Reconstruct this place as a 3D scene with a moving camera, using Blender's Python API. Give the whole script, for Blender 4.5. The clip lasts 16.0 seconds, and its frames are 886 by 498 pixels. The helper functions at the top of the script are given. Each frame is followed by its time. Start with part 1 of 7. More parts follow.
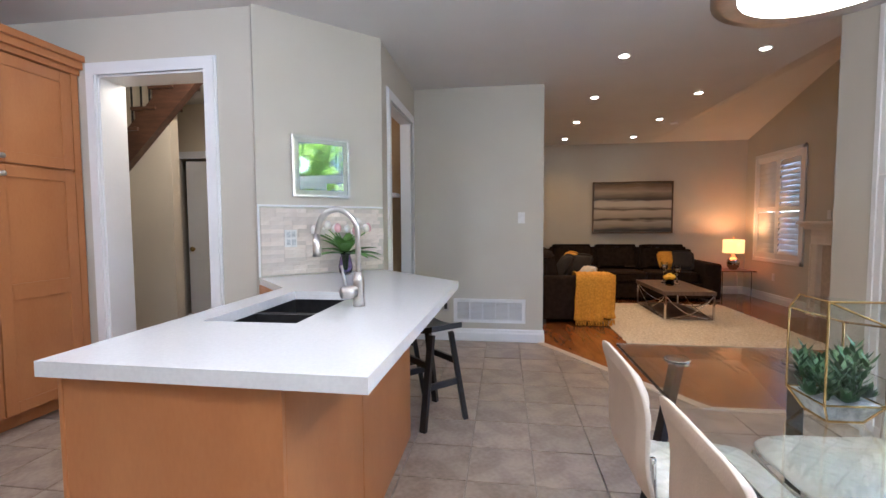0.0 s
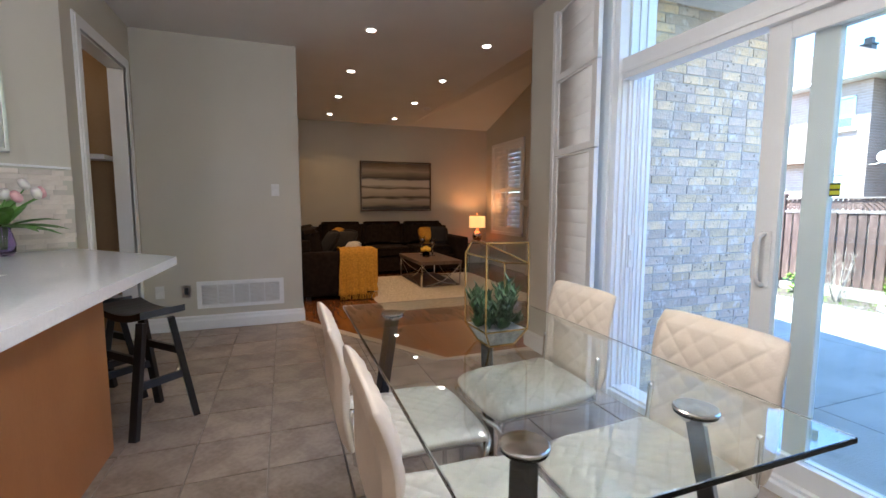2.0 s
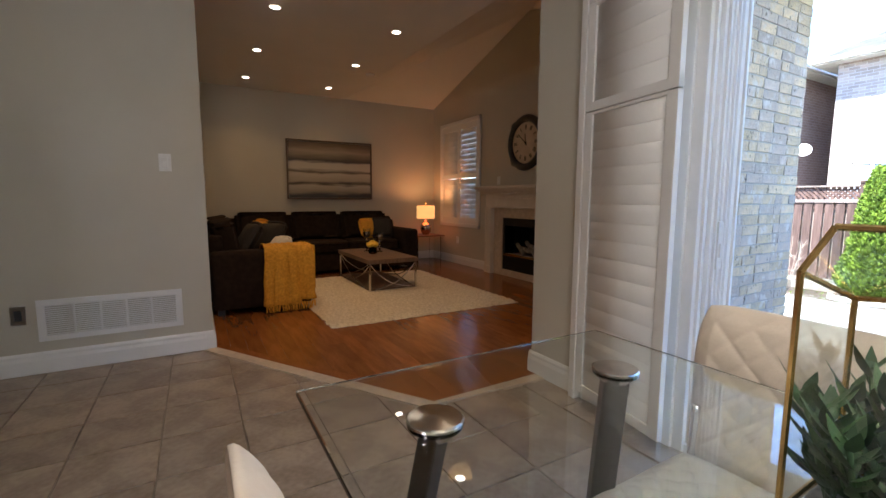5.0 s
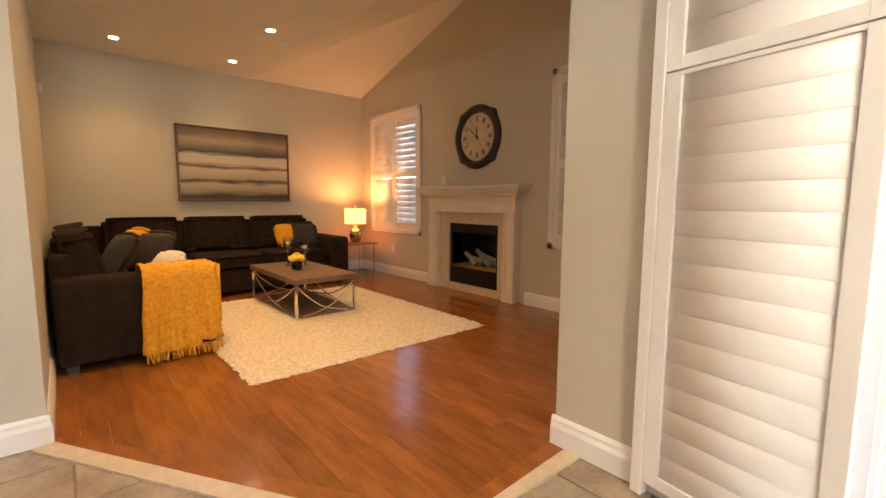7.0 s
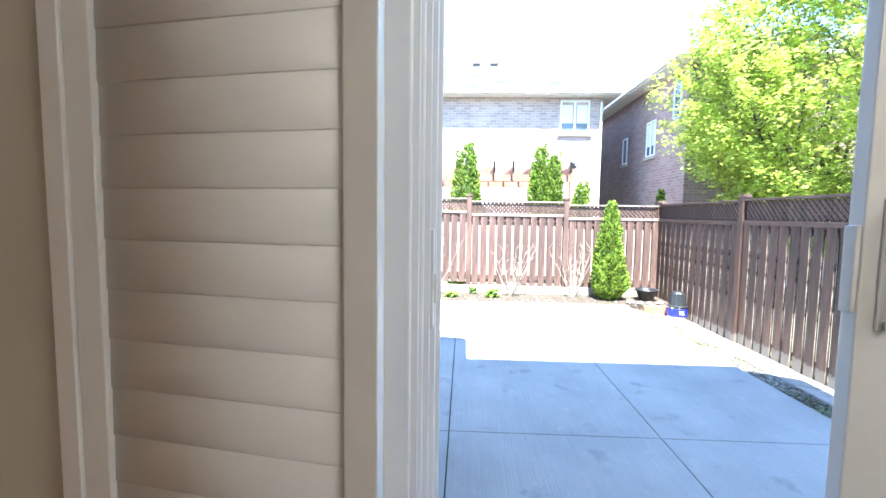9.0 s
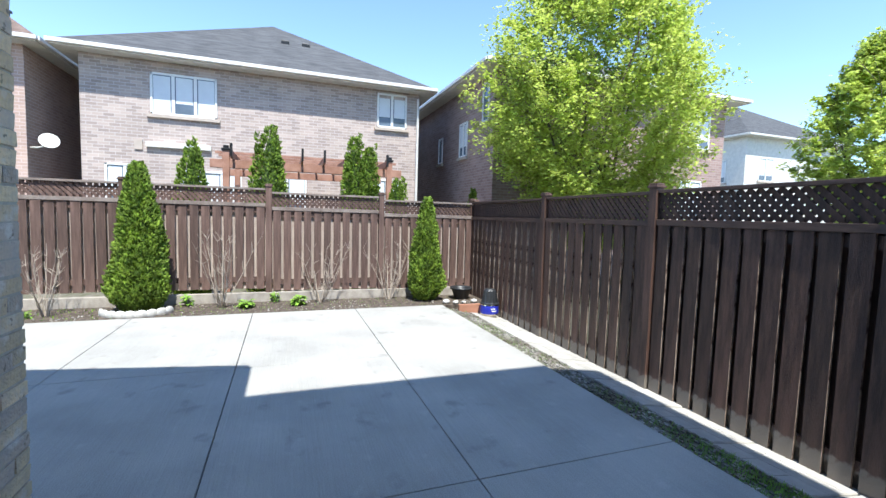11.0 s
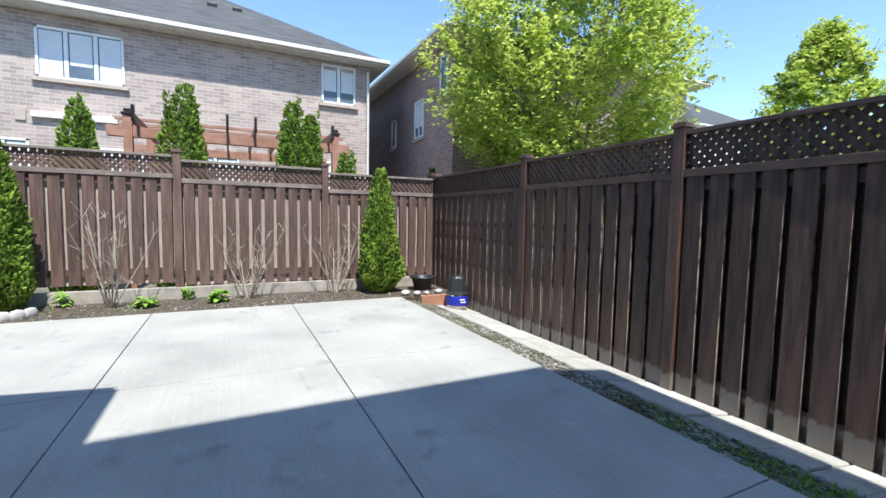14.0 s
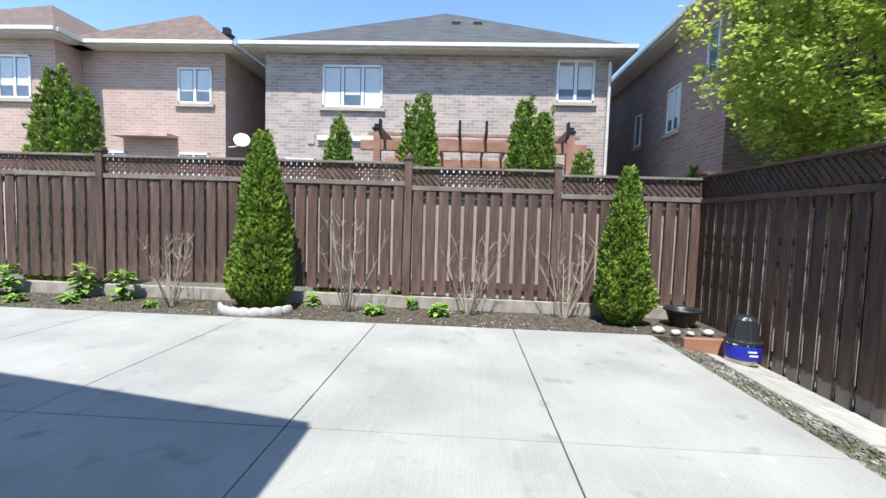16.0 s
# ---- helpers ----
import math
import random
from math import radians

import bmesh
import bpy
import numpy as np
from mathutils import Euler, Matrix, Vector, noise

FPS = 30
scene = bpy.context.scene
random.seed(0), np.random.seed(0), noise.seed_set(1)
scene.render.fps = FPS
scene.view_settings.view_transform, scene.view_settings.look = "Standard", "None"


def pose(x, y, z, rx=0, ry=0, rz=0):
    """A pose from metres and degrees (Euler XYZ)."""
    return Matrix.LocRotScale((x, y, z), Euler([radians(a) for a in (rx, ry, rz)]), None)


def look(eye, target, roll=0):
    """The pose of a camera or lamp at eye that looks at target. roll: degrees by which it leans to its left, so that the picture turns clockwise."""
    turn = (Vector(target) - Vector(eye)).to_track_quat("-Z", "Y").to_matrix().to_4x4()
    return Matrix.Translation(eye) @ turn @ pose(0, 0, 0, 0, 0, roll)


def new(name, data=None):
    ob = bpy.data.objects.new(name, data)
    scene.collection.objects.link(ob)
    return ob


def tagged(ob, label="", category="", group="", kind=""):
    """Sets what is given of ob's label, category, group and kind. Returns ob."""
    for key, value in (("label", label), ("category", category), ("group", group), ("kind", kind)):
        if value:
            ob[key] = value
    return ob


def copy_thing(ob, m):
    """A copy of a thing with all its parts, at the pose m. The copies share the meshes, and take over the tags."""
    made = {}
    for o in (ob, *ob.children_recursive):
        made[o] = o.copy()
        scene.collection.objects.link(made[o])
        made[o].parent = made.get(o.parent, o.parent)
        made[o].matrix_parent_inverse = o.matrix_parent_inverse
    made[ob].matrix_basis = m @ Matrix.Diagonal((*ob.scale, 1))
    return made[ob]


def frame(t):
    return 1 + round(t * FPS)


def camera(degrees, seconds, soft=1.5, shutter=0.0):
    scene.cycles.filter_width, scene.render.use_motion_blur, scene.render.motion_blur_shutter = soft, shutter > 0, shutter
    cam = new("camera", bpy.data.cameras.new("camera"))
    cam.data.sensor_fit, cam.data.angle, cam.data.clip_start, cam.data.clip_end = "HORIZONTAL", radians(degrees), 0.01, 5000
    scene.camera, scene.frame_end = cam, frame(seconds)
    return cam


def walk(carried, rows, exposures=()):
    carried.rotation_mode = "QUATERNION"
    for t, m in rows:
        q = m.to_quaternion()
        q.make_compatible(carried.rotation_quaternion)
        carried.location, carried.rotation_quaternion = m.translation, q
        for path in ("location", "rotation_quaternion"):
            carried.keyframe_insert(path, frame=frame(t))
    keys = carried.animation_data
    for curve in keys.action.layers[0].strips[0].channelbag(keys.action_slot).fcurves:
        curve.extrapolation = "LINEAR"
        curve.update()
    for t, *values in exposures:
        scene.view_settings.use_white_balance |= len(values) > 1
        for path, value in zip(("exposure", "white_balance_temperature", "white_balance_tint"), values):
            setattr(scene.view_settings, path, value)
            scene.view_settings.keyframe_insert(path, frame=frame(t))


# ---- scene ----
cam = camera(90.9, 16.0)
EXPOSURES = [(0, 3.95, 5150, 10), (0.8, 4.0, 5200, 10), (1.5, 3.6, 5500, 10), (2.5, 3.22, 5550, 10), (3, 3.14, 5600, 10), (4.5, 2.86, 5850, 10), (6, 3.75, 6350, 10), (7, 4.6, 7000, 10), (8, 4.35, 6800, 10), (8.5, 3.75, 6000, 8), (9, 3.15, 5900, 6), (9.5, 2.75, 5800, 5), (10.2, 2.0, 6100, 5), (11, 1.35, 6100, 6), (12.5, 1.15, 6150, 6), (14.5, 1.15, 6150, 6), (16, 1.05, 6150, 6)]
PATH = [
    (0, (-0.091, -0.214, 1.264), (-0.367, 1.764, 1.150), -0.3),
    (0.5, (-0.035, -0.222, 1.246), (-0.003, 1.773, 1.114), -0.2),
    (1, (0.022, -0.220, 1.223), (0.324, 1.751, 1.068), -0.1),
    (1.5, (0.093, -0.197, 1.205), (0.610, 1.726, 1.026), -0.0),
    (2, (0.168, -0.143, 1.173), (0.847, 1.728, 0.977), 0.1),
    (2.5, (0.238, -0.068, 1.134), (0.994, 1.772, 0.926), 0.2),
    (3, (0.276, 0.046, 1.091), (1.061, 1.872, 0.878), 0.2),
    (3.5, (0.264, 0.239, 1.071), (1.088, 2.047, 0.852), 0.3),
    (4, (0.255, 0.432, 1.073), (1.141, 2.211, 0.852), 0.3),
    (4.5, (0.270, 0.690, 1.075), (1.200, 2.446, 0.847), 0.4),
    (4.7, (0.273, 0.793, 1.084), (1.216, 2.542, 0.856), 0.3),
    (5.75, (0.170, 1.330, 1.090), (1.260, 2.990, 0.866), 0.4),
    (6.8, (0.390, 1.836, 1.092), (1.619, 3.399, 0.873), 0.5),
    (7, (0.432, 1.911, 1.088), (1.738, 3.410, 0.873), 0.4),
    (7.5, (0.549, 2.017, 1.101), (2.132, 3.223, 0.899), 0.5),
    (8, (0.691, 1.988, 1.092), (2.507, 2.805, 0.911), 0.7),
    (8.5, (0.961, 1.971, 1.064), (2.900, 2.428, 0.886), 0.5),
    (9, (1.269, 1.892, 1.030), (3.260, 1.984, 0.871), 0.8),
    (9.5, (1.539, 1.777, 1.003), (3.522, 1.566, 0.843), 1.2),
    (9.8, (1.703, 1.682, 0.987), (3.668, 1.340, 0.827), 1.2),
    (10, (1.778, 1.633, 0.986), (3.732, 1.237, 0.826), 1.2),
    (10.2, (1.822, 1.625, 0.988), (3.762, 1.164, 0.837), 1.4),
    (12.3, (2.505, 1.426, 0.924), (4.294, 0.546, 0.770), 1.3),
    (12.5, (2.557, 1.434, 0.864), (4.341, 0.541, 0.719), 1.3),
    (13, (2.727, 1.392, 0.786), (4.510, 0.499, 0.637), 1.3),
    (13.5, (2.918, 1.300, 0.694), (4.701, 0.405, 0.549), 1.1),
    (14, (3.124, 1.219, 0.651), (4.916, 0.342, 0.503), 1.1),
    (14.5, (3.371, 1.158, 0.619), (5.183, 0.324, 0.473), 1.2),
    (15, (3.650, 1.076, 0.619), (5.521, 0.384, 0.473), 1.3),
    (15.5, (3.940, 1.032, 0.614), (5.903, 0.671, 0.479), 1.4),
    (16, (4.122, 1.079, 0.661), (6.115, 1.181, 0.527), 1.8),
]
walk(cam, [(t, look(eye, target, roll)) for t, eye, target, roll in PATH], EXPOSURES)
# ---- light ----
SUN_TO = Vector((-1.0, 0.10, 2.0)).normalized()
world = bpy.data.worlds.new("sky")
scene.world = world
world.use_nodes = True
wn = world.node_tree.nodes
sky = wn.new("ShaderNodeTexSky")
sky.sky_type, sky.sun_disc = "NISHITA", False
sky.sun_elevation = math.asin(SUN_TO.z)
sky.sun_rotation = math.atan2(SUN_TO.x, SUN_TO.y)
sky.altitude, sky.air_density, sky.dust_density, sky.ozone_density = 500, 0.9, 0.0, 1.9
world.node_tree.links.new(sky.outputs[0], wn["Background"].inputs[0])
wn["Background"].inputs[1].default_value = 0.15
sun = new("sun", bpy.data.lights.new("sun", "SUN"))
sun.data.energy, sun.data.angle, sun.data.color = 3.7, radians(0.5), (1.0, 0.95, 0.87)
sun.matrix_world = look((0, 0, 30), Vector((0, 0, 30)) - SUN_TO)


def lamp(name, kind, power, colour, m, size=0.1, size_y=None, spot=None):
    d = bpy.data.lights.new(name, kind)
    d.energy, d.color = power, colour
    if kind == "AREA":
        d.shape, d.size, d.size_y = "RECTANGLE", size, size_y or size
    else:
        d.shadow_soft_size = size
    if spot:
        d.spot_size, d.spot_blend = radians(spot), 1.0
    ob = new(name, d)
    ob.matrix_world = m
    return ob


# Unseen fill lamps, added out of view to brighten the kitchen (x, y, power).
KITCHEN_FILLS = [(-2.3, 0.5, 3.0), (0.1, -0.30, 4.1)]
WARM = (1.0, 0.57, 0.22)
POTS = [(x, y) for x in (0.93, 2.04) for y in (3.80, 5.04, 6.27, 7.51)]
for px, py in POTS:
    lamp("pot_light_beam", "SPOT", 2.35, WARM, look((px, py, 2.67), (px, py, 0)), 0.10, spot=120)
lamp("table_lamp_glow", "POINT", 1.5, (1.0, 0.52, 0.20), pose(3.72, 7.68, 0.90), 0.06)
lamp("drum_light_glow", "POINT", 1.9, (1.0, 0.86, 0.68), pose(0.71, 1.01, 1.77), 0.10)
# Fill lamp added to brighten the stair hall; it has no fixture.
lamp("hall_fill", "POINT", 1.5, (1.0, 0.80, 0.56), pose(-2.6, 3.05, 2.45), 0.15)
# Weak unseen fill, added so the closet is not black.
lamp("closet_fill", "POINT", 0.22, (1.0, 0.70, 0.42), pose(-1.6, 3.9, 2.4), 0.08)
for kx, ky, kp in KITCHEN_FILLS:
    lamp("kitchen_fill", "POINT", kp, (1.0, 0.95, 0.98), pose(kx, ky, 2.50), 0.16)

# ---- materials ----


def bsdf(m):
    return m.node_tree.nodes["Principled BSDF"]


def mat(name, c1, c2=None, scale=8.0, rough=0.5, metal=0.0, bump=0.0, bscale=60.0, vary=0.0, stretch=(1, 1, 1), island=0.0):
    """Two-tone mottled material with fine relief; vary: spread of lightness between objects; island: between loose pieces."""
    m = bpy.data.materials.new(name)
    m.use_nodes = True
    n, l = m.node_tree.nodes, m.node_tree.links
    b = bsdf(m)
    b.inputs["Roughness"].default_value, b.inputs["Metallic"].default_value = rough, metal
    c2 = c2 or tuple(v * 0.86 for v in c1)
    tc, mp = n.new("ShaderNodeTexCoord"), n.new("ShaderNodeMapping")
    mp.inputs["Scale"].default_value = stretch
    l.new(tc.outputs["Object"], mp.inputs["Vector"])
    big, fine = n.new("ShaderNodeTexNoise"), n.new("ShaderNodeTexNoise")
    for nd, sc in ((big, scale), (fine, bscale)):
        nd.inputs["Scale"].default_value, nd.inputs["Detail"].default_value = sc, 5
        l.new(mp.outputs[0], nd.inputs["Vector"])
    ramp = n.new("ShaderNodeValToRGB")
    ramp.color_ramp.elements[0].position, ramp.color_ramp.elements[1].position = 0.35, 0.65
    ramp.color_ramp.elements[0].color, ramp.color_ramp.elements[1].color = (*c2, 1), (*c1, 1)
    mixf = n.new("ShaderNodeMath")
    mixf.operation = "MULTIPLY_ADD"
    mixf.inputs[1].default_value = 0.35
    l.new(fine.outputs[0], mixf.inputs[0])
    sub = n.new("ShaderNodeMath")
    sub.operation = "SUBTRACT"
    sub.inputs[1].default_value = 0.175
    l.new(big.outputs[0], sub.inputs[0])
    l.new(sub.outputs[0], mixf.inputs[2])
    l.new(mixf.outputs[0], ramp.inputs[0])
    col = ramp.outputs[0]
    if vary or island:
        src = n.new("ShaderNodeNewGeometry").outputs["Random Per Island"] if island else n.new("ShaderNodeObjectInfo").outputs["Random"]
        amt = island or vary
        mr = n.new("ShaderNodeMapRange")
        mr.inputs["To Min"].default_value, mr.inputs["To Max"].default_value = 1 - amt, 1 + amt
        l.new(src, mr.inputs["Value"])
        hs = n.new("ShaderNodeHueSaturation")
        l.new(col, hs.inputs["Color"])
        l.new(mr.outputs[0], hs.inputs["Value"])
        col = hs.outputs[0]
    l.new(col, b.inputs["Base Color"])
    if bump:
        bp = n.new("ShaderNodeBump")
        bp.inputs["Strength"].default_value, bp.inputs["Distance"].default_value = bump, 0.01
        l.new(fine.outputs[0], bp.inputs["Height"])
        l.new(bp.outputs[0], b.inputs["Normal"])
    return m


def glass(name, colour=(1, 1, 1), rough=0.0, ior=1.45):
    m = bpy.data.materials.new(name)
    m.use_nodes = True
    b = bsdf(m)
    b.inputs["Base Color"].default_value = (*colour, 1)
    b.inputs["Roughness"].default_value, b.inputs["IOR"].default_value = rough, ior
    b.inputs["Transmission Weight"].default_value = 1.0
    return m


def glow(name, colour, power):
    m = bpy.data.materials.new(name)
    m.use_nodes = True
    b = bsdf(m)
    b.inputs["Base Color"].default_value = (*colour, 1)
    b.inputs["Emission Color"].default_value = (*colour, 1)
    b.inputs["Emission Strength"].default_value = power
    return m


def far_brick(name, c1, c2, mortar):
    """Brickwork of houses too far off to part the bricks."""
    m = bpy.data.materials.new(name)
    m.use_nodes = True
    n, l = m.node_tree.nodes, m.node_tree.links
    b = bsdf(m)
    b.inputs["Roughness"].default_value = 0.9
    tc, sep, com, add = (n.new("ShaderNode" + k) for k in ("TexCoord", "SeparateXYZ", "CombineXYZ", "Math"))
    l.new(tc.outputs["Object"], sep.inputs[0])
    l.new(sep.outputs[0], add.inputs[0])
    l.new(sep.outputs[1], add.inputs[1])
    l.new(add.outputs[0], com.inputs[0])
    l.new(sep.outputs[2], com.inputs[1])
    br = n.new("ShaderNodeTexBrick")
    br.inputs["Scale"].default_value = 1.0
    br.inputs["Brick Width"].default_value, br.inputs["Row Height"].default_value = 0.225, 0.074
    br.inputs["Mortar Size"].default_value = 0.007
    br.inputs["Color1"].default_value, br.inputs["Color2"].default_value = (*c1, 1), (*c2, 1)
    br.inputs["Mortar"].default_value = (*mortar, 1)
    l.new(com.outputs[0], br.inputs["Vector"])
    no = n.new("ShaderNodeTexNoise")
    no.inputs["Scale"].default_value = 1.3
    l.new(tc.outputs["Object"], no.inputs["Vector"])
    mr = n.new("ShaderNodeMapRange")
    mr.inputs["To Min"].default_value, mr.inputs["To Max"].default_value = 0.8, 1.2
    l.new(no.outputs[0], mr.inputs["Value"])
    hs = n.new("ShaderNodeHueSaturation")
    l.new(br.outputs[0], hs.inputs["Color"])
    l.new(mr.outputs[0], hs.inputs["Value"])
    l.new(hs.outputs[0], b.inputs["Base Color"])
    bp = n.new("ShaderNodeBump")
    bp.inputs["Strength"].default_value, bp.inputs["Distance"].default_value = 0.6, 0.01
    l.new(br.outputs["Fac"], bp.inputs["Height"])
    bp.invert = True
    l.new(bp.outputs[0], b.inputs["Normal"])
    return m


M_WALL = mat("greige_paint", (0.56, 0.525, 0.44), (0.54, 0.505, 0.42), 2.0, 0.6, bump=0.05, bscale=220)
M_CEIL = mat("ceiling_paint", (0.74, 0.73, 0.71), (0.71, 0.70, 0.68), 2.0, 0.8, bump=0.06, bscale=200)
M_TRIM = mat("white_trim_paint", (0.82, 0.82, 0.81), (0.79, 0.79, 0.78), 4.0, 0.35)
M_SHUT = mat("shutter_paint", (0.82, 0.81, 0.79), (0.79, 0.78, 0.76), 3.0, 0.4)
M_TILE = mat("floor_tile", (0.40, 0.322, 0.25), (0.245, 0.188, 0.142), 5.0, 0.30, bump=0.12, bscale=40, vary=0.10)
M_GROUT = mat("grout", (0.34, 0.29, 0.24), None, 20, 0.9, bump=0.2)
M_WOOD = mat("oak_floor", (0.30, 0.110, 0.030), (0.215, 0.072, 0.019), 4.0, 0.17, bump=0.03, bscale=30, vary=0.15, stretch=(4, 0.8, 1))
M_THRESH = mat("threshold_stone", (0.62, 0.52, 0.40), (0.52, 0.43, 0.33), 20, 0.4)
M_MAPLE = mat("maple_cabinet", (0.47, 0.195, 0.066), (0.42, 0.163, 0.052), 2.2, 0.36, bump=0.02, bscale=40, stretch=(2.2, 2.2, 0.8))
M_QUARTZ = mat("white_quartz", (0.72, 0.71, 0.69), (0.68, 0.67, 0.65), 90, 0.12)
M_STEEL = mat("brushed_nickel", (0.62, 0.59, 0.55), (0.55, 0.53, 0.5), 30, 0.28, 1.0)
M_CHROME = mat("chrome", (0.78, 0.78, 0.78), (0.74, 0.74, 0.74), 20, 0.07, 1.0)
M_SPUN = mat("spun_steel_disc", (0.66, 0.64, 0.60), (0.50, 0.48, 0.45), 25, 0.16, 1.0)
M_SINK = mat("dark_sink_steel", (0.045, 0.043, 0.042), (0.032, 0.031, 0.030), 20, 0.35, 0.6)
M_BLACK = mat("black_lacquer", (0.022, 0.02, 0.02), (0.014, 0.013, 0.013), 12, 0.32, bump=0.04)
M_LEATHER = mat("cream_leather", (0.76, 0.72, 0.66), (0.72, 0.68, 0.62), 12, 0.40, bump=0.10, bscale=160)
# The cream leather darkened: shade on the backrests is in the colour.
M_BACK_SHADE = mat("half_shaded_cream_leather", (0.66, 0.57, 0.47), (0.62, 0.53, 0.43), 12, 0.42, bump=0.10, bscale=160)
# Cream leather once more, turned tan to hold the outer back's shade.
M_SHELL_SHADE = mat("shaded_cream_leather", (0.58, 0.46, 0.33), (0.54, 0.42, 0.30), 10, 0.45, bump=0.10, bscale=150)


def thin_glass(name, tint, head_on=0.03):
    """A clear sheet: straight see-through with a Fresnel sheen."""
    m = bpy.data.materials.new(name)
    m.use_nodes = True
    n, l = m.node_tree.nodes, m.node_tree.links
    tr, gl, mx, lw = n.new("ShaderNodeBsdfTransparent"), n.new("ShaderNodeBsdfGlossy"), n.new("ShaderNodeMixShader"), n.new("ShaderNodeLayerWeight")
    pw, fr = n.new("ShaderNodeMath"), n.new("ShaderNodeMath")
    pw.operation, fr.operation = "POWER", "MULTIPLY_ADD"
    lw.inputs["Blend"].default_value, pw.inputs[1].default_value = 0.5, 5.0
    fr.inputs[1].default_value, fr.inputs[2].default_value = 0.75, head_on
    l.new(lw.outputs["Facing"], pw.inputs[0])
    l.new(pw.outputs[0], fr.inputs[0])
    tr.inputs["Color"].default_value = (*tint, 1)
    gl.inputs["Roughness"].default_value = 0.0
    l.new(fr.outputs[0], mx.inputs[0])
    l.new(tr.outputs[0], mx.inputs[1])
    l.new(gl.outputs[0], mx.inputs[2])
    l.new(mx.outputs[0], n["Material Output"].inputs[0])
    return m


M_TERR = thin_glass("terrarium_glass", (0.93, 0.95, 0.94), 0.075)
M_TABLE = glass("table_glass", (0.93, 0.98, 0.96))
M_PANE = thin_glass("window_glass", (0.93, 0.96, 0.95))
M_CLEAR = glass("clear_glass", (0.97, 0.99, 0.98))
M_VIOLET = glass("violet_glass", (0.70, 0.62, 0.90))
M_GOLD = mat("brass", (0.72, 0.50, 0.20), (0.62, 0.42, 0.16), 30, 0.25, 1.0)
M_SOFA = mat("dark_brown_fabric", (0.030, 0.019, 0.013), (0.020, 0.012, 0.009), 20, 0.9, bump=0.3, bscale=250)
bsdf(M_SOFA).inputs["Specular IOR Level"].default_value = 0.12
M_CUSH_D = mat("charcoal_fabric", (0.035, 0.028, 0.024), None, 20, 0.9, bump=0.3, bscale=200)
M_YELLOW = mat("mustard_knit", (0.80, 0.40, 0.035), (0.62, 0.28, 0.02), 45, 0.9, bump=0.8, bscale=110)
M_WHITE_F = mat("white_fabric", (0.75, 0.70, 0.63), None, 20, 0.9, bump=0.2)
M_RUG = mat("cream_shag", (0.80, 0.71, 0.58), (0.60, 0.51, 0.39), 38, 0.95, bump=1.0, bscale=75)
M_CTOP = mat("weathered_wood_top", (0.20, 0.125, 0.085), (0.12, 0.075, 0.05), 5, 0.5, bump=0.08, bscale=40, stretch=(8, 0.8, 1))
M_SHADE = glow("lamp_shade_linen", (1.0, 0.42, 0.12), 0.16)
M_DIFF = glow("lamp_diffuser", (1.0, 0.88, 0.68), 0.7)
M_POT = glow("pot_light_lens", (1.0, 0.86, 0.66), 4.0)
M_DARK = mat("black_metal", (0.012, 0.012, 0.013), None, 20, 0.45, 0.3)
M_STONE_P = mat("cream_stone_mantel", (0.78, 0.71, 0.61), (0.72, 0.65, 0.55), 6, 0.4)
M_DIAL = mat("aged_dial_paper", (0.66, 0.55, 0.40), (0.56, 0.45, 0.31), 6, 0.7)


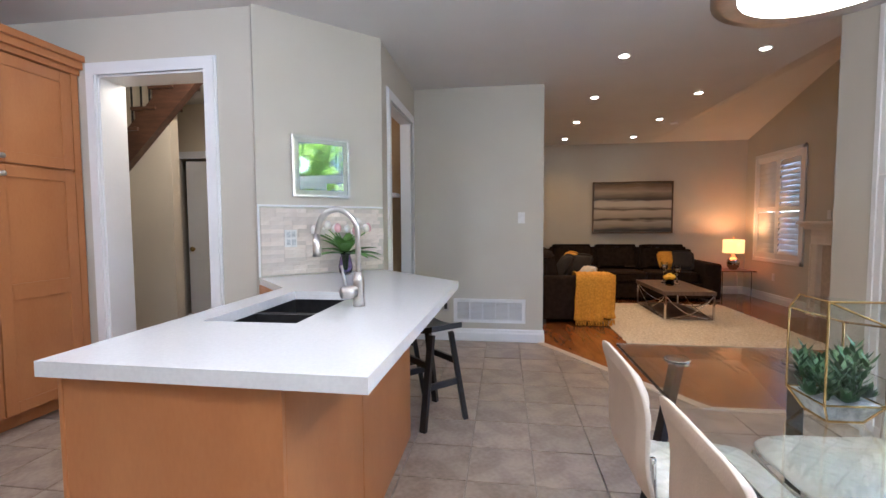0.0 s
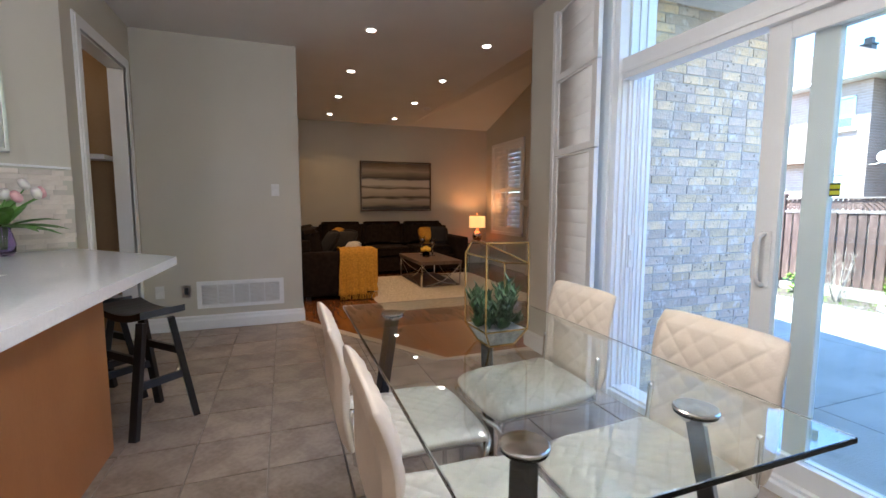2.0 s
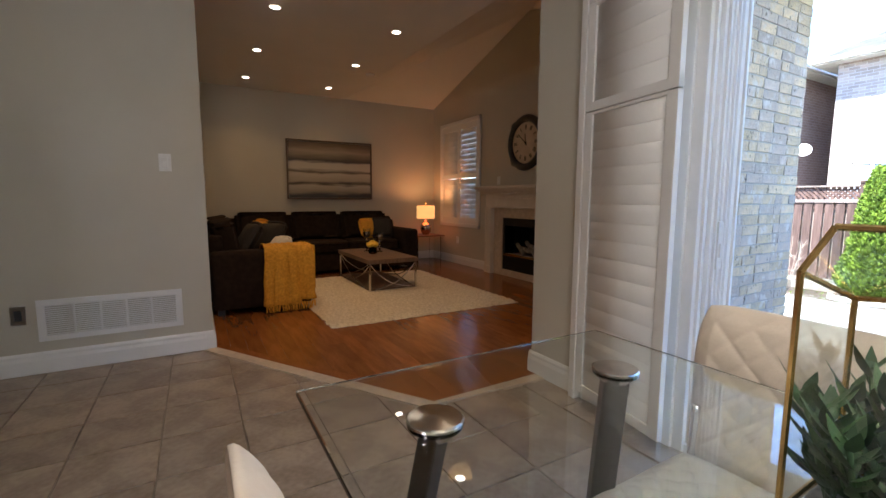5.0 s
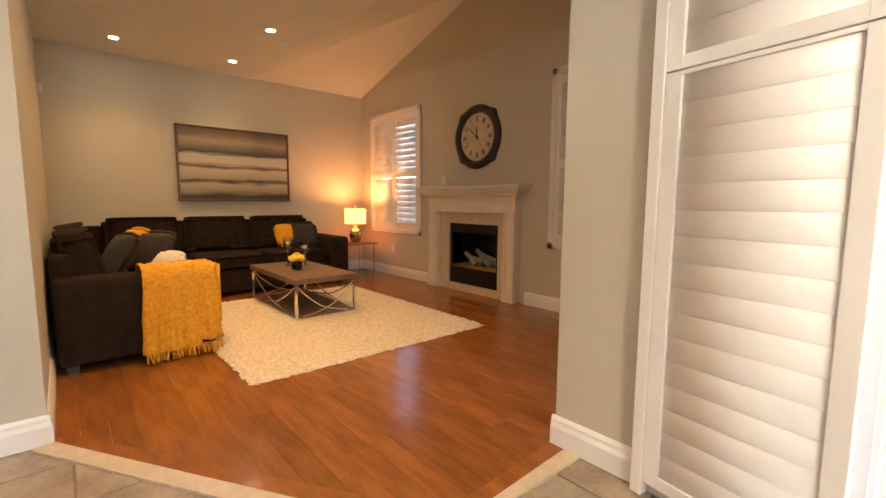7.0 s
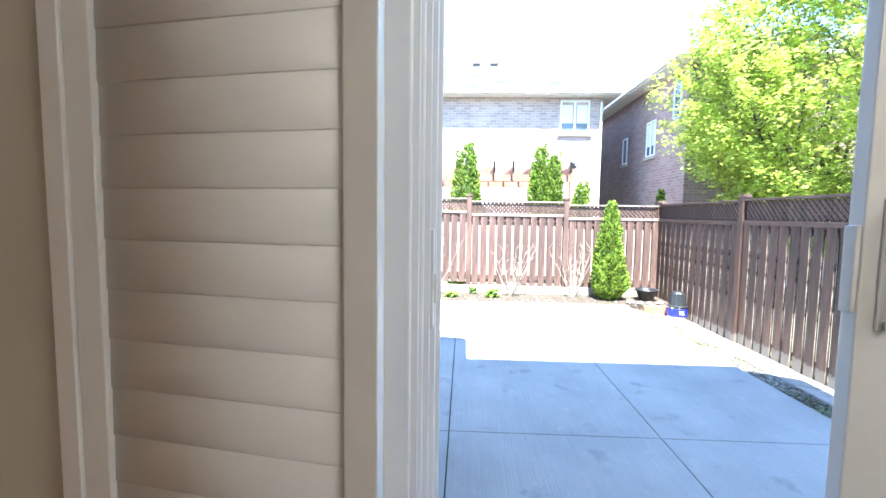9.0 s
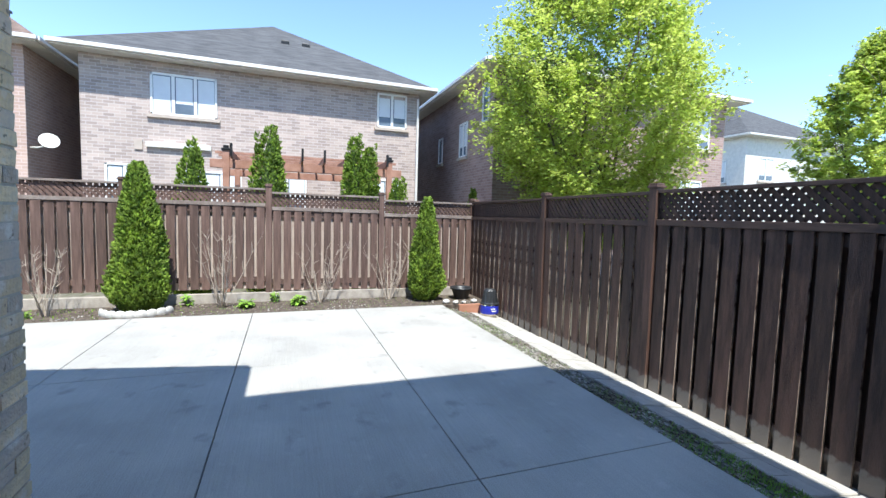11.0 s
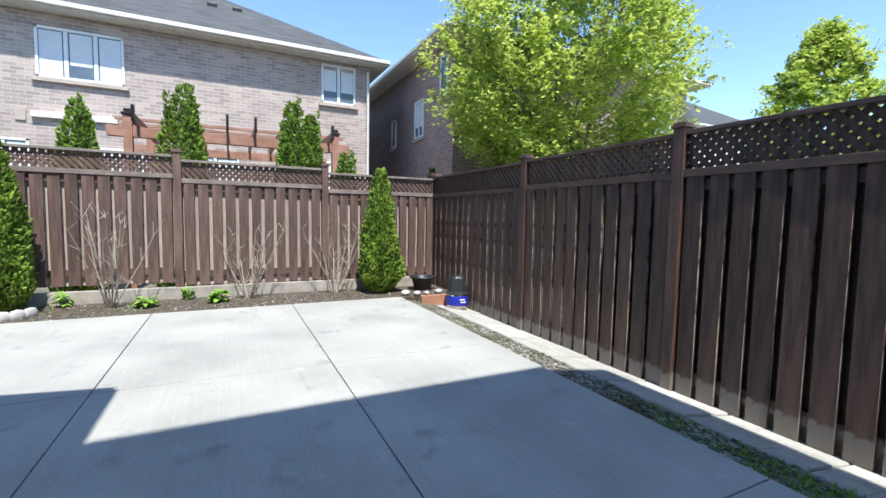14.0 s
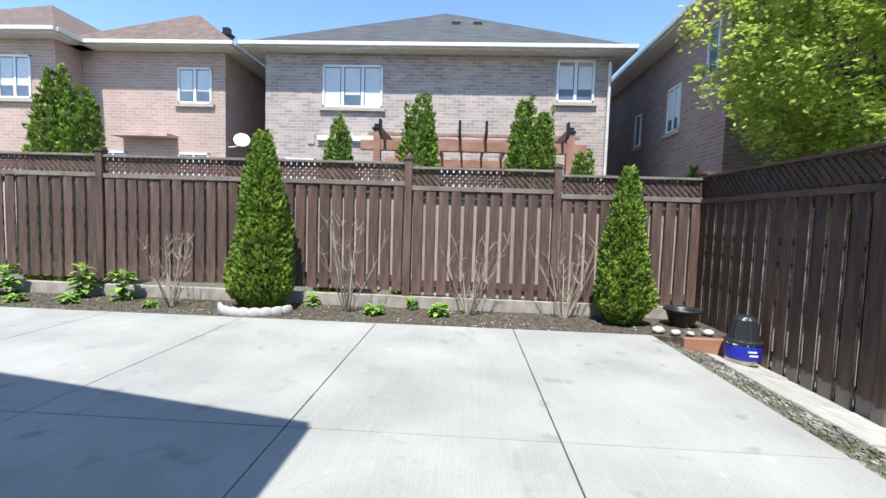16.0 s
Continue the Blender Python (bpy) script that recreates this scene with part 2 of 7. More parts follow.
def concrete(name):
    """Broomed concrete: fine lines along x, speckle, soft blotches and a few darker stains."""
    m = bpy.data.materials.new(name)
    m.use_nodes = True
    n, l = m.node_tree.nodes, m.node_tree.links
    b = bsdf(m)
    b.inputs["Roughness"].default_value = 0.88
    tc = n.new("ShaderNodeTexCoord")

    def tex(scale, stretch, detail, lo, hi, to_lo, to_hi):
        mp, no, mr = n.new("ShaderNodeMapping"), n.new("ShaderNodeTexNoise"), n.new("ShaderNodeMapRange")
        mp.inputs["Scale"].default_value = stretch
        no.inputs["Scale"].default_value, no.inputs["Detail"].default_value = scale, detail
        l.new(tc.outputs["Object"], mp.inputs["Vector"])
        l.new(mp.outputs[0], no.inputs["Vector"])
        l.new(no.outputs[0], mr.inputs["Value"])
        for k, v in (("From Min", lo), ("From Max", hi), ("To Min", to_lo), ("To Max", to_hi)):
            mr.inputs[k].default_value = v
        return mr.outputs[0], no.outputs[0]

    col = None
    broom, broom_h = tex(1.0, (2.2, 95, 1), 3, 0.3, 0.7, 0.955, 1.035)
    speck, speck_h = tex(160, (1, 1, 1), 3, 0.3, 0.7, 0.84, 1.12)
    cloud, _ = tex(1.6, (1, 1, 1), 6, 0.3, 0.7, 0.84, 1.12)
    stain, _ = tex(4.3, (1, 1, 1), 4, 0.26, 0.38, 0.72, 1.0)
    pale, _ = tex(7.0, (1, 1, 1), 8, 0.62, 0.75, 1.0, 1.14)
    for f in (broom, speck, cloud, stain, pale):
        if col is None:
            col = f
        else:
            mu = n.new("ShaderNodeMath")
            mu.operation = "MULTIPLY"
            l.new(col, mu.inputs[0])
            l.new(f, mu.inputs[1])
            col = mu.outputs[0]
    hs = n.new("ShaderNodeHueSaturation")
    hs.inputs["Color"].default_value = (0.385, 0.371, 0.343, 1)
    l.new(col, hs.inputs["Value"])
    l.new(hs.outputs[0], b.inputs["Base Color"])
    ad = n.new("ShaderNodeMath")
    ad.operation = "ADD"
    l.new(broom_h, ad.inputs[0])
    l.new(speck_h, ad.inputs[1])
    bp = n.new("ShaderNodeBump")
    bp.inputs["Strength"].default_value, bp.inputs["Distance"].default_value = 0.7, 0.006
    l.new(ad.outputs[0], bp.inputs["Height"])
    l.new(bp.outputs[0], b.inputs["Normal"])
    return m


M_CONC = concrete("broom_concrete")
M_MULCH = mat("dark_mulch", (0.125, 0.096, 0.072), (0.04, 0.030, 0.023), 14, 0.95, bump=1.0, bscale=45)
M_GRASS = mat("thin_grass_soil", (0.095, 0.10, 0.055), (0.17, 0.15, 0.125), 9, 0.95, bump=1.0, bscale=60)
M_PAVER = mat("grey_paver", (0.47, 0.45, 0.41), (0.38, 0.36, 0.33), 6, 0.9, bump=0.3, vary=0.12)
# Same stain as M_FENCE, its colour darkened to carry the side fence's shade.
M_FENCE_SHADE = mat("shade_darkened_cedar", (0.095, 0.050, 0.036), (0.036, 0.018, 0.013), 4.0, 0.62, bump=0.45, bscale=40, vary=0.25, stretch=(7, 7, 0.7))
fn, fl = M_FENCE_SHADE.node_tree.nodes, M_FENCE_SHADE.node_tree.links
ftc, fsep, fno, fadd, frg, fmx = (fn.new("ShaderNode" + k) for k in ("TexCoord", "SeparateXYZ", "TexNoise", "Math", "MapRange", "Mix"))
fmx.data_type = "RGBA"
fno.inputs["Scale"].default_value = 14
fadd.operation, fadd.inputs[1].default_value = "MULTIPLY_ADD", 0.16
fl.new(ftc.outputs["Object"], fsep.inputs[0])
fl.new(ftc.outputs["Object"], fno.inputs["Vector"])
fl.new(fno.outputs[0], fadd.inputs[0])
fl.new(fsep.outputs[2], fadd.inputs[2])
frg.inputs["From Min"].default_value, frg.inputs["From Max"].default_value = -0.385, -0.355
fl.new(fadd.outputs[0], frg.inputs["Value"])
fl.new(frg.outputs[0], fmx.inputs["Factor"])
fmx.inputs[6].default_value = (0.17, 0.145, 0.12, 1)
fl.new(bsdf(M_FENCE_SHADE).inputs["Base Color"].links[0].from_socket, fmx.inputs[7])
fl.new(fmx.outputs[2], bsdf(M_FENCE_SHADE).inputs["Base Color"])
M_FENCE = mat("dark_stained_cedar", (0.150, 0.092, 0.074), (0.075, 0.043, 0.034), 4.0, 0.8, bump=0.3, bscale=40, vary=0.22, stretch=(7, 7, 0.7))
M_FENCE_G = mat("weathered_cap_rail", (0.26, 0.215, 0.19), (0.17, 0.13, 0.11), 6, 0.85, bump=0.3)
# Side fence cap, kept as dark as its shade-darkened boards.
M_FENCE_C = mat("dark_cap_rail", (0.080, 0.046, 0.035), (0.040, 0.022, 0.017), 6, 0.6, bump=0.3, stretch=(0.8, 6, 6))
M_FENCE_P = mat("unstained_back_board", (0.50, 0.42, 0.37), (0.36, 0.29, 0.25), 5, 0.85, bump=0.3, vary=0.15, stretch=(6, 6, 0.7))
# Patchily stained board edge; its pale tone paints in the sun on it.
M_SUN_EDGE = mat("sunlit_stained_edge", (0.42, 0.33, 0.26), (0.06, 0.03, 0.022), 9, 0.8, bump=0.4, stretch=(1, 1, 0.8))
M_JOINT = mat("dirty_joint", (0.045, 0.042, 0.038), None, 12, 0.95)
M_CURB = mat("weathered_timber_curb", (0.42, 0.38, 0.33), (0.30, 0.265, 0.23), 8, 0.9, bump=0.3)


def brick_face(name, warm, grey, smear):
    """Rough tumbled brick: buff and grey patches, pale mortar smear and dark pits."""
    m = mat(name, warm, grey, 7.0, 0.92, bump=1.0, bscale=55, vary=0.16)
    n, l = m.node_tree.nodes, m.node_tree.links
    b = bsdf(m)
    tc, no, pit, r1, r2 = (n.new("ShaderNode" + k) for k in ("TexCoord", "TexNoise", "TexNoise", "MapRange", "MapRange"))
    oi, va = n.new("ShaderNodeObjectInfo"), n.new("ShaderNodeVectorMath")
    l.new(tc.outputs["Object"], va.inputs[0])
    l.new(oi.outputs["Location"], va.inputs[1])
    for nd, sc, de in ((no, 11.0, 5), (pit, 26.0, 2)):
        nd.inputs["Scale"].default_value, nd.inputs["Detail"].default_value = sc, de
        l.new(va.outputs[0], nd.inputs["Vector"])
    for r, src, lo, hi in ((r1, no, 0.55, 0.68), (r2, pit, 0.28, 0.34)):
        r.inputs["From Min"].default_value, r.inputs["From Max"].default_value = lo, hi
        l.new(src.outputs[0], r.inputs["Value"])
    m1, m2 = n.new("ShaderNodeMix"), n.new("ShaderNodeMix")
    for mm in (m1, m2):
        mm.data_type = "RGBA"
    l.new(b.inputs["Base Color"].links[0].from_socket, m1.inputs[6])
    m1.inputs[7].default_value = (*smear, 1)
    l.new(r1.outputs[0], m1.inputs["Factor"])
    m2.inputs[6].default_value = (0.25, 0.21, 0.17, 1)
    l.new(m1.outputs[2], m2.inputs[7])
    l.new(r2.outputs[0], m2.inputs["Factor"])
    l.new(m2.outputs[2], b.inputs["Base Color"])
    return m


M_BRICK = brick_face("buff_brick", (0.70, 0.56, 0.36), (0.52, 0.43, 0.33), (0.66, 0.60, 0.52))
M_BRICK2 = brick_face("grey_buff_brick", (0.58, 0.48, 0.38), (0.45, 0.40, 0.36), (0.66, 0.62, 0.57))
M_MORTAR = mat("mortar", (0.50, 0.46, 0.40), (0.40, 0.37, 0.32), 20, 0.95, bump=0.3)
M_SOFFIT = mat("white_soffit_vinyl", (0.74, 0.72, 0.68), None, 6, 0.6)
M_HB = far_brick("house_brick_buff", (0.50, 0.405, 0.36), (0.33, 0.265, 0.24), (0.54, 0.48, 0.45))
M_HB_L = far_brick("house_brick_pink", (0.52, 0.37, 0.31), (0.43, 0.30, 0.25), (0.58, 0.47, 0.43))
M_HB_R = far_brick("house_brick_brown", (0.36, 0.25, 0.22), (0.26, 0.17, 0.15), (0.38, 0.31, 0.29))
M_SHINGLE = mat("grey_shingles", (0.095, 0.095, 0.099), (0.050, 0.050, 0.053), 3, 0.95, bump=0.8, bscale=14, stretch=(1, 0.7, 5))
M_SHINGLE_B = mat("brown_shingles", (0.19, 0.135, 0.11), (0.12, 0.08, 0.065), 5, 0.95, bump=0.6, bscale=30)
M_WIN = mat("house_window_pane", (0.16, 0.20, 0.25), (0.10, 0.13, 0.17), 1.2, 0.08)
M_BLIND = mat("window_blind", (0.74, 0.77, 0.80), (0.68, 0.71, 0.75), 3, 0.5)
M_SILL = mat("stone_sill", (0.50, 0.42, 0.36), None, 6, 0.8)
M_CEDAR = mat("red_cedar_pergola", (0.40, 0.22, 0.16), (0.29, 0.145, 0.10), 5, 0.8, bump=0.2)
M_ARBOR = mat("arborvitae_foliage", (0.235, 0.34, 0.035), (0.10, 0.165, 0.018), 9, 0.75, island=0.45)
M_MAPLE_L = mat("spring_leaves", (0.58, 0.645, 0.16), (0.40, 0.50, 0.085), 2, 0.55, island=0.35)


def sheer(m, share):
    """Lets light through thin leaves."""
    n, l = m.node_tree.nodes, m.node_tree.links
    tr, mx = n.new("ShaderNodeBsdfTranslucent"), n.new("ShaderNodeMixShader")
    src = bsdf(m).inputs["Base Color"].links[0].from_socket
    l.new(src, tr.inputs["Color"])
    mx.inputs[0].default_value = share
    l.new(bsdf(m).outputs[0], mx.inputs[1])
    l.new(tr.outputs[0], mx.inputs[2])
    l.new(mx.outputs[0], n["Material Output"].inputs[0])


sheer(M_MAPLE_L, 0.5)
sheer(M_ARBOR, 0.2)
M_BARK = mat("grey_bark", (0.13, 0.10, 0.08), (0.075, 0.058, 0.045), 10, 0.95, bump=0.6)
M_TWIG = mat("pale_twig", (0.40, 0.34, 0.28), (0.30, 0.25, 0.20), 20, 0.9)
M_HERB = mat("fresh_green_leaf", (0.22, 0.38, 0.04), (0.13, 0.25, 0.03), 15, 0.6, island=0.3)
M_SUCC = mat("succulent_green", (0.065, 0.135, 0.05), (0.03, 0.07, 0.028), 20, 0.5, island=0.35)
M_PETAL = mat("white_tulip_petal", (0.84, 0.82, 0.74), (0.78, 0.70, 0.68), 20, 0.5)
M_PETAL_P = mat("pink_tulip_petal", (0.72, 0.42, 0.42), (0.62, 0.33, 0.36), 20, 0.5)
M_STEM = mat("tulip_leaf", (0.16, 0.33, 0.07), (0.10, 0.22, 0.04), 20, 0.5)
M_PEBBLE = mat("pale_gravel", (0.62, 0.63, 0.62), (0.42, 0.43, 0.43), 60, 0.8, bump=0.6)
M_PLASTIC = mat("black_plastic", (0.025, 0.027, 0.03), None, 10, 0.4)
M_BLUE = mat("blue_label", (0.02, 0.035, 0.42), (0.015, 0.02, 0.30), 9, 0.4)
M_WHITE_P = mat("white_plastic", (0.78, 0.77, 0.74), None, 10, 0.4)
M_SPLASH = mat("travertine_splash", (0.70, 0.63, 0.55), (0.60, 0.52, 0.44), 10, 0.4, bump=0.1, vary=0.16)
M_MIRROR = mat("mercury_glass", (0.66, 0.60, 0.52), (0.45, 0.38, 0.3), 30, 0.12, 1.0)
M_LOG = mat("ceramic_logs", (0.38, 0.33, 0.28), (0.2, 0.17, 0.15), 15, 0.9, bump=0.5)
M_TAN = mat("tan_closet_paint", (0.34, 0.23, 0.12), (0.30, 0.20, 0.10), 2, 0.7)
M_HALL = mat("hall_cream_paint", (0.66, 0.59, 0.47), (0.63, 0.56, 0.45), 2, 0.7)
M_STAIR = mat("dark_walnut_stair", (0.105, 0.05, 0.03), (0.06, 0.028, 0.018), 5, 0.35, stretch=(1, 6, 6))
M_TERRA = mat("clay_edging", (0.40, 0.19, 0.12), None, 12, 0.9, bump=0.3)
M_ROCK = mat("pale_rock", (0.58, 0.56, 0.52), (0.46, 0.44, 0.41), 12, 0.9, bump=0.4)

# ---- builders ----


def bm_box(bm, x0, x1, y0, y1, z0, z1, bevel=0.0):
    r = bmesh.ops.create_cube(bm, size=1.0)
    bmesh.ops.transform(bm, matrix=Matrix.Translation(((x0 + x1) / 2, (y0 + y1) / 2, (z0 + z1) / 2)) @ Matrix.Diagonal((abs(x1 - x0), abs(y1 - y0), abs(z1 - z0), 1)), verts=r["verts"])
    if bevel:
        es = list({e for v in r["verts"] for e in v.link_edges})
        bmesh.ops.bevel(bm, geom=es, offset=bevel, segments=2, affect="EDGES", profile=0.6)


def box(x0, x1, y0, y1, z0, z1, bevel=0.0):
    bm = bmesh.new()
    bm_box(bm, x0, x1, y0, y1, z0, z1, bevel)
    return bm


def boxes(rows, bevel=0.0):
    bm = bmesh.new()
    for r in rows:
        bm_box(bm, *r, bevel)
    return bm


def prism(points, z0, z1, bevel=0.0):
    """An upright block over an outline in plan."""
    bm = bmesh.new()
    low = [bm.verts.new((x, y, z0)) for x, y in points]
    high = [bm.verts.new((x, y, z1)) for x, y in points]
    bm.faces.new(low[::-1]), bm.faces.new(high)
    n = len(points)
    for i in range(n):
        bm.faces.new((low[i], low[(i + 1) % n], high[(i + 1) % n], high[i]))
    bmesh.ops.recalc_face_normals(bm, faces=bm.faces[:])
    if bevel:
        bmesh.ops.bevel(bm, geom=bm.edges[:], offset=bevel, segments=2, affect="EDGES")
    return bm


def bm_rod(bm, a, b, r0, r1=None, seg=10):
    a, b = Vector(a), Vector(b)
    d = b - a
    r = bmesh.ops.create_cone(bm, cap_ends=True, segments=seg, radius1=r0, radius2=r0 if r1 is None else r1, depth=d.length)
    bmesh.ops.transform(bm, matrix=Matrix.Translation((a + b) / 2) @ d.to_track_quat("Z", "Y").to_matrix().to_4x4(), verts=r["verts"])


def rod(a, b, r0, r1=None, seg=12):
    bm = bmesh.new()
    bm_rod(bm, a, b, r0, r1, seg)
    return bm


def lathe(profile, centre=(0, 0, 0), seg=28):
    """A turned shape from (radius, height) pairs."""
    bm = bmesh.new()
    rings = []
    for r, z in profile:
        rings.append([bm.verts.new((centre[0] + r * math.cos(k * math.tau / seg), centre[1] + r * math.sin(k * math.tau / seg), centre[2] + z)) for k in range(seg)])
    for p, q in zip(rings, rings[1:]):
        for k in range(seg):
            bm.faces.new((p[k], p[(k + 1) % seg], q[(k + 1) % seg], q[k]))
    if profile[0][0] > 1e-4:
        bm.faces.new(rings[0][::-1])
    if profile[-1][0] > 1e-4:
        bm.faces.new(rings[-1])
    bmesh.ops.remove_doubles(bm, verts=bm.verts[:], dist=1e-5)
    return bm


def tube(points, r, seg=8, closed=False):
    """A bent pipe through points, its corners rounded by a Catmull-Rom run."""
    pts = [Vector(p) for p in points]
    path = []
    n = len(pts)
    for i in range(n if closed else n - 1):
        p0, p1, p2, p3 = (pts[(i + k) % n] if closed else pts[min(max(i + k, 0), n - 1)] for k in (-1, 0, 1, 2))
        for s in range(6):
            t = s / 6
            path.append(0.5 * (2 * p1 + (p2 - p0) * t + (2 * p0 - 5 * p1 + 4 * p2 - p3) * t * t + (3 * p1 - p0 - 3 * p2 + p3) * t ** 3))
    if not closed:
        path.append(pts[-1])
    bm = bmesh.new()
    rings, up = [], Vector((0.13, 0.27, 0.95))
    m = len(path)
    for i, p in enumerate(path):
        d = (path[(i + 1) % m if closed else min(i + 1, m - 1)] - path[i - 1 if closed else max(i - 1, 0)]).normalized()
        side = d.cross(up)
        if side.length < 0.15:
            side = d.cross(Vector((1, 0, 0)))
        side.normalize()
        up2 = side.cross(d)
        rings.append([bm.verts.new(p + r * (math.cos(k * math.tau / seg) * side + math.sin(k * math.tau / seg) * up2)) for k in range(seg)])
        up = up2
    for i in range(m if closed else m - 1):
        a, b = rings[i], rings[(i + 1) % m]
        for k in range(seg):
            bm.faces.new((a[k], a[(k + 1) % seg], b[(k + 1) % seg], b[k]))
    if not closed:
        bm.faces.new(rings[0][::-1]), bm.faces.new(rings[-1])
    return bm


def cushion(w, d, h, puff=0.25, n=10):
    """A soft pad of w x d x h, its middle fuller than its rim, centred on the origin."""
    bm = bmesh.new()
    r = bmesh.ops.create_cube(bm, size=2.0)
    bmesh.ops.subdivide_edges(bm, edges=bm.edges[:], cuts=n, use_grid_fill=True)
    for v in bm.verts:
        x, y, z = v.co
        e = max(abs(x), abs(y))
        k = 1 - puff * e ** 3
        cx = x * (1 - 0.10 * y * y * (x * x))
        cy = y * (1 - 0.10 * x * x * (y * y))
        v.co = (cx * w / 2, cy * d / 2, z * k * h / 2)
    bmesh.ops.bevel(bm, geom=[e for e in bm.edges if e.calc_face_angle(0) > 0.9], offset=min(w, d, h) * 0.18, segments=3, affect="EDGES")
    return bm


def finish(bm, smooth):
    if smooth:
        for f in bm.faces:
            f.smooth = True
    bmesh.ops.recalc_face_normals(bm, faces=bm.faces[:])


def solid(name, bm, material, smooth=False):
    me = bpy.data.meshes.new(name)
    finish(bm, smooth)
    bm.to_mesh(me)
    bm.free()
    me.materials.append(material)
    return new(name, me)


def part(name, bm, material, parent, label="", smooth=False, m=None):
    ob = solid(name, bm, material, smooth)
    ob.parent = parent
    if m is not None:
        ob.matrix_basis = m
    if label:
        tagged(ob, label)
    return ob


def thing(name, label, category, m=None, group=""):
    ob = new(name)
    ob.empty_display_size = 0.1
    if m is not None:
        ob.matrix_basis = m
    return tagged(ob, label, category, group)


def structure(name, bm, material, label="", category="", smooth=False):
    return tagged(solid(name, bm, material, smooth), label, category or name.split("_")[0], kind="structure")


def piece(name, me, parent, m):
    """One of many alike pieces that share a mesh."""
    ob = new(name, me)
    ob.parent, ob.matrix_basis = parent, m
    return ob


def mesh_of(bm, material, smooth=False):
    me = bpy.data.meshes.new("piece")
    finish(bm, smooth)
    bm.to_mesh(me)
    bm.free()
    me.materials.append(material)
    return me


# ---- setting: inside ----
H = 2.70
G = -0.418
FAM = [(0.32, 8.13), (0.32, 4.46), (1.29, 2.92), (4.12, 2.92), (4.12, 8.13)]

structure("floor_kitchen", box(-4.6, 2.08, -0.6, 6.2, -0.16, -0.014), M_GROUT, "grout bed under beige ceramic floor tiles", "floor")
structure("floor_family", prism(FAM, -0.012, -0.008), M_STAIR, "dark underlay below the oak planks", "floor")
structure("wall_north", box(0.20, 4.45, 8.13, 8.33, -0.1, 3.7), M_WALL, "greige painted wall behind the sofa")
structure("wall_family_west", box(0.12, 0.32, 4.461, 8.13, -0.1, 2.76), M_WALL, "greige painted wall beside the sofa", "wall")
structure("wall_vent", box(-1.15, 0.317, 4.46, 4.62, -0.1, 2.76), M_WALL, "greige painted wall with a return grille", "wall")
W1, W2 = (6.60, 7.84, 0.63, 2.37), (3.28, 4.52, 0.63, 2.37)
FB = (5.16, 5.97, 0.09, 0.83)
bm = boxes([(4.12, 4.30, 2.6, W2[0], -0.45, 3.7), (4.12, 4.30, W2[1], W1[0], 0.9, 3.7), (4.12, 4.30, W2[1], FB[0], -0.45, 0.9), (4.12, 4.30, FB[1], W1[0], -0.45, 0.9),
            (4.12, 4.30, FB[0], FB[1], -0.45, FB[2]), (4.12, 4.30, FB[0], FB[1], FB[3], 0.9), (4.12, 4.30, W1[1], 8.33, -0.45, 3.7)]
           + [(4.12, 4.30, w[0], w[1], -0.45, w[2]) for w in (W1, W2)] + [(4.12, 4.30, w[0], w[1], w[3], 3.7) for w in (W1, W2)])
structure("wall_fireplace", bm, M_WALL, "greige painted gable wall with fireplace and two windows", "wall")
structure("wall_family_south", box(2.25, 4.12, 2.66, 2.99, -0.45, 3.7), M_WALL, "greige painted wall", "wall")
DY0, DY1, DZ = 0.06, 2.08, 2.60
WX = 2.055
structure("wall_patio_door", boxes([(WX, 2.25, DY1, 2.99, -0.45, 2.76), (WX, 2.25, DY0, DY1, DZ, 2.76), (WX, 2.25, -0.62, DY0, -0.45, 2.76), (WX, 2.25, DY0, DY1, -0.45, -0.02)]), M_WALL, "greige painted wall round the sliding patio door", "wall")
structure("wall_south", box(-4.6, 2.055, -0.72, -0.6, -0.1, 2.76), M_WALL, "greige painted kitchen wall", "wall")
structure("wall_west", box(-4.75, -4.6, -0.72, 6.2, -0.1, 2.76), M_HALL, "cream painted wall", "wall")
# diagonal wall with the picture
DA, DB = Vector((-1.72, 2.50)), Vector((-1.04, 3.15))
dn = Vector((-(DB - DA).y, (DB - DA).x)).normalized()
structure("wall_diagonal", prism([tuple(DA), tuple(DB), tuple(DB + 0.1 * dn), tuple(DA + 0.1 * dn)], -0.1, 2.76), M_WALL, "greige painted angled wall above the bar", "wall")
# wall with the stair-hall opening
OX0, OX1, OZ = -2.90, -2.08, 2.31
structure("wall_hall_opening", boxes([(-4.6, OX0, 2.53, 2.73, -0.1, 2.76), (OX1, -1.75, 2.53, 2.73, -0.1, 2.76), (OX0, OX1, 2.53, 2.73, OZ, 2.76)]), M_WALL, "greige painted wall with a cased opening", "wall")
# wall with the cased passage
PY0, PY1 = 3.42, 4.28
structure("wall_passage", boxes([(-1.15, -1.05, 3.15, PY0, -0.1, 2.76), (-1.15, -1.05, PY1, 4.46, -0.1, 2.76), (-1.15, -1.05, PY0, PY1, OZ, 2.76)]), M_WALL, "greige painted wall with a cased passage", "wall")
structure("wall_closet", boxes([(-2.05, -1.95, 2.75, 6.2, -0.1, 2.76), (-1.95, -1.15, 4.46, 4.62, -0.1, 2.76)]), M_TAN, "tan painted closet wall", "wall")
structure("wall_hall_back", boxes([(-4.6, -2.05, 6.1, 6.2, -0.1, 2.76)]), M_HALL, "cream painted hall wall", "wall")
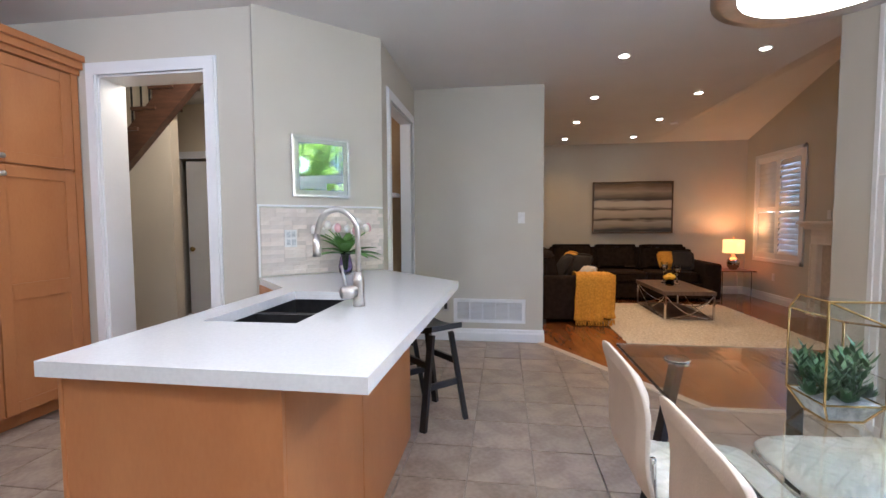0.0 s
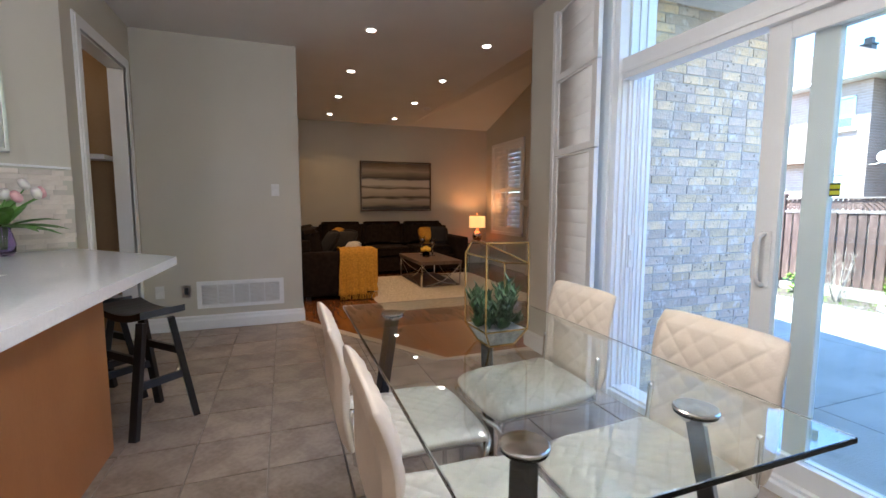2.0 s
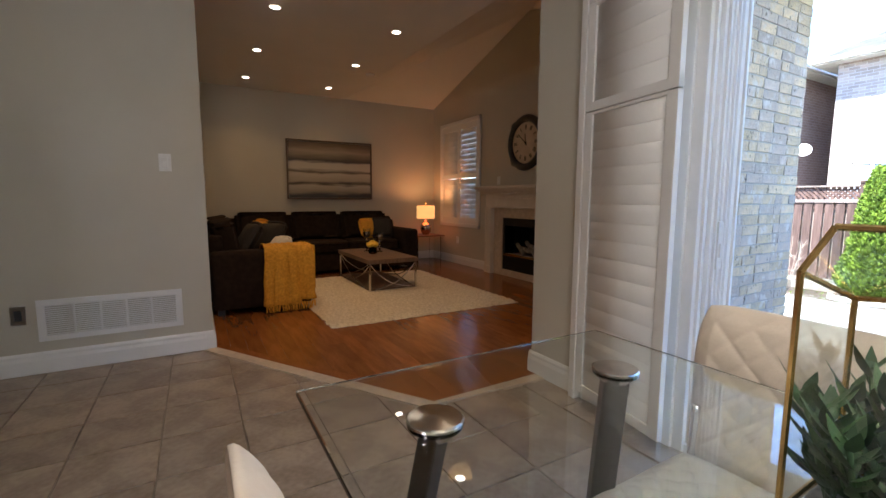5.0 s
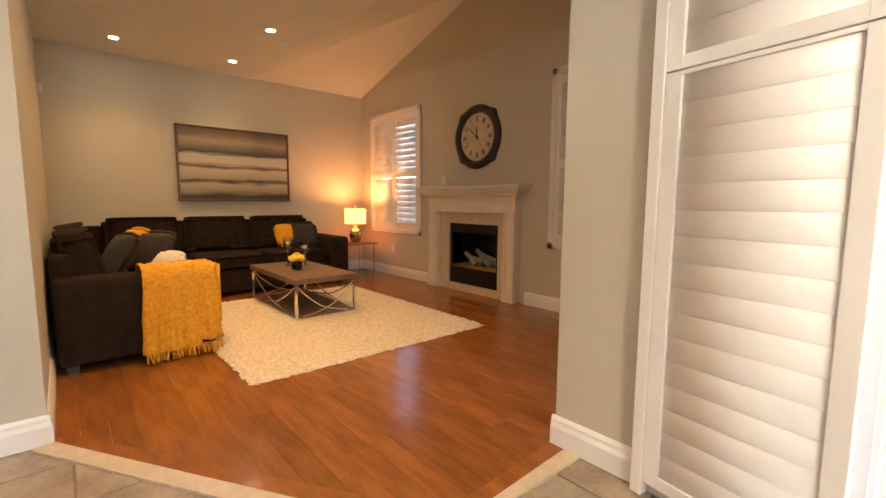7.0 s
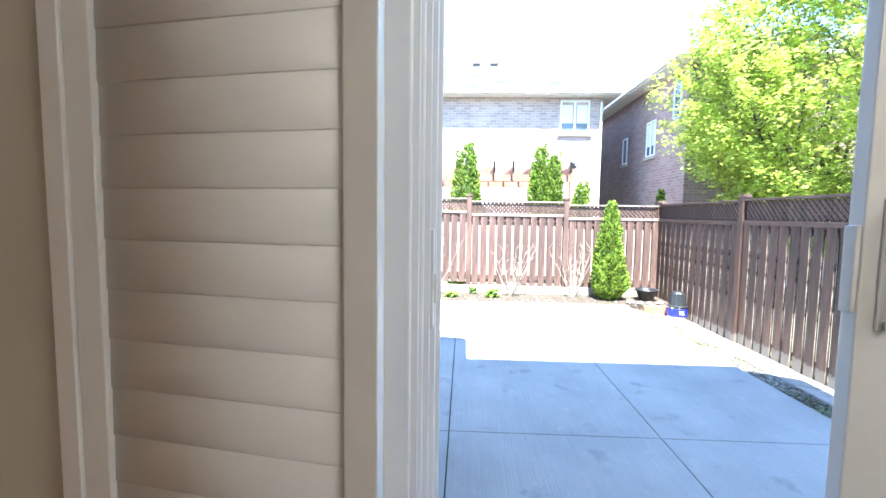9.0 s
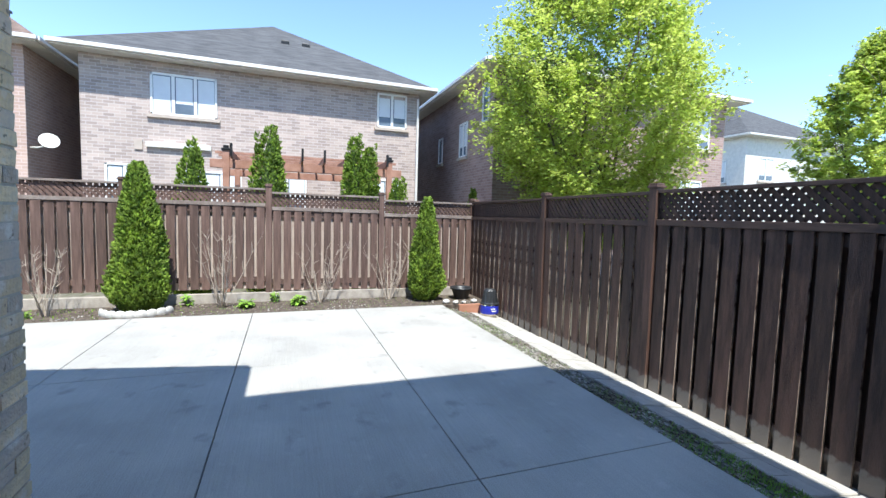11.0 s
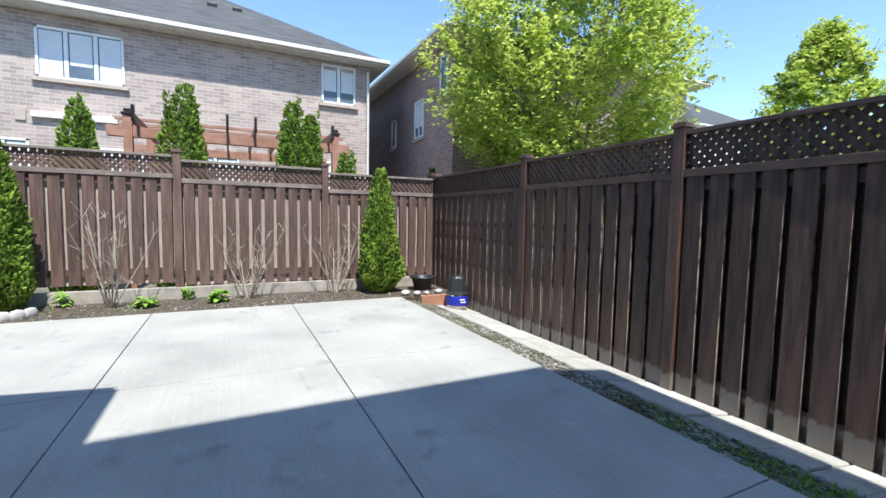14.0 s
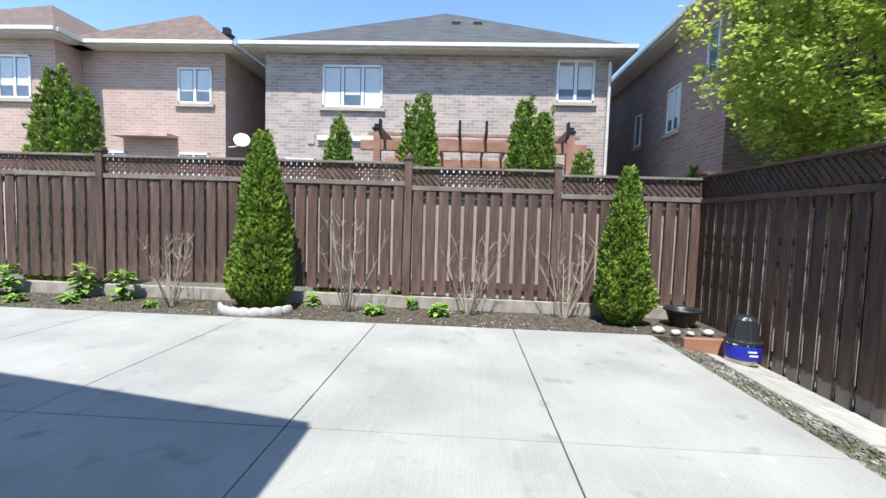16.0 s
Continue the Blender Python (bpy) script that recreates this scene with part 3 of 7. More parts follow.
structure("wall_under_stairs", boxes([(-4.6, -3.24, 3.60, 3.70, -0.1, 2.76)]), M_HALL, "cream painted wall under the stairs", "wall")

bm = bmesh.new()
bm_box(bm, -4.75, 2.25, -0.72, 2.95, H, 2.78)
bm_box(bm, -4.75, 0.2, 2.95, 6.2, H, 2.78)
bm_box(bm, 0.2, 2.47, 2.95, 8.33, H, 2.78)
q = [bm.verts.new(c) for c in ((2.46, 2.9, H), (2.46, 8.14, H), (4.13, 8.14, H), (4.13, 5.54, 3.50), (4.13, 2.9, H))]
bm.faces.new((q[0], q[1], q[3])), bm.faces.new((q[1], q[2], q[3])), bm.faces.new((q[0], q[3], q[4]))
structure("ceiling", bm, M_CEIL, "white painted ceiling rising into a vault over the fireplace wall")

# skirting boards
for k, (a, b) in enumerate([((-1.05, 4.46), (0.33, 4.46)), ((0.32, 4.45), (0.32, 8.13)), ((0.32, 8.13), (4.12, 8.13)), ((4.12, 8.13), (4.12, 6.46)), ((4.12, 4.80), (4.12, 2.99)), ((4.12, 2.99), (2.055, 2.99)), ((2.055, 3.005), (2.055, 2.19)), ((-4.6, 3.6), (-3.24, 3.6))]):
    a, b = Vector(a), Vector(b)
    d = (b - a).normalized()
    nrm = Vector((d.y, -d.x))
    if k in (1,):
        nrm = Vector((1, 0))
    if k == 5:
        nrm = Vector((0, 1))
    if k == 6:
        nrm = Vector((-1, 0))
    if k in (0, 7, 2):
        nrm = Vector((0, -1))
    if k in (3, 4):
        nrm = Vector((-1, 0))
    bm = bmesh.new()
    prof = [(0, 0), (0.018, 0), (0.018, 0.085), (0.012, 0.105), (0.012, 0.12), (0.004, 0.135), (0, 0.135)]
    ra = [bm.verts.new((*(a + nrm * o), z)) for o, z in prof]
    rb = [bm.verts.new((*(b + nrm * o), z)) for o, z in prof]
    for i in range(len(prof)):
        j = (i + 1) % len(prof)
        bm.faces.new((ra[i], ra[j], rb[j], rb[i]))
    bm.faces.new(ra[::-1]), bm.faces.new(rb)
    structure("baseboard", bm, M_TRIM, "white moulded baseboard", "baseboard")


def casing(name, pts_u, z1, place, label):
    """White door casing: two legs and a head of stepped section; place(u, v, z) gives the spot."""
    u0, u1 = pts_u
    bm = bmesh.new()
    w, t = 0.085, 0.022
    for lo, hi, a, b in ((u0 - w, u0, 0, z1), (u1, u1 + w, 0, z1), (u0 - w, u1 + w, z1, z1 + w)):
        for inset, tt in ((0, t * 0.6), (0.022, t)):
            c = [place(x, y, z) for x in (lo + inset * (0.6 if lo < u0 else 0.0), hi - inset * 0.6) for y in (0, tt) for z in (a, b - (inset * 0.6 if b > z1 else 0))]
            vs = [bm.verts.new(v) for v in c]
            bmesh.ops.convex_hull(bm, input=vs)
    return structure(name, bm, M_TRIM, label, "trim")


casing("trim_hall_opening", (OX0, OX1), OZ, lambda u, v, z: (u, 2.53 - v, z), "white moulded casing round the hall opening")
casing("trim_passage", (PY0, PY1), OZ, lambda u, v, z: (-1.05 + v, u, z), "white moulded casing round the passage")
structure("trim_jambs", boxes([(OX0 - 0.001, OX0 + 0.015, 2.528, 2.74, 0, OZ), (OX1 - 0.015, OX1 + 0.001, 2.528, 2.74, 0, OZ), (OX0, OX1, 2.528, 2.74, OZ - 0.015, OZ + 0.001),
                               (-1.16, -1.048, PY0 - 0.001, PY0 + 0.015, 0, OZ), (-1.16, -1.048, PY1 - 0.015, PY1 + 0.001, 0, OZ), (-1.16, -1.048, PY0, PY1, OZ - 0.015, OZ + 0.001)]), M_TRIM, "white door jambs", "trim")
a, b = Vector((0.32, 4.46)), Vector((1.29, 2.92))
d = (b - a).normalized()
nn = Vector((d.y, -d.x))
structure("threshold", prism([tuple(a - nn * 0.01), tuple(b - nn * 0.01 + d * 0.02), (2.055, 2.93), (2.055, 2.85), tuple(b + nn * 0.07 + d * 0.0), tuple(a + nn * 0.07)][::-1], -0.012, 0.006), M_THRESH, "pale stone threshold strip between tile and oak", "threshold")

dm2 = [tuple(a - nn * 0.075), tuple(b - nn * 0.075 + Vector((0.02, 0.02))), (2.04, 3.005), (2.04, 2.93), tuple(b - nn * 0.012 + d * 0.015), tuple(a - nn * 0.012)][::-1]
structure("floor_nosing", prism(dm2, -0.006, 0.004), M_WOOD, "stained oak border plank along the threshold", "floor")

# ---- setting: patio door and outside of the house ----
door = tagged(thing("door_patio", "white sliding patio door with transom, standing open", "door"), kind="structure")
X0, X1 = 2.03, 2.14
part("jamb", boxes([(X0, 2.10, 1.985, DY1, -0.02, DZ), (2.10, 2.155, 1.968, DY1, -0.02, DZ), (2.155, 2.20, 1.960, DY1, -0.02, DZ), (2.20, 2.262, 1.95, DY1, -0.02, DZ)], 0.004), M_TRIM, door)
part("jamb", box(X0, X1, DY0, DY0 + 0.08, -0.02, DZ, 0.004), M_TRIM, door)
# ribs of the track channels that run up the jamb
for rx, ry in ((2.055, 1.972), (2.118, 1.956), (2.168, 1.948), (2.225, 1.940)):
    part("channel_rib", box(rx, rx + 0.008, ry, 1.99, 0.03, 1.92, 0.002), M_TRIM, door)
part("latch_keeper", boxes([(2.128, 2.165, 1.950, 1.968, 0.80, 1.00), (2.138, 2.156, 1.944, 1.952, 0.85, 0.91)], 0.002), M_WHITE_P, door)
part("head", boxes([(X0 + 0.003, X1 - 0.003, DY0 + 0.08, DY1 - 0.10, DZ - 0.06, DZ)], 0.004), M_TRIM, door)
part("transom_bar", boxes([(X0 + 0.02, X1 - 0.003, DY0 + 0.08, DY1 - 0.10, 1.91, 2.03), (X0 + 0.012, X0 + 0.02, DY0 + 0.08, DY1 - 0.10, 1.94, 1.965)], 0.004), M_TRIM, door)
sill = part("sill", boxes([(X0 + 0.003, X1 - 0.003, DY0 + 0.08, DY1 - 0.10, -0.02, 0.035)], 0.004), M_TRIM, door)
part("track", boxes([(X0 + 0.03, X0 + 0.15, DY0 + 0.08, DY1 - 0.10, 0.034, 0.05)], 0.003), M_TRIM, sill)
part("stop_bead", boxes([(X0 - 0.02, X0, DY1 - 0.05, DY1 - 0.01, 0, DZ)], 0.004), M_TRIM, door)
part("casing", boxes([(WX - 0.022, WX, DY1 + 0.005, DY1 + 0.09, 0, DZ + 0.09), (WX - 0.028, WX - 0.015, DY1 + 0.06, DY1 + 0.09, 0, DZ + 0.09), (WX - 0.022, WX, DY0 - 0.09, DY1, DZ, DZ + 0.088), (WX - 0.022, WX, DY0 - 0.09, DY0 - 0.005, 0, DZ)], 0.003), M_TRIM, door)
for nm, x, y0, y1 in (("sliding_leaf", 2.085, 0.20, 1.175), ("fixed_leaf", 2.13, 0.14, 1.03)):
    leaf = part(nm, boxes([(x, x + 0.035, y1 - 0.09, y1, 0.05, 1.91), (x, x + 0.035, y0 - 0.06, y0 + 0.02, 0.05, 1.91), (x, x + 0.035, y0 + 0.02, y1 - 0.09, 0.05, 0.14), (x, x + 0.035, y0 + 0.02, y1 - 0.09, 1.84, 1.91)], 0.004), M_TRIM, door)
    pn = part("pane", box(x + 0.015, x + 0.02, y0, y1 - 0.09, 0.14, 1.84), M_PANE, leaf)
    pn.visible_shadow = False
    if nm == "sliding_leaf":
        part("handle", tube([(x - 0.004, y1 - 0.05, 0.84), (x - 0.035, y1 - 0.045, 0.86), (x - 0.04, y1 - 0.045, 0.95), (x - 0.035, y1 - 0.045, 1.04), (x - 0.004, y1 - 0.05, 1.06)], 0.009), M_WHITE_P, leaf, "white plastic pull handle", True)
        part("latch_plate", boxes([(x - 0.006, x, y1 - 0.075, y1 - 0.03, 0.83, 1.07), (x + 0.035, x + 0.045, y1 - 0.08, y1 - 0.02, 0.80, 1.10), (x + 0.003, x + 0.03, y1, y1 + 0.01, 0.86, 1.02)], 0.003), M_WHITE_P, leaf)
    else:
        part("sticker", boxes([(x + 0.012, x + 0.0125, 0.905, 0.955, 1.215, 1.262)]), mat("yellow_sticker", (0.75, 0.72, 0.03), None, 20, 0.5), leaf, "yellow and black warning sticker")
        part("sticker_bars", boxes([(x + 0.0110, x + 0.0115, 0.905, 0.955, z, z + 0.007) for z in (1.212, 1.234, 1.256)]), M_DARK, leaf, "black printed bars on the sticker")
tp = part("transom_pane", box(2.09, 2.095, DY0 + 0.08, DY1 - 0.10, 2.03, DZ - 0.06), M_PANE, door)
tp.visible_shadow = False


def louvre_panel(parent, w, h, n, tilt, gap=(), stile=0.05, rail=0.09, chord=0.0485, top=None):
    """A plantation shutter leaf in the local xz plane, from x 0 to w and z 0 to h."""
    top = top or rail
    part("leaf_frame", boxes([(0, stile, -0.014, 0.014, 0, h), (w - stile, w, -0.014, 0.014, 0, h), (0, w, -0.013, 0.013, 0, rail), (0, w, -0.013, 0.013, h - top, h)] + [(0, w, -0.013, 0.013, z - 0.04, z + 0.04) for z in gap], 0.003), M_SHUT, parent)
    pitch = (h - rail - top) / n
    bm = bmesh.new()
    section = [(1, 0.3), (0.985, 0.8), (0.95, 1), (-0.95, 1), (-0.985, 0.8), (-1, 0.3), (-1, -0.3), (-0.985, -0.8), (-0.95, -1), (0.95, -1), (0.985, -0.8), (1, -0.3)]
    seg = len(section)
    for x in (stile + 0.002, w - stile - 0.002):
        [bm.verts.new((x, chord * a, 0.0042 * b)) for a, b in section]
    v = bm.verts[:]
    for k in range(seg):
        bm.faces.new((v[k], v[(k + 1) % seg], v[seg + (k + 1) % seg], v[seg + k]))
    bm.faces.new(v[:seg][::-1]), bm.faces.new(v[seg:])
    me = mesh_of(bm, M_SHUT, True)
    for i in range(n):
        z = rail + (i + 0.5) * pitch
        if all(abs(z - g) > 0.06 for g in gap):
            piece("louvre", me, parent, pose(0, 0, z, tilt, 0, 0))


hx, hy, ex, ey = 2.005, 2.565, 1.915, 2.015
ang = math.degrees(math.atan2(ey - hy, ex - hx))
sh = thing("shutter", "white plantation shutter leaf folded open beside the patio door", "shutter", pose(hx, hy, 0.06, 0, 0, ang))
for z0, z1, nl in ((0.0, 1.460, 16), (1.464, 1.972, 5), (1.976, 2.44, 5)):
    tier = new("leaf_tier")
    tier.parent = sh
    tier.matrix_basis = pose(0, 0, z0)
    louvre_panel(tier, math.hypot(ex - hx, ey - hy), z1 - z0, nl, 88.5, (), 0.055, 0.045, (z1 - z0 - 0.06) / nl / 2 + 0.0012, 0.015)
part("hinge_post", box(-0.045, -0.002, -0.02, 0.02, -0.055, 2.46, 0.003), M_SHUT, sh)

for wi, (y0, y1, z0, z1) in enumerate((W1, W2)):
    win = tagged(thing("window_%d" % (wi + 1), "white plantation shutters over a family-room window", "window"), kind="structure")
    part("window_frame", boxes([(4.095, 4.14, y0, y0 + 0.06, z0, z1), (4.095, 4.14, y1 - 0.06, y1, z0, z1), (4.095, 4.14, y0, y1, z0, z0 + 0.06), (4.095, 4.14, y0, y1, z1 - 0.06, z1), (4.11, 4.30, y0, y0 + 0.012, z0, z1), (4.11, 4.30, y1 - 0.012, y1, z0, z1), (4.11, 4.30, y0, y1, z0, z0 + 0.012)], 0.004), M_SHUT, win)
    g = part("pane", box(4.24, 4.246, y0, y1, z0, z1), M_PANE, win)
    g.visible_shadow = False
    for k in range(2):
        leaf = new("shutter_leaf")
        leaf.parent = win
        wl = (y1 - y0 - 0.12) / 2
        leaf.matrix_basis = pose(4.118, y0 + 0.06 + (k + 1) * wl, z0 + 0.06, 0, 0, -90)
        louvre_panel(leaf, wl - 0.003, z1 - z0 - 0.12, 18, 68 if k == 0 else 82, (0.78,), 0.045)

structure("exterior_wall", boxes([(2.10, 2.255, -0.74, 2.66, 2.76, 5.62), (-4.6, 2.10, -0.74, -0.721, G - 0.1, 5.62), (2.10, 2.252, -0.74, -0.05, G - 0.1, 2.76), (2.13, 2.253, 2.62, 12.0, 3.6, 5.62)]), M_HB, "buff brick outer wall of the house", "wall")
structure("eave_upper", boxes([(-4.6, 2.47, -1.175, 14.0, 5.62, 5.80)]), M_SOFFIT, "white soffit and fascia of the upper roof", "roof")
bm = boxes([(2.255, 4.58, 2.02, 2.60, 2.735, 2.76), (4.32, 4.58, 2.6, 8.9, 2.735, 2.76), (4.56, 4.60, 2.00, 8.92, 2.73, 2.90), (2.255, 4.60, 2.00, 2.04, 2.73, 2.90)])
for i in range(6):
    bm_box(bm, 2.26, 4.56, 2.05 + i * 0.1, 2.055 + i * 0.1, 2.731, 2.736)
structure("eave_lower", bm, M_SOFFIT, "white ribbed soffit over the brick side wall", "roof")
bm = bmesh.new()
for y0, y1 in ((2.02, 5.5), (9.1, 5.5)):
    q = [bm.verts.new(c) for c in ((2.1, y0, 2.78), (4.64, y0, 2.78), (4.64, y1, 4.15), (2.1, y1, 4.15), (2.1, y0, 2.90), (4.64, y0, 2.90), (4.64, y1, 4.27), (2.1, y1, 4.27))]
    for f in ((0, 1, 2, 3), (4, 5, 6, 7), (0, 1, 5, 4), (1, 2, 6, 5), (2, 3, 7, 6), (3, 0, 4, 7)):
        bm.faces.new([q[i] for i in f])
structure("roof_lower", bm, M_SHINGLE, "grey shingled lower roof", "roof")
bm = bmesh.new()
for x in (4.29, 4.31):
    bm.faces.new([bm.verts.new(c) for c in ((x, 2.5, 2.76), (x, 8.5, 2.76), (x, 5.5, 4.14))])
structure("gable", bm, M_HB, "brick gable over the fireplace wall", "wall")

# ---- setting: yard ----
structure("ground", prism([(2.3, -60), (90, -60), (90, 60), (2.3, 60)], -2.2, -0.62), M_GRASS, "soil and thin grass beyond the yard", "ground")
structure("ground_under_house", prism([(-60, -60), (2.3, -60), (2.3, 60), (-60, 60)], -2.2, -0.62), M_GRASS, "soil beside the house", "ground")
slab = structure("patio_slab", box(2.25, 8.5, -0.80, 12.0, -0.70, G - 0.018), M_JOINT, "pale broom-finished concrete patio", "pavement")
xs = [2.256, 4.09, 6.24, 8.5]
ys = [-0.80, 0.57, 1.966, 3.37, 4.8, 6.2, 7.6, 9.0]
for i in range(3):
    for j in range(7):
        part("slab_panel", box(xs[i] + 0.0035, xs[i + 1] - 0.0035, ys[j] + (0.0035 if j else -0.004), ys[j + 1] - 0.0035, G - 0.22, G, 0.005), M_CONC, slab)
structure("flower_bed", box(8.5, 9.46, -1.7, 12.0, -0.72, G - 0.01), M_MULCH, "dark mulch flower bed along the back fence", "ground")
# the strip beside the slab falls gently towards the side fence
def side_z(y):
    return -0.455 + 0.155 * (y + 0.80)
bm = bmesh.new()
bmesh.ops.convex_hull(bm, input=[bm.verts.new((x, y, z)) for x in (2.25, 8.5) for y, zt in ((-0.796, side_z(-0.80)), (-1.76, side_z(-1.76) - 0.02)) for z in (zt, -0.8)])
structure("verge", bm, M_GRASS, "weedy gravel verge beside the patio", "ground")
walkp = structure("side_path", box(2.25, 8.3, -1.74, -1.20, -0.80, side_z(-1.74) - 0.045), M_GRASS, "grey paver path along the side fence", "pavement")
# stamped slabs with shallow scored lines
bm = box(-0.302, 0.302, -0.255, 0.255, -0.05, -0.004, 0.004)
for ix in range(3):
    for iy in range(3):
        off = 0.06 if iy % 2 else 0.0
        xa, xb = -0.300 + ix * 0.2 + (off if ix else 0), (-0.300 + (ix + 1) * 0.2 + off if ix < 2 else 0.300)
        bm_box(bm, xa + 0.003, xb - 0.003, -0.253 + iy * 0.169 + 0.003, -0.253 + (iy + 1) * 0.169 - 0.003, -0.006, 0.0, 0.002)
mp_ = mesh_of(bm, M_PAVER)
for i in range(10):
    piece("paver", mp_, walkp, pose(2.6 + i * 0.616, -1.462, side_z(-1.462) + 0.004 + random.uniform(-0.004, 0.004), 8.8 + random.uniform(-0.8, 0.8), random.uniform(-0.6, 0.6), random.uniform(-0.8, 0.8)))


def fence(name, label, origin, heading, length, posts, ztop, zrail, zbot, pitch, board, stain, cap, behind, drops):
    """A stained board-on-board fence with a lattice top, along local x, its face towards local +y; drops: each bay's step down."""
    f = thing(name, label, "fence", pose(*origin, 0, 0, heading))

    def plank(w, t, z0, z1, face_mat):
        bm = box(-w / 2, w / 2, -t / 2, t / 2, z0, z1, 0.003)
        me = mesh_of(bm, face_mat)
        me.materials.append(M_SUN_EDGE)
        for p in me.polygons:
            if abs(p.normal.x) > 0.95:
                p.material_index = 1
        return me

    pm = mesh_of(boxes([(-0.045, 0.045, -0.045, 0.045, zbot - 0.12, ztop + 0.03), (-0.058, 0.058, -0.058, 0.058, ztop + 0.03, ztop + 0.052), (-0.048, 0.048, -0.048, 0.048, ztop + 0.052, ztop + 0.072)], 0.006), stain)
    for p, dz in zip(posts, drops):
        piece("post", pm, f, pose(p, 0.02, dz))
    for (p, q), dz in zip(zip(posts, posts[1:]), drops):
        n = max(1, round((q - p - 0.09) / pitch))
        step = (q - p - 0.09) / n
        front = [plank(board, 0.022, zbot, zrail - 0.02, stain) for _ in range(2)]
        rear = plank(board, 0.018, zbot - 0.01, zrail - 0.02, behind)
        for i in range(n):
            x = p + 0.045 + (i + 0.5) * step
            piece("board", front[i % 2], f, pose(x, 0.030, dz + random.uniform(-0.010, 0.010), random.uniform(-0.5, 0.5), random.uniform(-0.35, 0.35), random.uniform(-2, 2)))
            if i == 0:
                piece("back_board", rear, f, pose(x - step / 2 + 0.02, -0.028, dz))
            piece("back_board", rear, f, pose(x + step / 2, -0.028, dz, 0, random.uniform(-0.3, 0.3), random.uniform(-1, 1)))
        part("cap_rail", box(p + 0.045, q - 0.045, -0.035, 0.050, ztop - 0.03 + dz, ztop + dz, 0.004), cap, f)
        part("lattice_rail", box(p + 0.045, q - 0.045, -0.02, 0.052, zrail - 0.036 + dz, zrail + 0.02 + dz, 0.004), cap, f)
        part("bottom_rail", box(p + 0.045, q - 0.045, -0.018, 0.017, zbot + 0.10 + dz, zbot + 0.18 + dz), stain, f)
        part("middle_rail", box(p + 0.045, q - 0.045, -0.018, 0.017, zrail - 0.13 + dz, zrail - 0.05 + dz), stain, f)
        bm = bmesh.new()
        lo_z, hi_z = zrail + 0.02 + dz, ztop - 0.03 + dz
        hh = hi_z - lo_z
        for s, yy in ((1, 0.008), (-1, -0.002)):
            k = p + 0.045 - hh
            while k < q - 0.045:
                xa, xb = k, k + hh
                za, zb = (lo_z, hi_z) if s > 0 else (hi_z, lo_z)
                lo, hi = max(xa, p + 0.045), min(xb, q - 0.045)
                if hi - lo > 0.02:
                    ta, tb = (lo - xa) / hh, (hi - xa) / hh
                    A, B = Vector((lo, yy, za + (zb - za) * ta)), Vector((hi, yy, za + (zb - za) * tb))
                    w = 0.0262
                    vs = [bm.verts.new(c + Vector((0, t, o))) for c in (A, B) for t in (0, 0.008) for o in (-w, w)]
                    for fc in ((0, 1, 5, 4), (2, 6, 7, 3), (0, 4, 6, 2), (1, 3, 7, 5)):
                        bm.faces.new([vs[i] for i in fc])
                k += 0.074
        part("lattice", bm, stain, f, "diagonal wooden lattice")
    return f


# back fence runs along y at x 9.44, its face to the house; side fence runs along x
fence("back_fence", "dark brown stained board fence with lattice top, weathered cap", (9.44, -1.62, 0), 90, 10.0, [-0.12, 1.63, 3.41, 5.32, 7.30, 9.25], 1.29, 1.04, -0.27, 0.150, 0.112, M_FENCE, M_FENCE_G, M_FENCE_P, [-0.05, 0.0, 0.05, 0.05, 0.06, 0.06])
fence("side_fence", "dark brown stained board fence with lattice top, shade put into its colour", (2.3, -1.70, 0), 0, 7.15, [0.02, 1.05, 2.91, 4.73, 7.15], 1.285, 0.995, -0.59, 0.162, 0.122, M_FENCE_SHADE, M_FENCE_C, M_FENCE_SHADE, [0.0, 0.0, -0.01, -0.02, -0.03])
structure("curb_back", box(9.36, 9.45, -1.6, 9.0, -0.62, -0.285, 0.008), M_CURB, "weathered timber curb under the back fence", "kerb")

# ---- kitchen ----
CT = [(-1.315, 0.755), (-0.402, 0.745), (-0.368, 2.455), (-0.985, 3.075), (-1.05, 3.132), (-1.712, 2.495), (-1.325, 2.085)]
SX0, SX1, SY0, SY1 = -1.195, -0.83, 1.25, 1.97


def counter_mesh():
    bm = bmesh.new()
    for z in (0.868, 0.91):
        out = [bm.verts.new((x, y, z)) for x, y in CT]
        hole = [bm.verts.new((x, y, z)) for x, y in ((SX0, SY0), (SX1, SY0), (SX1, SY1), (SX0, SY1))]
        es = [bm.edges.new((out[i], out[(i + 1) % len(out)])) for i in range(len(out))] + [bm.edges.new((hole[i], hole[(i + 1) % 4])) for i in range(4)]
        bmesh.ops.triangle_fill(bm, use_beauty=True, edges=es)
    vs = bm.verts[:]
    n = len(CT)
    h = len(vs) // 2
    for i in range(n):
        bm.faces.new((vs[i], vs[(i + 1) % n], vs[h + (i + 1) % n], vs[h + i]))
    for i in range(4):
        bm.faces.new((vs[n + i], vs[n + (i + 1) % 4], vs[h + n + (i + 1) % 4], vs[h + n + i]))
    return bm


ct = thing("countertop", "white quartz bar worktop with an undermount sink cut-out", "countertop")
part("slab", counter_mesh(), M_QUARTZ, ct)
base = thing("island_base", "honey maple peninsula base with flat end panels", "cabinet")
BASE = [(-1.27, 0.80), (-0.652, 0.80), (-0.652, 2.27), (-1.05, 2.68), (-1.20, 2.96), (-1.70, 2.47), (-1.27, 2.10)]
part("carcass", prism(BASE, 0.0, 0.66), M_MAPLE, base)
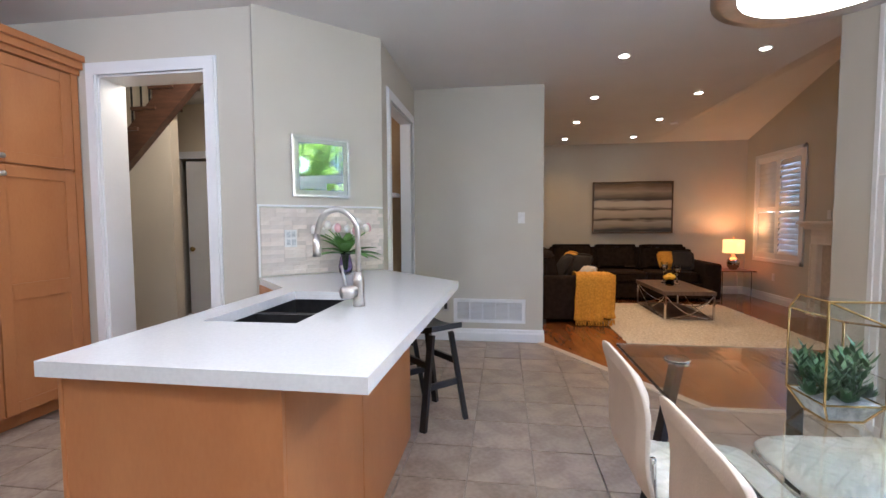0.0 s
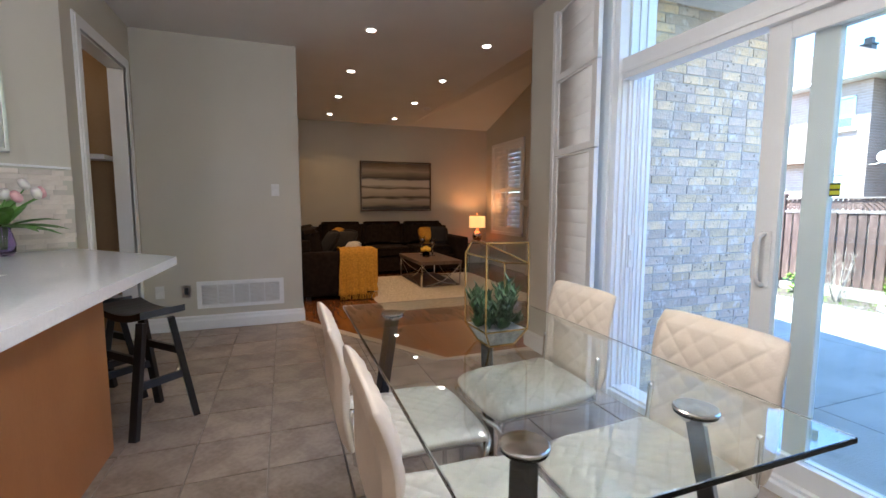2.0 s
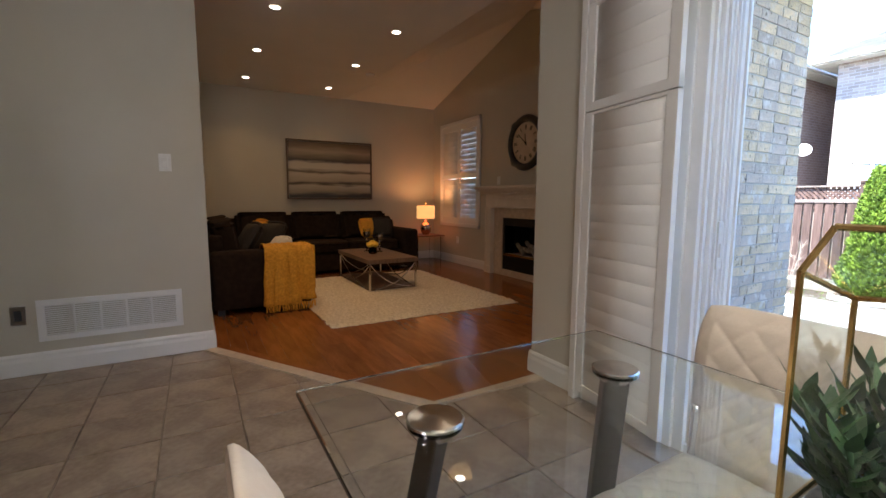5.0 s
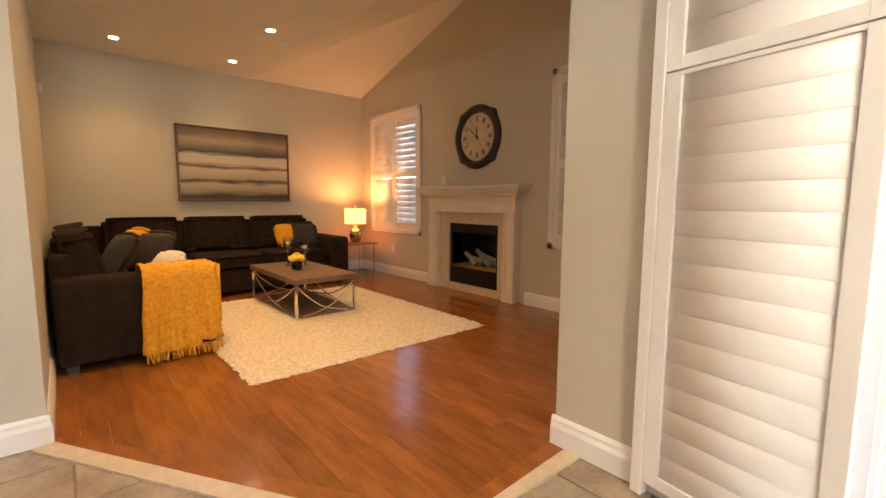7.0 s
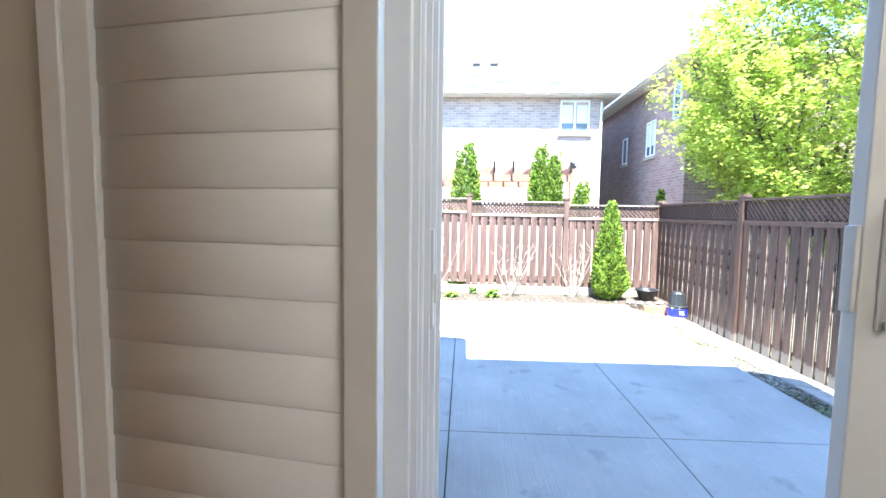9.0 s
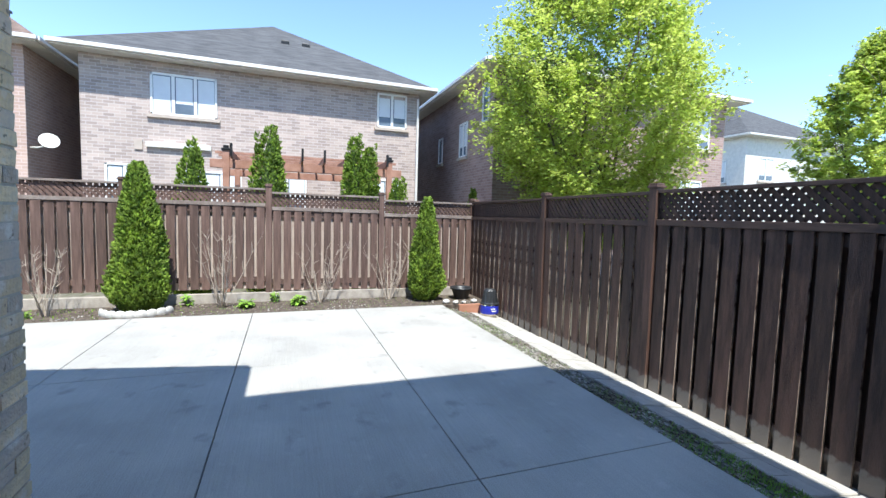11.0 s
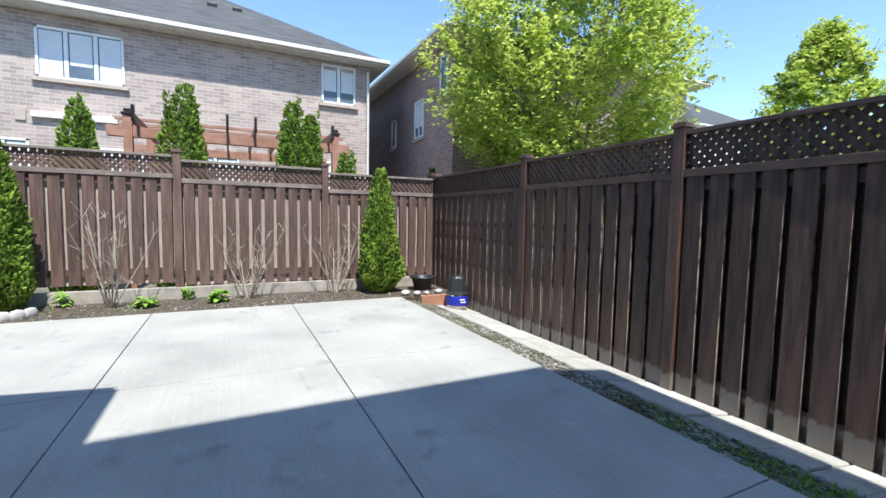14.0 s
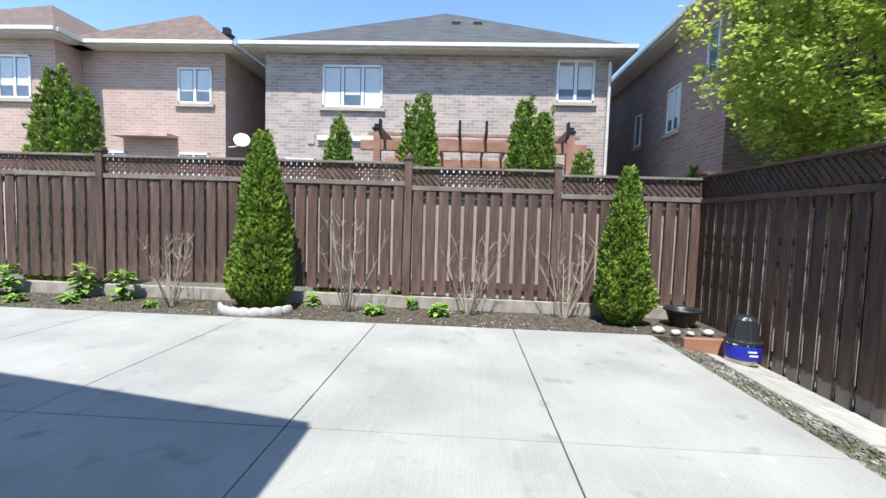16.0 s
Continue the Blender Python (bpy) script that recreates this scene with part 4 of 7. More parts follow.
bm = bmesh.new()
for (ax, ay), (bx, by) in zip(BASE, BASE[1:] + BASE[:1]):
    e = Vector((bx - ax, by - ay)).normalized()
    w = Vector((-e.y, e.x)) * 0.02
    c = [bm.verts.new((px, py, z)) for px, py in ((ax, ay), (bx, by), (bx + w.x, by + w.y), (ax + w.x, ay + w.y)) for z in (0.66, 0.866)]
    bmesh.ops.convex_hull(bm, input=c)
part("upper_sides", bm, M_MAPLE, base)
part("end_panel", boxes([(-1.262, -0.638, 0.782, 0.7995, 0.0, 0.866)], 0.002), M_MAPLE, base)
part("corner_post", box(-1.275, -1.262, 0.778, 0.81, 0.0, 0.866, 0.003), M_MAPLE, base)
for y0, y1 in ((0.7998, 1.40), (1.405, 2.27)):
    part("side_panel", box(-0.652, -0.638, y0, y1, 0.0, 0.866, 0.002), M_MAPLE, base)
sink = thing("sink", "dark steel double-bowl undermount sink", "sink")
for y0, y1 in ((SY0 - 0.01, 1.60), (1.615, SY1 + 0.01)):
    x0, x1, z0, z1, w = SX0 - 0.01, SX1 + 0.01, 0.70, 0.867, 0.012
    part("bowl", boxes([(x0, x1, y0, y1, z0 - w, z0), (x0, x0 + w, y0, y1, z0, z1), (x1 - w, x1, y0, y1, z0, z1), (x0 + w, x1 - w, y0, y0 + w, z0, z1), (x0 + w, x1 - w, y1 - w, y1, z0, z1)]), M_SINK, sink)
    part("drain", lathe([(0.0, 0.004), (0.03, 0.004), (0.035, 0.001), (0.035, 0.0)], ((x0 + x1) / 2, (y0 + y1) / 2, z0)), M_STEEL, sink, "", True)
part("divider", boxes([(SX0 + 0.002, SX1 - 0.002, 1.600, 1.616, 0.80, 0.864)], 0.003), M_STEEL, sink, "bright steel divider")
fx, fy = -0.715, 1.60
fau = thing("faucet", "brushed nickel gooseneck kitchen faucet with side lever", "faucet")
part("body", lathe([(0.027, 0.0), (0.027, 0.03), (0.023, 0.06), (0.024, 0.11), (0.018, 0.15), (0.0, 0.15)], (fx, fy, 0.91)), M_STEEL, fau, "", True)
part("neck", tube([(fx, fy, 1.05), (fx, fy, 1.20), (fx - 0.01, fy, 1.27), (fx - 0.06, fy, 1.322), (fx - 0.115, fy, 1.327), (fx - 0.165, fy, 1.29), (fx - 0.185, fy, 1.22)], 0.0125, 12), M_STEEL, fau, "", True)
part("spray_head", lathe([(0.0, 0.0), (0.018, 0.0), (0.019, 0.03), (0.0145, 0.10), (0.0, 0.10)], (fx - 0.187, fy, 1.125)), M_STEEL, fau, "", True)
part("valve", rod((fx - 0.01, fy - 0.01, 0.975), (fx - 0.055, fy - 0.055, 0.975), 0.027, 0.027, 20), M_STEEL, fau, "", True)
part("lever", rod((fx - 0.04, fy - 0.04, 0.985), (fx - 0.065, fy - 0.03, 1.09), 0.007, 0.005), M_STEEL, fau, "", True)

# splash tiles, outlet and picture on the angled wall: local x along it, local y out of it
ddir = math.degrees(math.atan2(DB.y - DA.y, DB.x - DA.x))
dm = pose(DA.x, DA.y, 0, 0, 0, ddir)
LEN = (DB - DA).length
spl = thing("backsplash", "cream and tan travertine strip tiles with a pencil border", "backsplash", dm)
random.seed(4)
tm = [mesh_of(box(-w / 2, w / 2, -0.009, 0, -0.01395, 0.01395, 0.001), M_SPLASH) for w in (0.0992, 0.1492, 0.0592)]
for r in range(16):
    x = 0.02
    while x < LEN - 0.03:
        k = random.choice((0, 1, 1, 2))
        w = (0.10, 0.15, 0.06)[k]
        if x + w > LEN - 0.005:
            k, w = 2, 0.06
            if x + w > LEN:
                break
        piece("tile", tm[k], spl, pose(x + w / 2, 0, 0.926 + r * 0.0285 + 0.01))
        x += w
part("border", boxes([(0.0, LEN - 0.005, -0.012, 0, 1.388, 1.402), (0.0, 0.014, -0.012, 0, 0.912, 1.388)], 0.003), M_TRIM, spl)
out1 = thing("wall_outlet", "pale double outlet plate on the backsplash", "outlet", dm @ pose(0.215, -0.010, 1.17))
part("plate", box(-0.042, 0.042, -0.006, 0, -0.06, 0.06, 0.002), M_WHITE_P, out1)
part("sockets", boxes([(-0.03, -0.004, -0.008, -0.004, z, z + 0.04) for z in (-0.047, 0.008)] + [(0.006, 0.032, -0.008, -0.004, z, z + 0.04) for z in (-0.047, 0.008)], 0.001), M_PEBBLE, out1)
pic = thing("framed_picture", "silver-framed mirror-glazed picture reflecting the garden", "picture", dm @ pose(0.445, -0.004, 1.675))
w, h = 0.425, 0.43
part("picture_frame", boxes([(-w / 2, -w / 2 + 0.02, -0.025, 0, -h / 2, h / 2), (w / 2 - 0.02, w / 2, -0.025, 0, -h / 2, h / 2), (-w / 2, w / 2, -0.025, 0, -h / 2, -h / 2 + 0.02), (-w / 2, w / 2, -0.025, 0, h / 2 - 0.02, h / 2)], 0.003), M_STEEL, pic)
part("mat_board", box(-w / 2 + 0.018, w / 2 - 0.018, -0.010, -0.002, -h / 2 + 0.018, h / 2 - 0.018), M_WHITE_F, pic)
part("mirror_panel", box(-w / 2 + 0.05, w / 2 - 0.05, -0.0125, -0.0105, -h / 2 + 0.05, h / 2 - 0.05), mat("mirror_silver", (0.50, 0.52, 0.53), (0.46, 0.48, 0.49), 3, 0.02, 1.0), pic, "mirror-glazed centre")
part("glazing", box(-w / 2 + 0.018, w / 2 - 0.018, -0.0165, -0.0135, -h / 2 + 0.018, h / 2 - 0.018), M_PANE, pic)

# tulips
vx, vy = -1.20, 2.74
vase = thing("flower_vase", "violet glass vase of white and pink tulips", "vase")
part("vase", lathe([(0.034, 0.0), (0.045, 0.02), (0.05, 0.06), (0.04, 0.11), (0.032, 0.135), (0.042, 0.165), (0.039, 0.165), (0.029, 0.135), (0.036, 0.11), (0.046, 0.06), (0.04, 0.022), (0.0, 0.012)], (vx, vy, 0.911)), M_VIOLET, vase, "violet glass", True)
random.seed(11)
petals = [mesh_of(lathe([(0.0, -0.03), (0.016, -0.024), (0.024, -0.004), (0.021, 0.018), (0.011, 0.034), (0.007, 0.026), (0.0, 0.02)], seg=10), mm, True) for mm in (M_PETAL, M_PETAL, M_PETAL_P)]
for i in range(10):
    a, tilt = i * 2.4, random.uniform(0.10, 0.22)
    top = Vector((vx + tilt * math.cos(a), vy + tilt * math.sin(a), 1.30 - tilt * 0.65 + random.uniform(-0.03, 0.05)))
    part("stem", tube([(vx + 0.01 * math.cos(a), vy + 0.01 * math.sin(a), 0.94), (vx + 0.25 * tilt * math.cos(a), vy + 0.25 * tilt * math.sin(a), 1.12), top], 0.0035, 6), M_STEM, vase, "", True)
    piece("bloom", petals[i % 3], vase, Matrix.Translation(top + Vector((0, 0, 0.02))) @ pose(0, 0, 0, random.uniform(-30, 30), random.uniform(-30, 30), 0))


def blade(bm, a, d, length, width, droop, up=0.8):
    """A pointed, folded leaf."""
    a, d = Vector(a), Vector(d).normalized()
    side = d.cross(Vector((0, 0, 1)))
    side = side.normalized() if side.length > 0.05 else Vector((1, 0, 0))
    rows = []
    for k in range(5):
        t = k / 4
        p = a + d * length * t - Vector((0, 0, droop * length * t * t))
        w = width * math.sin(math.pi * (0.12 + 0.86 * t)) * 0.5
        rows.append([bm.verts.new(p - side * w), bm.verts.new(p - Vector((0, 0, w * 0.3))), bm.verts.new(p + side * w)])
    for r, q in zip(rows, rows[1:]):
        for k in (0, 1):
            bm.faces.new((r[k], r[k + 1], q[k + 1], q[k]))


for i in range(16):
    a = i * 2.4 + 0.5
    bm = bmesh.new()
    blade(bm, (vx, vy, 1.06), (math.cos(a), math.sin(a), random.uniform(0.2, 1.3)), random.uniform(0.24, 0.36), 0.075, 0.35)
    part("leaf", bm, M_STEM, vase, "", True)

# pantry
pan = thing("pantry_cabinet", "tall honey maple pantry cabinet with crown moulding and two doors", "cabinet")
PX = -3.05
part("carcass", boxes([(-3.70, PX - 0.022, 1.55, 2.52, 0.10, 2.31), (-3.70, PX - 0.09, 1.55, 2.52, 0.0, 0.10)]), M_MAPLE, pan)
part("crown", boxes([(-3.70, PX + 0.015, 1.53, 2.525, 2.31, 2.35), (-3.70, PX + 0.04, 1.50, 2.527, 2.35, 2.40), (-3.70, PX + 0.06, 1.48, 2.528, 2.40, 2.445)], 0.006), M_MAPLE, pan)
part("end_strip", box(PX - 0.022, PX, 2.47, 2.52, 0.10, 2.31, 0.002), M_MAPLE, pan)
for z0, z1, zm in ((0.11, 1.635, (0.86,)), (1.65, 2.30, ())):
    y0, y1, s = 1.965, 2.465, 0.07
    rails = [(PX - 0.02, PX, y0, y0 + s, z0, z1), (PX - 0.02, PX, y1 - s, y1, z0, z1), (PX - 0.02, PX, y0 + s, y1 - s, z0, z0 + s), (PX - 0.02, PX, y0 + s, y1 - s, z1 - s, z1)] + [(PX - 0.02, PX, y0 + s, y1 - s, z - 0.05, z + 0.05) for z in zm]
    dr = part("cabinet_door", boxes(rails, 0.003), M_MAPLE, pan)
    part("door_panel", box(PX - 0.018, PX - 0.008, y0 + s - 0.005, y1 - s + 0.005, z0 + s - 0.005, z1 - s + 0.005), M_MAPLE, dr)
    kz = z1 - 0.055 if z0 < 1 else z0 + 0.035
    part("knob", rod((PX, y0 + 0.04, kz), (PX + 0.028, y0 + 0.04, kz), 0.014, 0.017, 14), M_STEEL, dr, "brushed nickel knob", True)
    part("cabinet_door", box(PX - 0.02, PX, 1.56, 1.955, z0, z1, 0.003), M_MAPLE, pan)

# wall plates and grille
vent = thing("return_air_grille", "white metal return-air grille with five louvred bays", "vent")
part("grille_frame", boxes([(-0.63, 0.14, 4.448, 4.46, 0.20, 0.235), (-0.63, 0.14, 4.448, 4.46, 0.425, 0.46), (-0.63, -0.59, 4.448, 4.46, 0.235, 0.425), (0.10, 0.14, 4.448, 4.46, 0.235, 0.425)] + [(-0.59 + k * 0.138 - 0.006, -0.59 + k * 0.138 + 0.006, 4.449, 4.459, 0.235, 0.425) for k in range(1, 5)], 0.002), M_TRIM, vent)
part("backing", box(-0.60, 0.11, 4.4575, 4.4595, 0.22, 0.44), M_MORTAR, vent)
slat = mesh_of(box(-0.345, 0.345, -0.005, 0.005, -0.0012, 0.0012), M_TRIM)
for k in range(15):
    piece("slat", slat, vent, pose(-0.245, 4.452, 0.242 + k * 0.0128, 35, 0, 0))


def plate(name, label, category, m, dark=False, rocker=True):
    t = thing(name, label, category, m)
    part("plate", box(-0.036, 0.036, -0.006, 0, -0.058, 0.058, 0.002), M_STEEL if dark else M_WHITE_P, t)
    if rocker:
        part("rocker", box(-0.017, 0.017, -0.010, -0.005, -0.033, 0.033, 0.002), M_PLASTIC if dark else M_WHITE_P, t)
    return t


plate("light_switch", "white rocker light switch on the greige wall", "switch", pose(0.092, 4.459, 1.325))
plate("wall_outlet", "dark outlet in a nickel plate above the baseboard", "outlet", pose(-0.715, 4.459, 0.375), True)
plate("blank_plate", "pale blank wall plate above the baseboard", "outlet", pose(-0.93, 4.459, 0.375), False, False)
plate("light_switch", "white light switch over the fireplace mantel", "switch", pose(4.118, 6.13, 1.36, 0, 0, -90))
plate("wall_outlet", "white outlet under the family-room window", "outlet", pose(4.118, 7.27, 0.40, 0, 0, -90))
sens = thing("motion_sensor", "small white alarm sensor high in the corner", "sensor")
part("housing", box(0.322, 0.36, 8.05, 8.11, 2.17, 2.26, 0.008), M_WHITE_P, sens)

# stools
def stool(m):
    t = thing("bar_stool", "black wooden saddle-seat stool beside the bar", "stool", m, "stools at the bar")
    bm = bmesh.new()
    bmesh.ops.create_grid(bm, x_segments=10, y_segments=6, size=0.5)
    for v in bm.verts:
        v.co = (v.co.x * 0.40, v.co.y * 0.23, 0.58 + 0.085 * v.co.x ** 2 * 1.6)
    r = bmesh.ops.extrude_face_region(bm, geom=bm.faces[:])
    for v in r["geom"]:
        if isinstance(v, bmesh.types.BMVert):
            v.co.z += 0.035
    part("seat", bm, M_BLACK, t)
    feet = []
    for sx in (-1, 1):
        for sy in (-1, 1):
            top, bot = Vector((0.135 * sx, 0.075 * sy, 0.58)), Vector((0.172 * sx, 0.166 * sy, 0.0))
            bm = bmesh.new()
            bm_box(bm, -0.02, 0.02, -0.016, 0.016, 0, (top - bot).length, 0.003)
            part("leg", bm, M_BLACK, t, m=Matrix.Translation(bot) @ (top - bot).to_track_quat("Z", "Y").to_matrix().to_4x4())
            feet.append((sx, sy))
    for sx in (-1, 1):
        x = 0.156 * sx
        part("stretcher", box(x - 0.011, x + 0.011, -0.118, 0.118, 0.24, 0.28, 0.003), M_BLACK, t)
    for sy in (-1, 1):
        part("stretcher", box(-0.145, 0.145, 0.105 * sy - 0.011, 0.105 * sy + 0.011, 0.37, 0.41, 0.003), M_BLACK, t)
    return t


st = stool(pose(-0.574, 2.572, -0.004, 0, 0, 134))
copy_thing(st, pose(-0.915, 2.93, -0.004, 0, 0, 134))

# drum light over the table
dl = thing("drum_ceiling_light", "round glass drum light with gold rim over the dining table", "ceiling light", pose(0.71, 1.01, -0.53))
part("diffuser", lathe([(0.0, 2.38), (0.20, 2.385), (0.235, 2.40), (0.235, 2.42), (0.0, 2.42)], seg=40), M_DIFF, dl, "glowing frosted diffuser", True)
part("rim", lathe([(0.235, 2.385), (0.262, 2.385), (0.262, 2.53), (0.256, 2.53), (0.256, 2.395), (0.235, 2.395)], seg=40), M_STEEL, dl, "", True)
part("shade", lathe([(0.256, 2.40), (0.256, 2.52), (0.252, 2.52), (0.252, 2.40)], seg=40), M_DIFF, dl, "", True)
part("stem", rod((0, 0, 2.42), (0, 0, 3.23), 0.008), M_STEEL, dl)
part("canopy", lathe([(0.0, 3.19), (0.06, 3.20), (0.065, 3.23), (0.0, 3.23)]), M_STEEL, dl, "", True)
# Added fixtures that house the unseen kitchen fill lamps.
for kx, ky, kp in KITCHEN_FILLS:
    k = thing("flush_ceiling_light", "round white fixture added to house an unseen kitchen fill lamp", "ceiling light", pose(kx, ky, H))
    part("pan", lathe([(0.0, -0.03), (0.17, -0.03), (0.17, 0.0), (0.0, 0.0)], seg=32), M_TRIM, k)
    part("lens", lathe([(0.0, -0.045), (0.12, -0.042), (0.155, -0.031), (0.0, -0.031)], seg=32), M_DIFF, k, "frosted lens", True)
for i, (px, py) in enumerate(POTS):
    p = thing("pot_light", "recessed white pot light, switched on", "ceiling light", pose(px, py, H), "pot lights in the ceiling")
    part("trim_ring", lathe([(0.037, -0.001), (0.050, -0.001), (0.050, -0.005), (0.040, -0.008), (0.037, -0.006)], seg=20), M_TRIM, p, "", True)
    part("lens", lathe([(0.0, -0.012), (0.024, -0.011), (0.037, -0.006), (0.037, -0.001), (0.0, -0.001)], seg=20), M_POT, p)
sd = thing("smoke_detector", "round white smoke detector on the ceiling", "smoke detector", pose(2.33, 6.55, H))
part("housing", lathe([(0.0, -0.03), (0.04, -0.03), (0.06, -0.01), (0.06, 0.0), (0.0, 0.0)]), M_CEIL, sd, "", True)

# ---- dining set ----
TX0, TX1, TY0, TY1, TZ = 0.39, 1.15, 0.315, 1.72, 0.75
tb = thing("dining_table", "rectangular clear glass dining table on black angled legs", "table")
part("glass_top", box(TX0, TX1, TY0, TY1, TZ - 0.012, TZ, 0.003), M_TABLE, tb, "clear tempered glass")
for sx, cx in ((-1, 0.555), (1, 0.963)):
    for sy, cy in ((-1, 0.498), (1, 1.505)):
        part("pad", lathe([(0.0, 0.0), (0.045, 0.0), (0.045, 0.004), (0.042, 0.006), (0.004, 0.0075), (0.0, 0.0075)], (cx, cy, TZ + 0.001), 40), M_SPUN, tb, "brushed steel disc")
        part("pad", lathe([(0.0, -0.03), (0.026, -0.03), (0.043, -0.013), (0.0, -0.013)], (cx, cy, TZ)), M_CHROME, tb)
        top, bot = Vector((cx, cy, TZ - 0.022)), Vector((cx + 0.08 * sx, cy + 0.12 * sy, -0.004))
        bm = bmesh.new()
        bm_box(bm, -0.025, 0.025, -0.016, 0.016, 0, (top - bot).length, 0.004)
        part("leg", bm, M_BLACK, tb, m=Matrix.Translation(bot) @ (top - bot).to_track_quat("Z", "Y").to_matrix().to_4x4())


def chair(m):
    """A cream quilted chair facing local +x, its back at x 0, standing at the origin."""
    t = thing("dining_chair", "cream quilted leather dining chair with chrome frame", "chair", m, "chairs round the table")
    N = 84

    def pad(name, f, thick, material, label, waves, puff):
        bm = bmesh.new()
        rows = []
        for i in range(N + 1):
            row = []
            for j in range(N + 1):
                u, v = i / N * 2 - 1, j / N * 2 - 1
                p, nrm = f(u, v)
                q = abs(math.sin((u + v) * waves * math.pi / 2)) * abs(math.sin((u - v) * waves * math.pi / 2))
                edge = min(1, 5 * (1 - max(abs(u), abs(v))) + 0.05)
                row.append((bm.verts.new(p + nrm * (thick * edge ** 0.5 * 0.8 + puff * q ** 0.28 * edge)), bm.verts.new(p - nrm * thick * 0.5 * edge ** 0.5)))
            rows.append(row)
        back = []
        for i in range(N):
            for j in range(N):
                a, b, c, d = rows[i][j], rows[i + 1][j], rows[i + 1][j + 1], rows[i][j + 1]
                bm.faces.new((a[0], b[0], c[0], d[0]))
                back.append(bm.faces.new((d[1], c[1], b[1], a[1])))
        for k in range(N):
            for a, b in ((rows[k][0], rows[k + 1][0]), (rows[k + 1][N], rows[k][N]), (rows[0][k + 1], rows[0][k]), (rows[N][k], rows[N][k + 1])):
                bm.faces.new((a[0], a[1], b[1], b[0]))
        ob = part(name, bm, material, t, label, True)
        return ob

    def seat_f(u, v):
        x = 0.24 + 0.225 * u
        k = 1 - 0.07 * abs(u) ** 4
        kk = 1 - 0.10 * abs(v) ** 4
        return Vector((0.24 + 0.225 * u * kk, 0.205 * v * k, 0.452 + 0.018 * max(0, -u) ** 2 - 0.02 * max(0, u) ** 3)), Vector((0, 0, 1))

    def back_f(u, v):
        z = 0.66 + 0.19 * u
        lean = -0.05 * (u + 1) ** 1.3 * 0.5 + 0.012 * math.sin(u * 3)
        k = 1 - 0.06 * abs(u) ** 6
        kk = 1 - 0.05 * abs(v) ** 6
        return Vector((0.02 + lean - 0.02 * v * v * 0.0, 0.20 * v * k, 0.66 + 0.19 * u * kk)), Vector((1, 0, 0.12)).normalized()

    pad("seat", seat_f, 0.03, M_LEATHER, "quilted cream leather seat", 8.0, 0.009)
    pad("backrest", back_f, 0.022, M_BACK_SHADE, "quilted cream leather backrest", 5.0, 0.006)
    # smooth shell behind the backrest, cream leather with its shade painted tan
    bm = bmesh.new()
    rows = []
    for i in range(N + 1):
        row = []
        for j in range(N + 1):
            u, v = i / N * 2 - 1, j / N * 2 - 1
            p, nrm = back_f(u, v)
            edge = min(1, 5 * (1 - max(abs(u), abs(v))) + 0.05)
            row.append(bm.verts.new(p - nrm * (0.013 * edge ** 0.5 + 0.006 * edge)))
        rows.append(row)
    for i in range(N):
        for j in range(N):
            bm.faces.new((rows[i][j], rows[i][j + 1], rows[i + 1][j + 1], rows[i + 1][j]))
    part("back_shell", bm, M_SHELL_SHADE, t, "smooth cream leather outer back, tan from painted shade", True)
    for s in (-1, 1):
        y = 0.175 * s
        part("leg_frame", tube([(0.02, y, 0.60), (0.03, y, 0.46), (0.06, y, 0.435), (0.30, y, 0.43), (0.40, y, 0.42), (0.425, y, 0.39), (0.43, y, 0.20), (0.43, y, 0.03), (0.40, y, 0.012), (0.20, y, 0.011), (0.02, y, 0.011)], 0.010), M_CHROME, t, "polished chrome tube", True)
    part("front_bar", tube([(0.43, -0.185, 0.36), (0.445, -0.18, 0.402), (0.47, -0.13, 0.412), (0.484, 0.0, 0.416), (0.47, 0.13, 0.412), (0.445, 0.18, 0.402), (0.43, 0.185, 0.36)], 0.009), M_CHROME, t, "", True)
    part("rear_bar", tube([(0.02, -0.175, 0.011), (0.0, -0.10, 0.011), (0.0, 0.10, 0.011), (0.02, 0.175, 0.011)], 0.010), M_CHROME, t, "", True)
    part("cross_bar", rod((0.10, -0.175, 0.43), (0.10, 0.175, 0.43), 0.008), M_CHROME, t)
    return t


ch = chair(pose(0.31, 1.235, -0.004))
copy_thing(ch, pose(0.335, 0.72, -0.004))
copy_thing(ch, pose(1.285, 1.335, -0.004, 0, 0, 180))
copy_thing(ch, pose(1.295, 0.740, -0.004, 0, 0, 180))

# terrarium
tr = thing("geometric_terrarium", "brass-framed glass terrarium with succulents on white gravel", "terrarium", pose(0.775, 1.05, TZ + 0.002))


def ring(r, z, off):
    return [Vector((r * math.cos(math.radians(off - 90 * k)), r * math.sin(math.radians(off - 90 * k)), z)) for k in range(4)]


# corners: 0 towards the kitchen, then left, far and right of it
r0, r1, r2 = ring(0.060, 0.0, 227), ring(0.100, 0.052, 227), ring(0.100, 0.245, 227)
r2[1].z, r2[2].z, r2[3].z = 0.275, 0.235, 0.252
t0, t1, t3 = Vector((r2[0].x, r2[0].y, 0.314)), Vector((r2[1].x * 0.78, r2[1].y * 0.78, 0.314)), Vector((r2[3].x * 0.98, r2[3].y * 0.98, 0.314))
edges = [(t0, t1), (t0, t3), (r2[1], t1), (r2[3], t3), (t0, r2[3]), (r2[2], r2[1]), (r2[2], r2[3]), (r1[0], t0)]
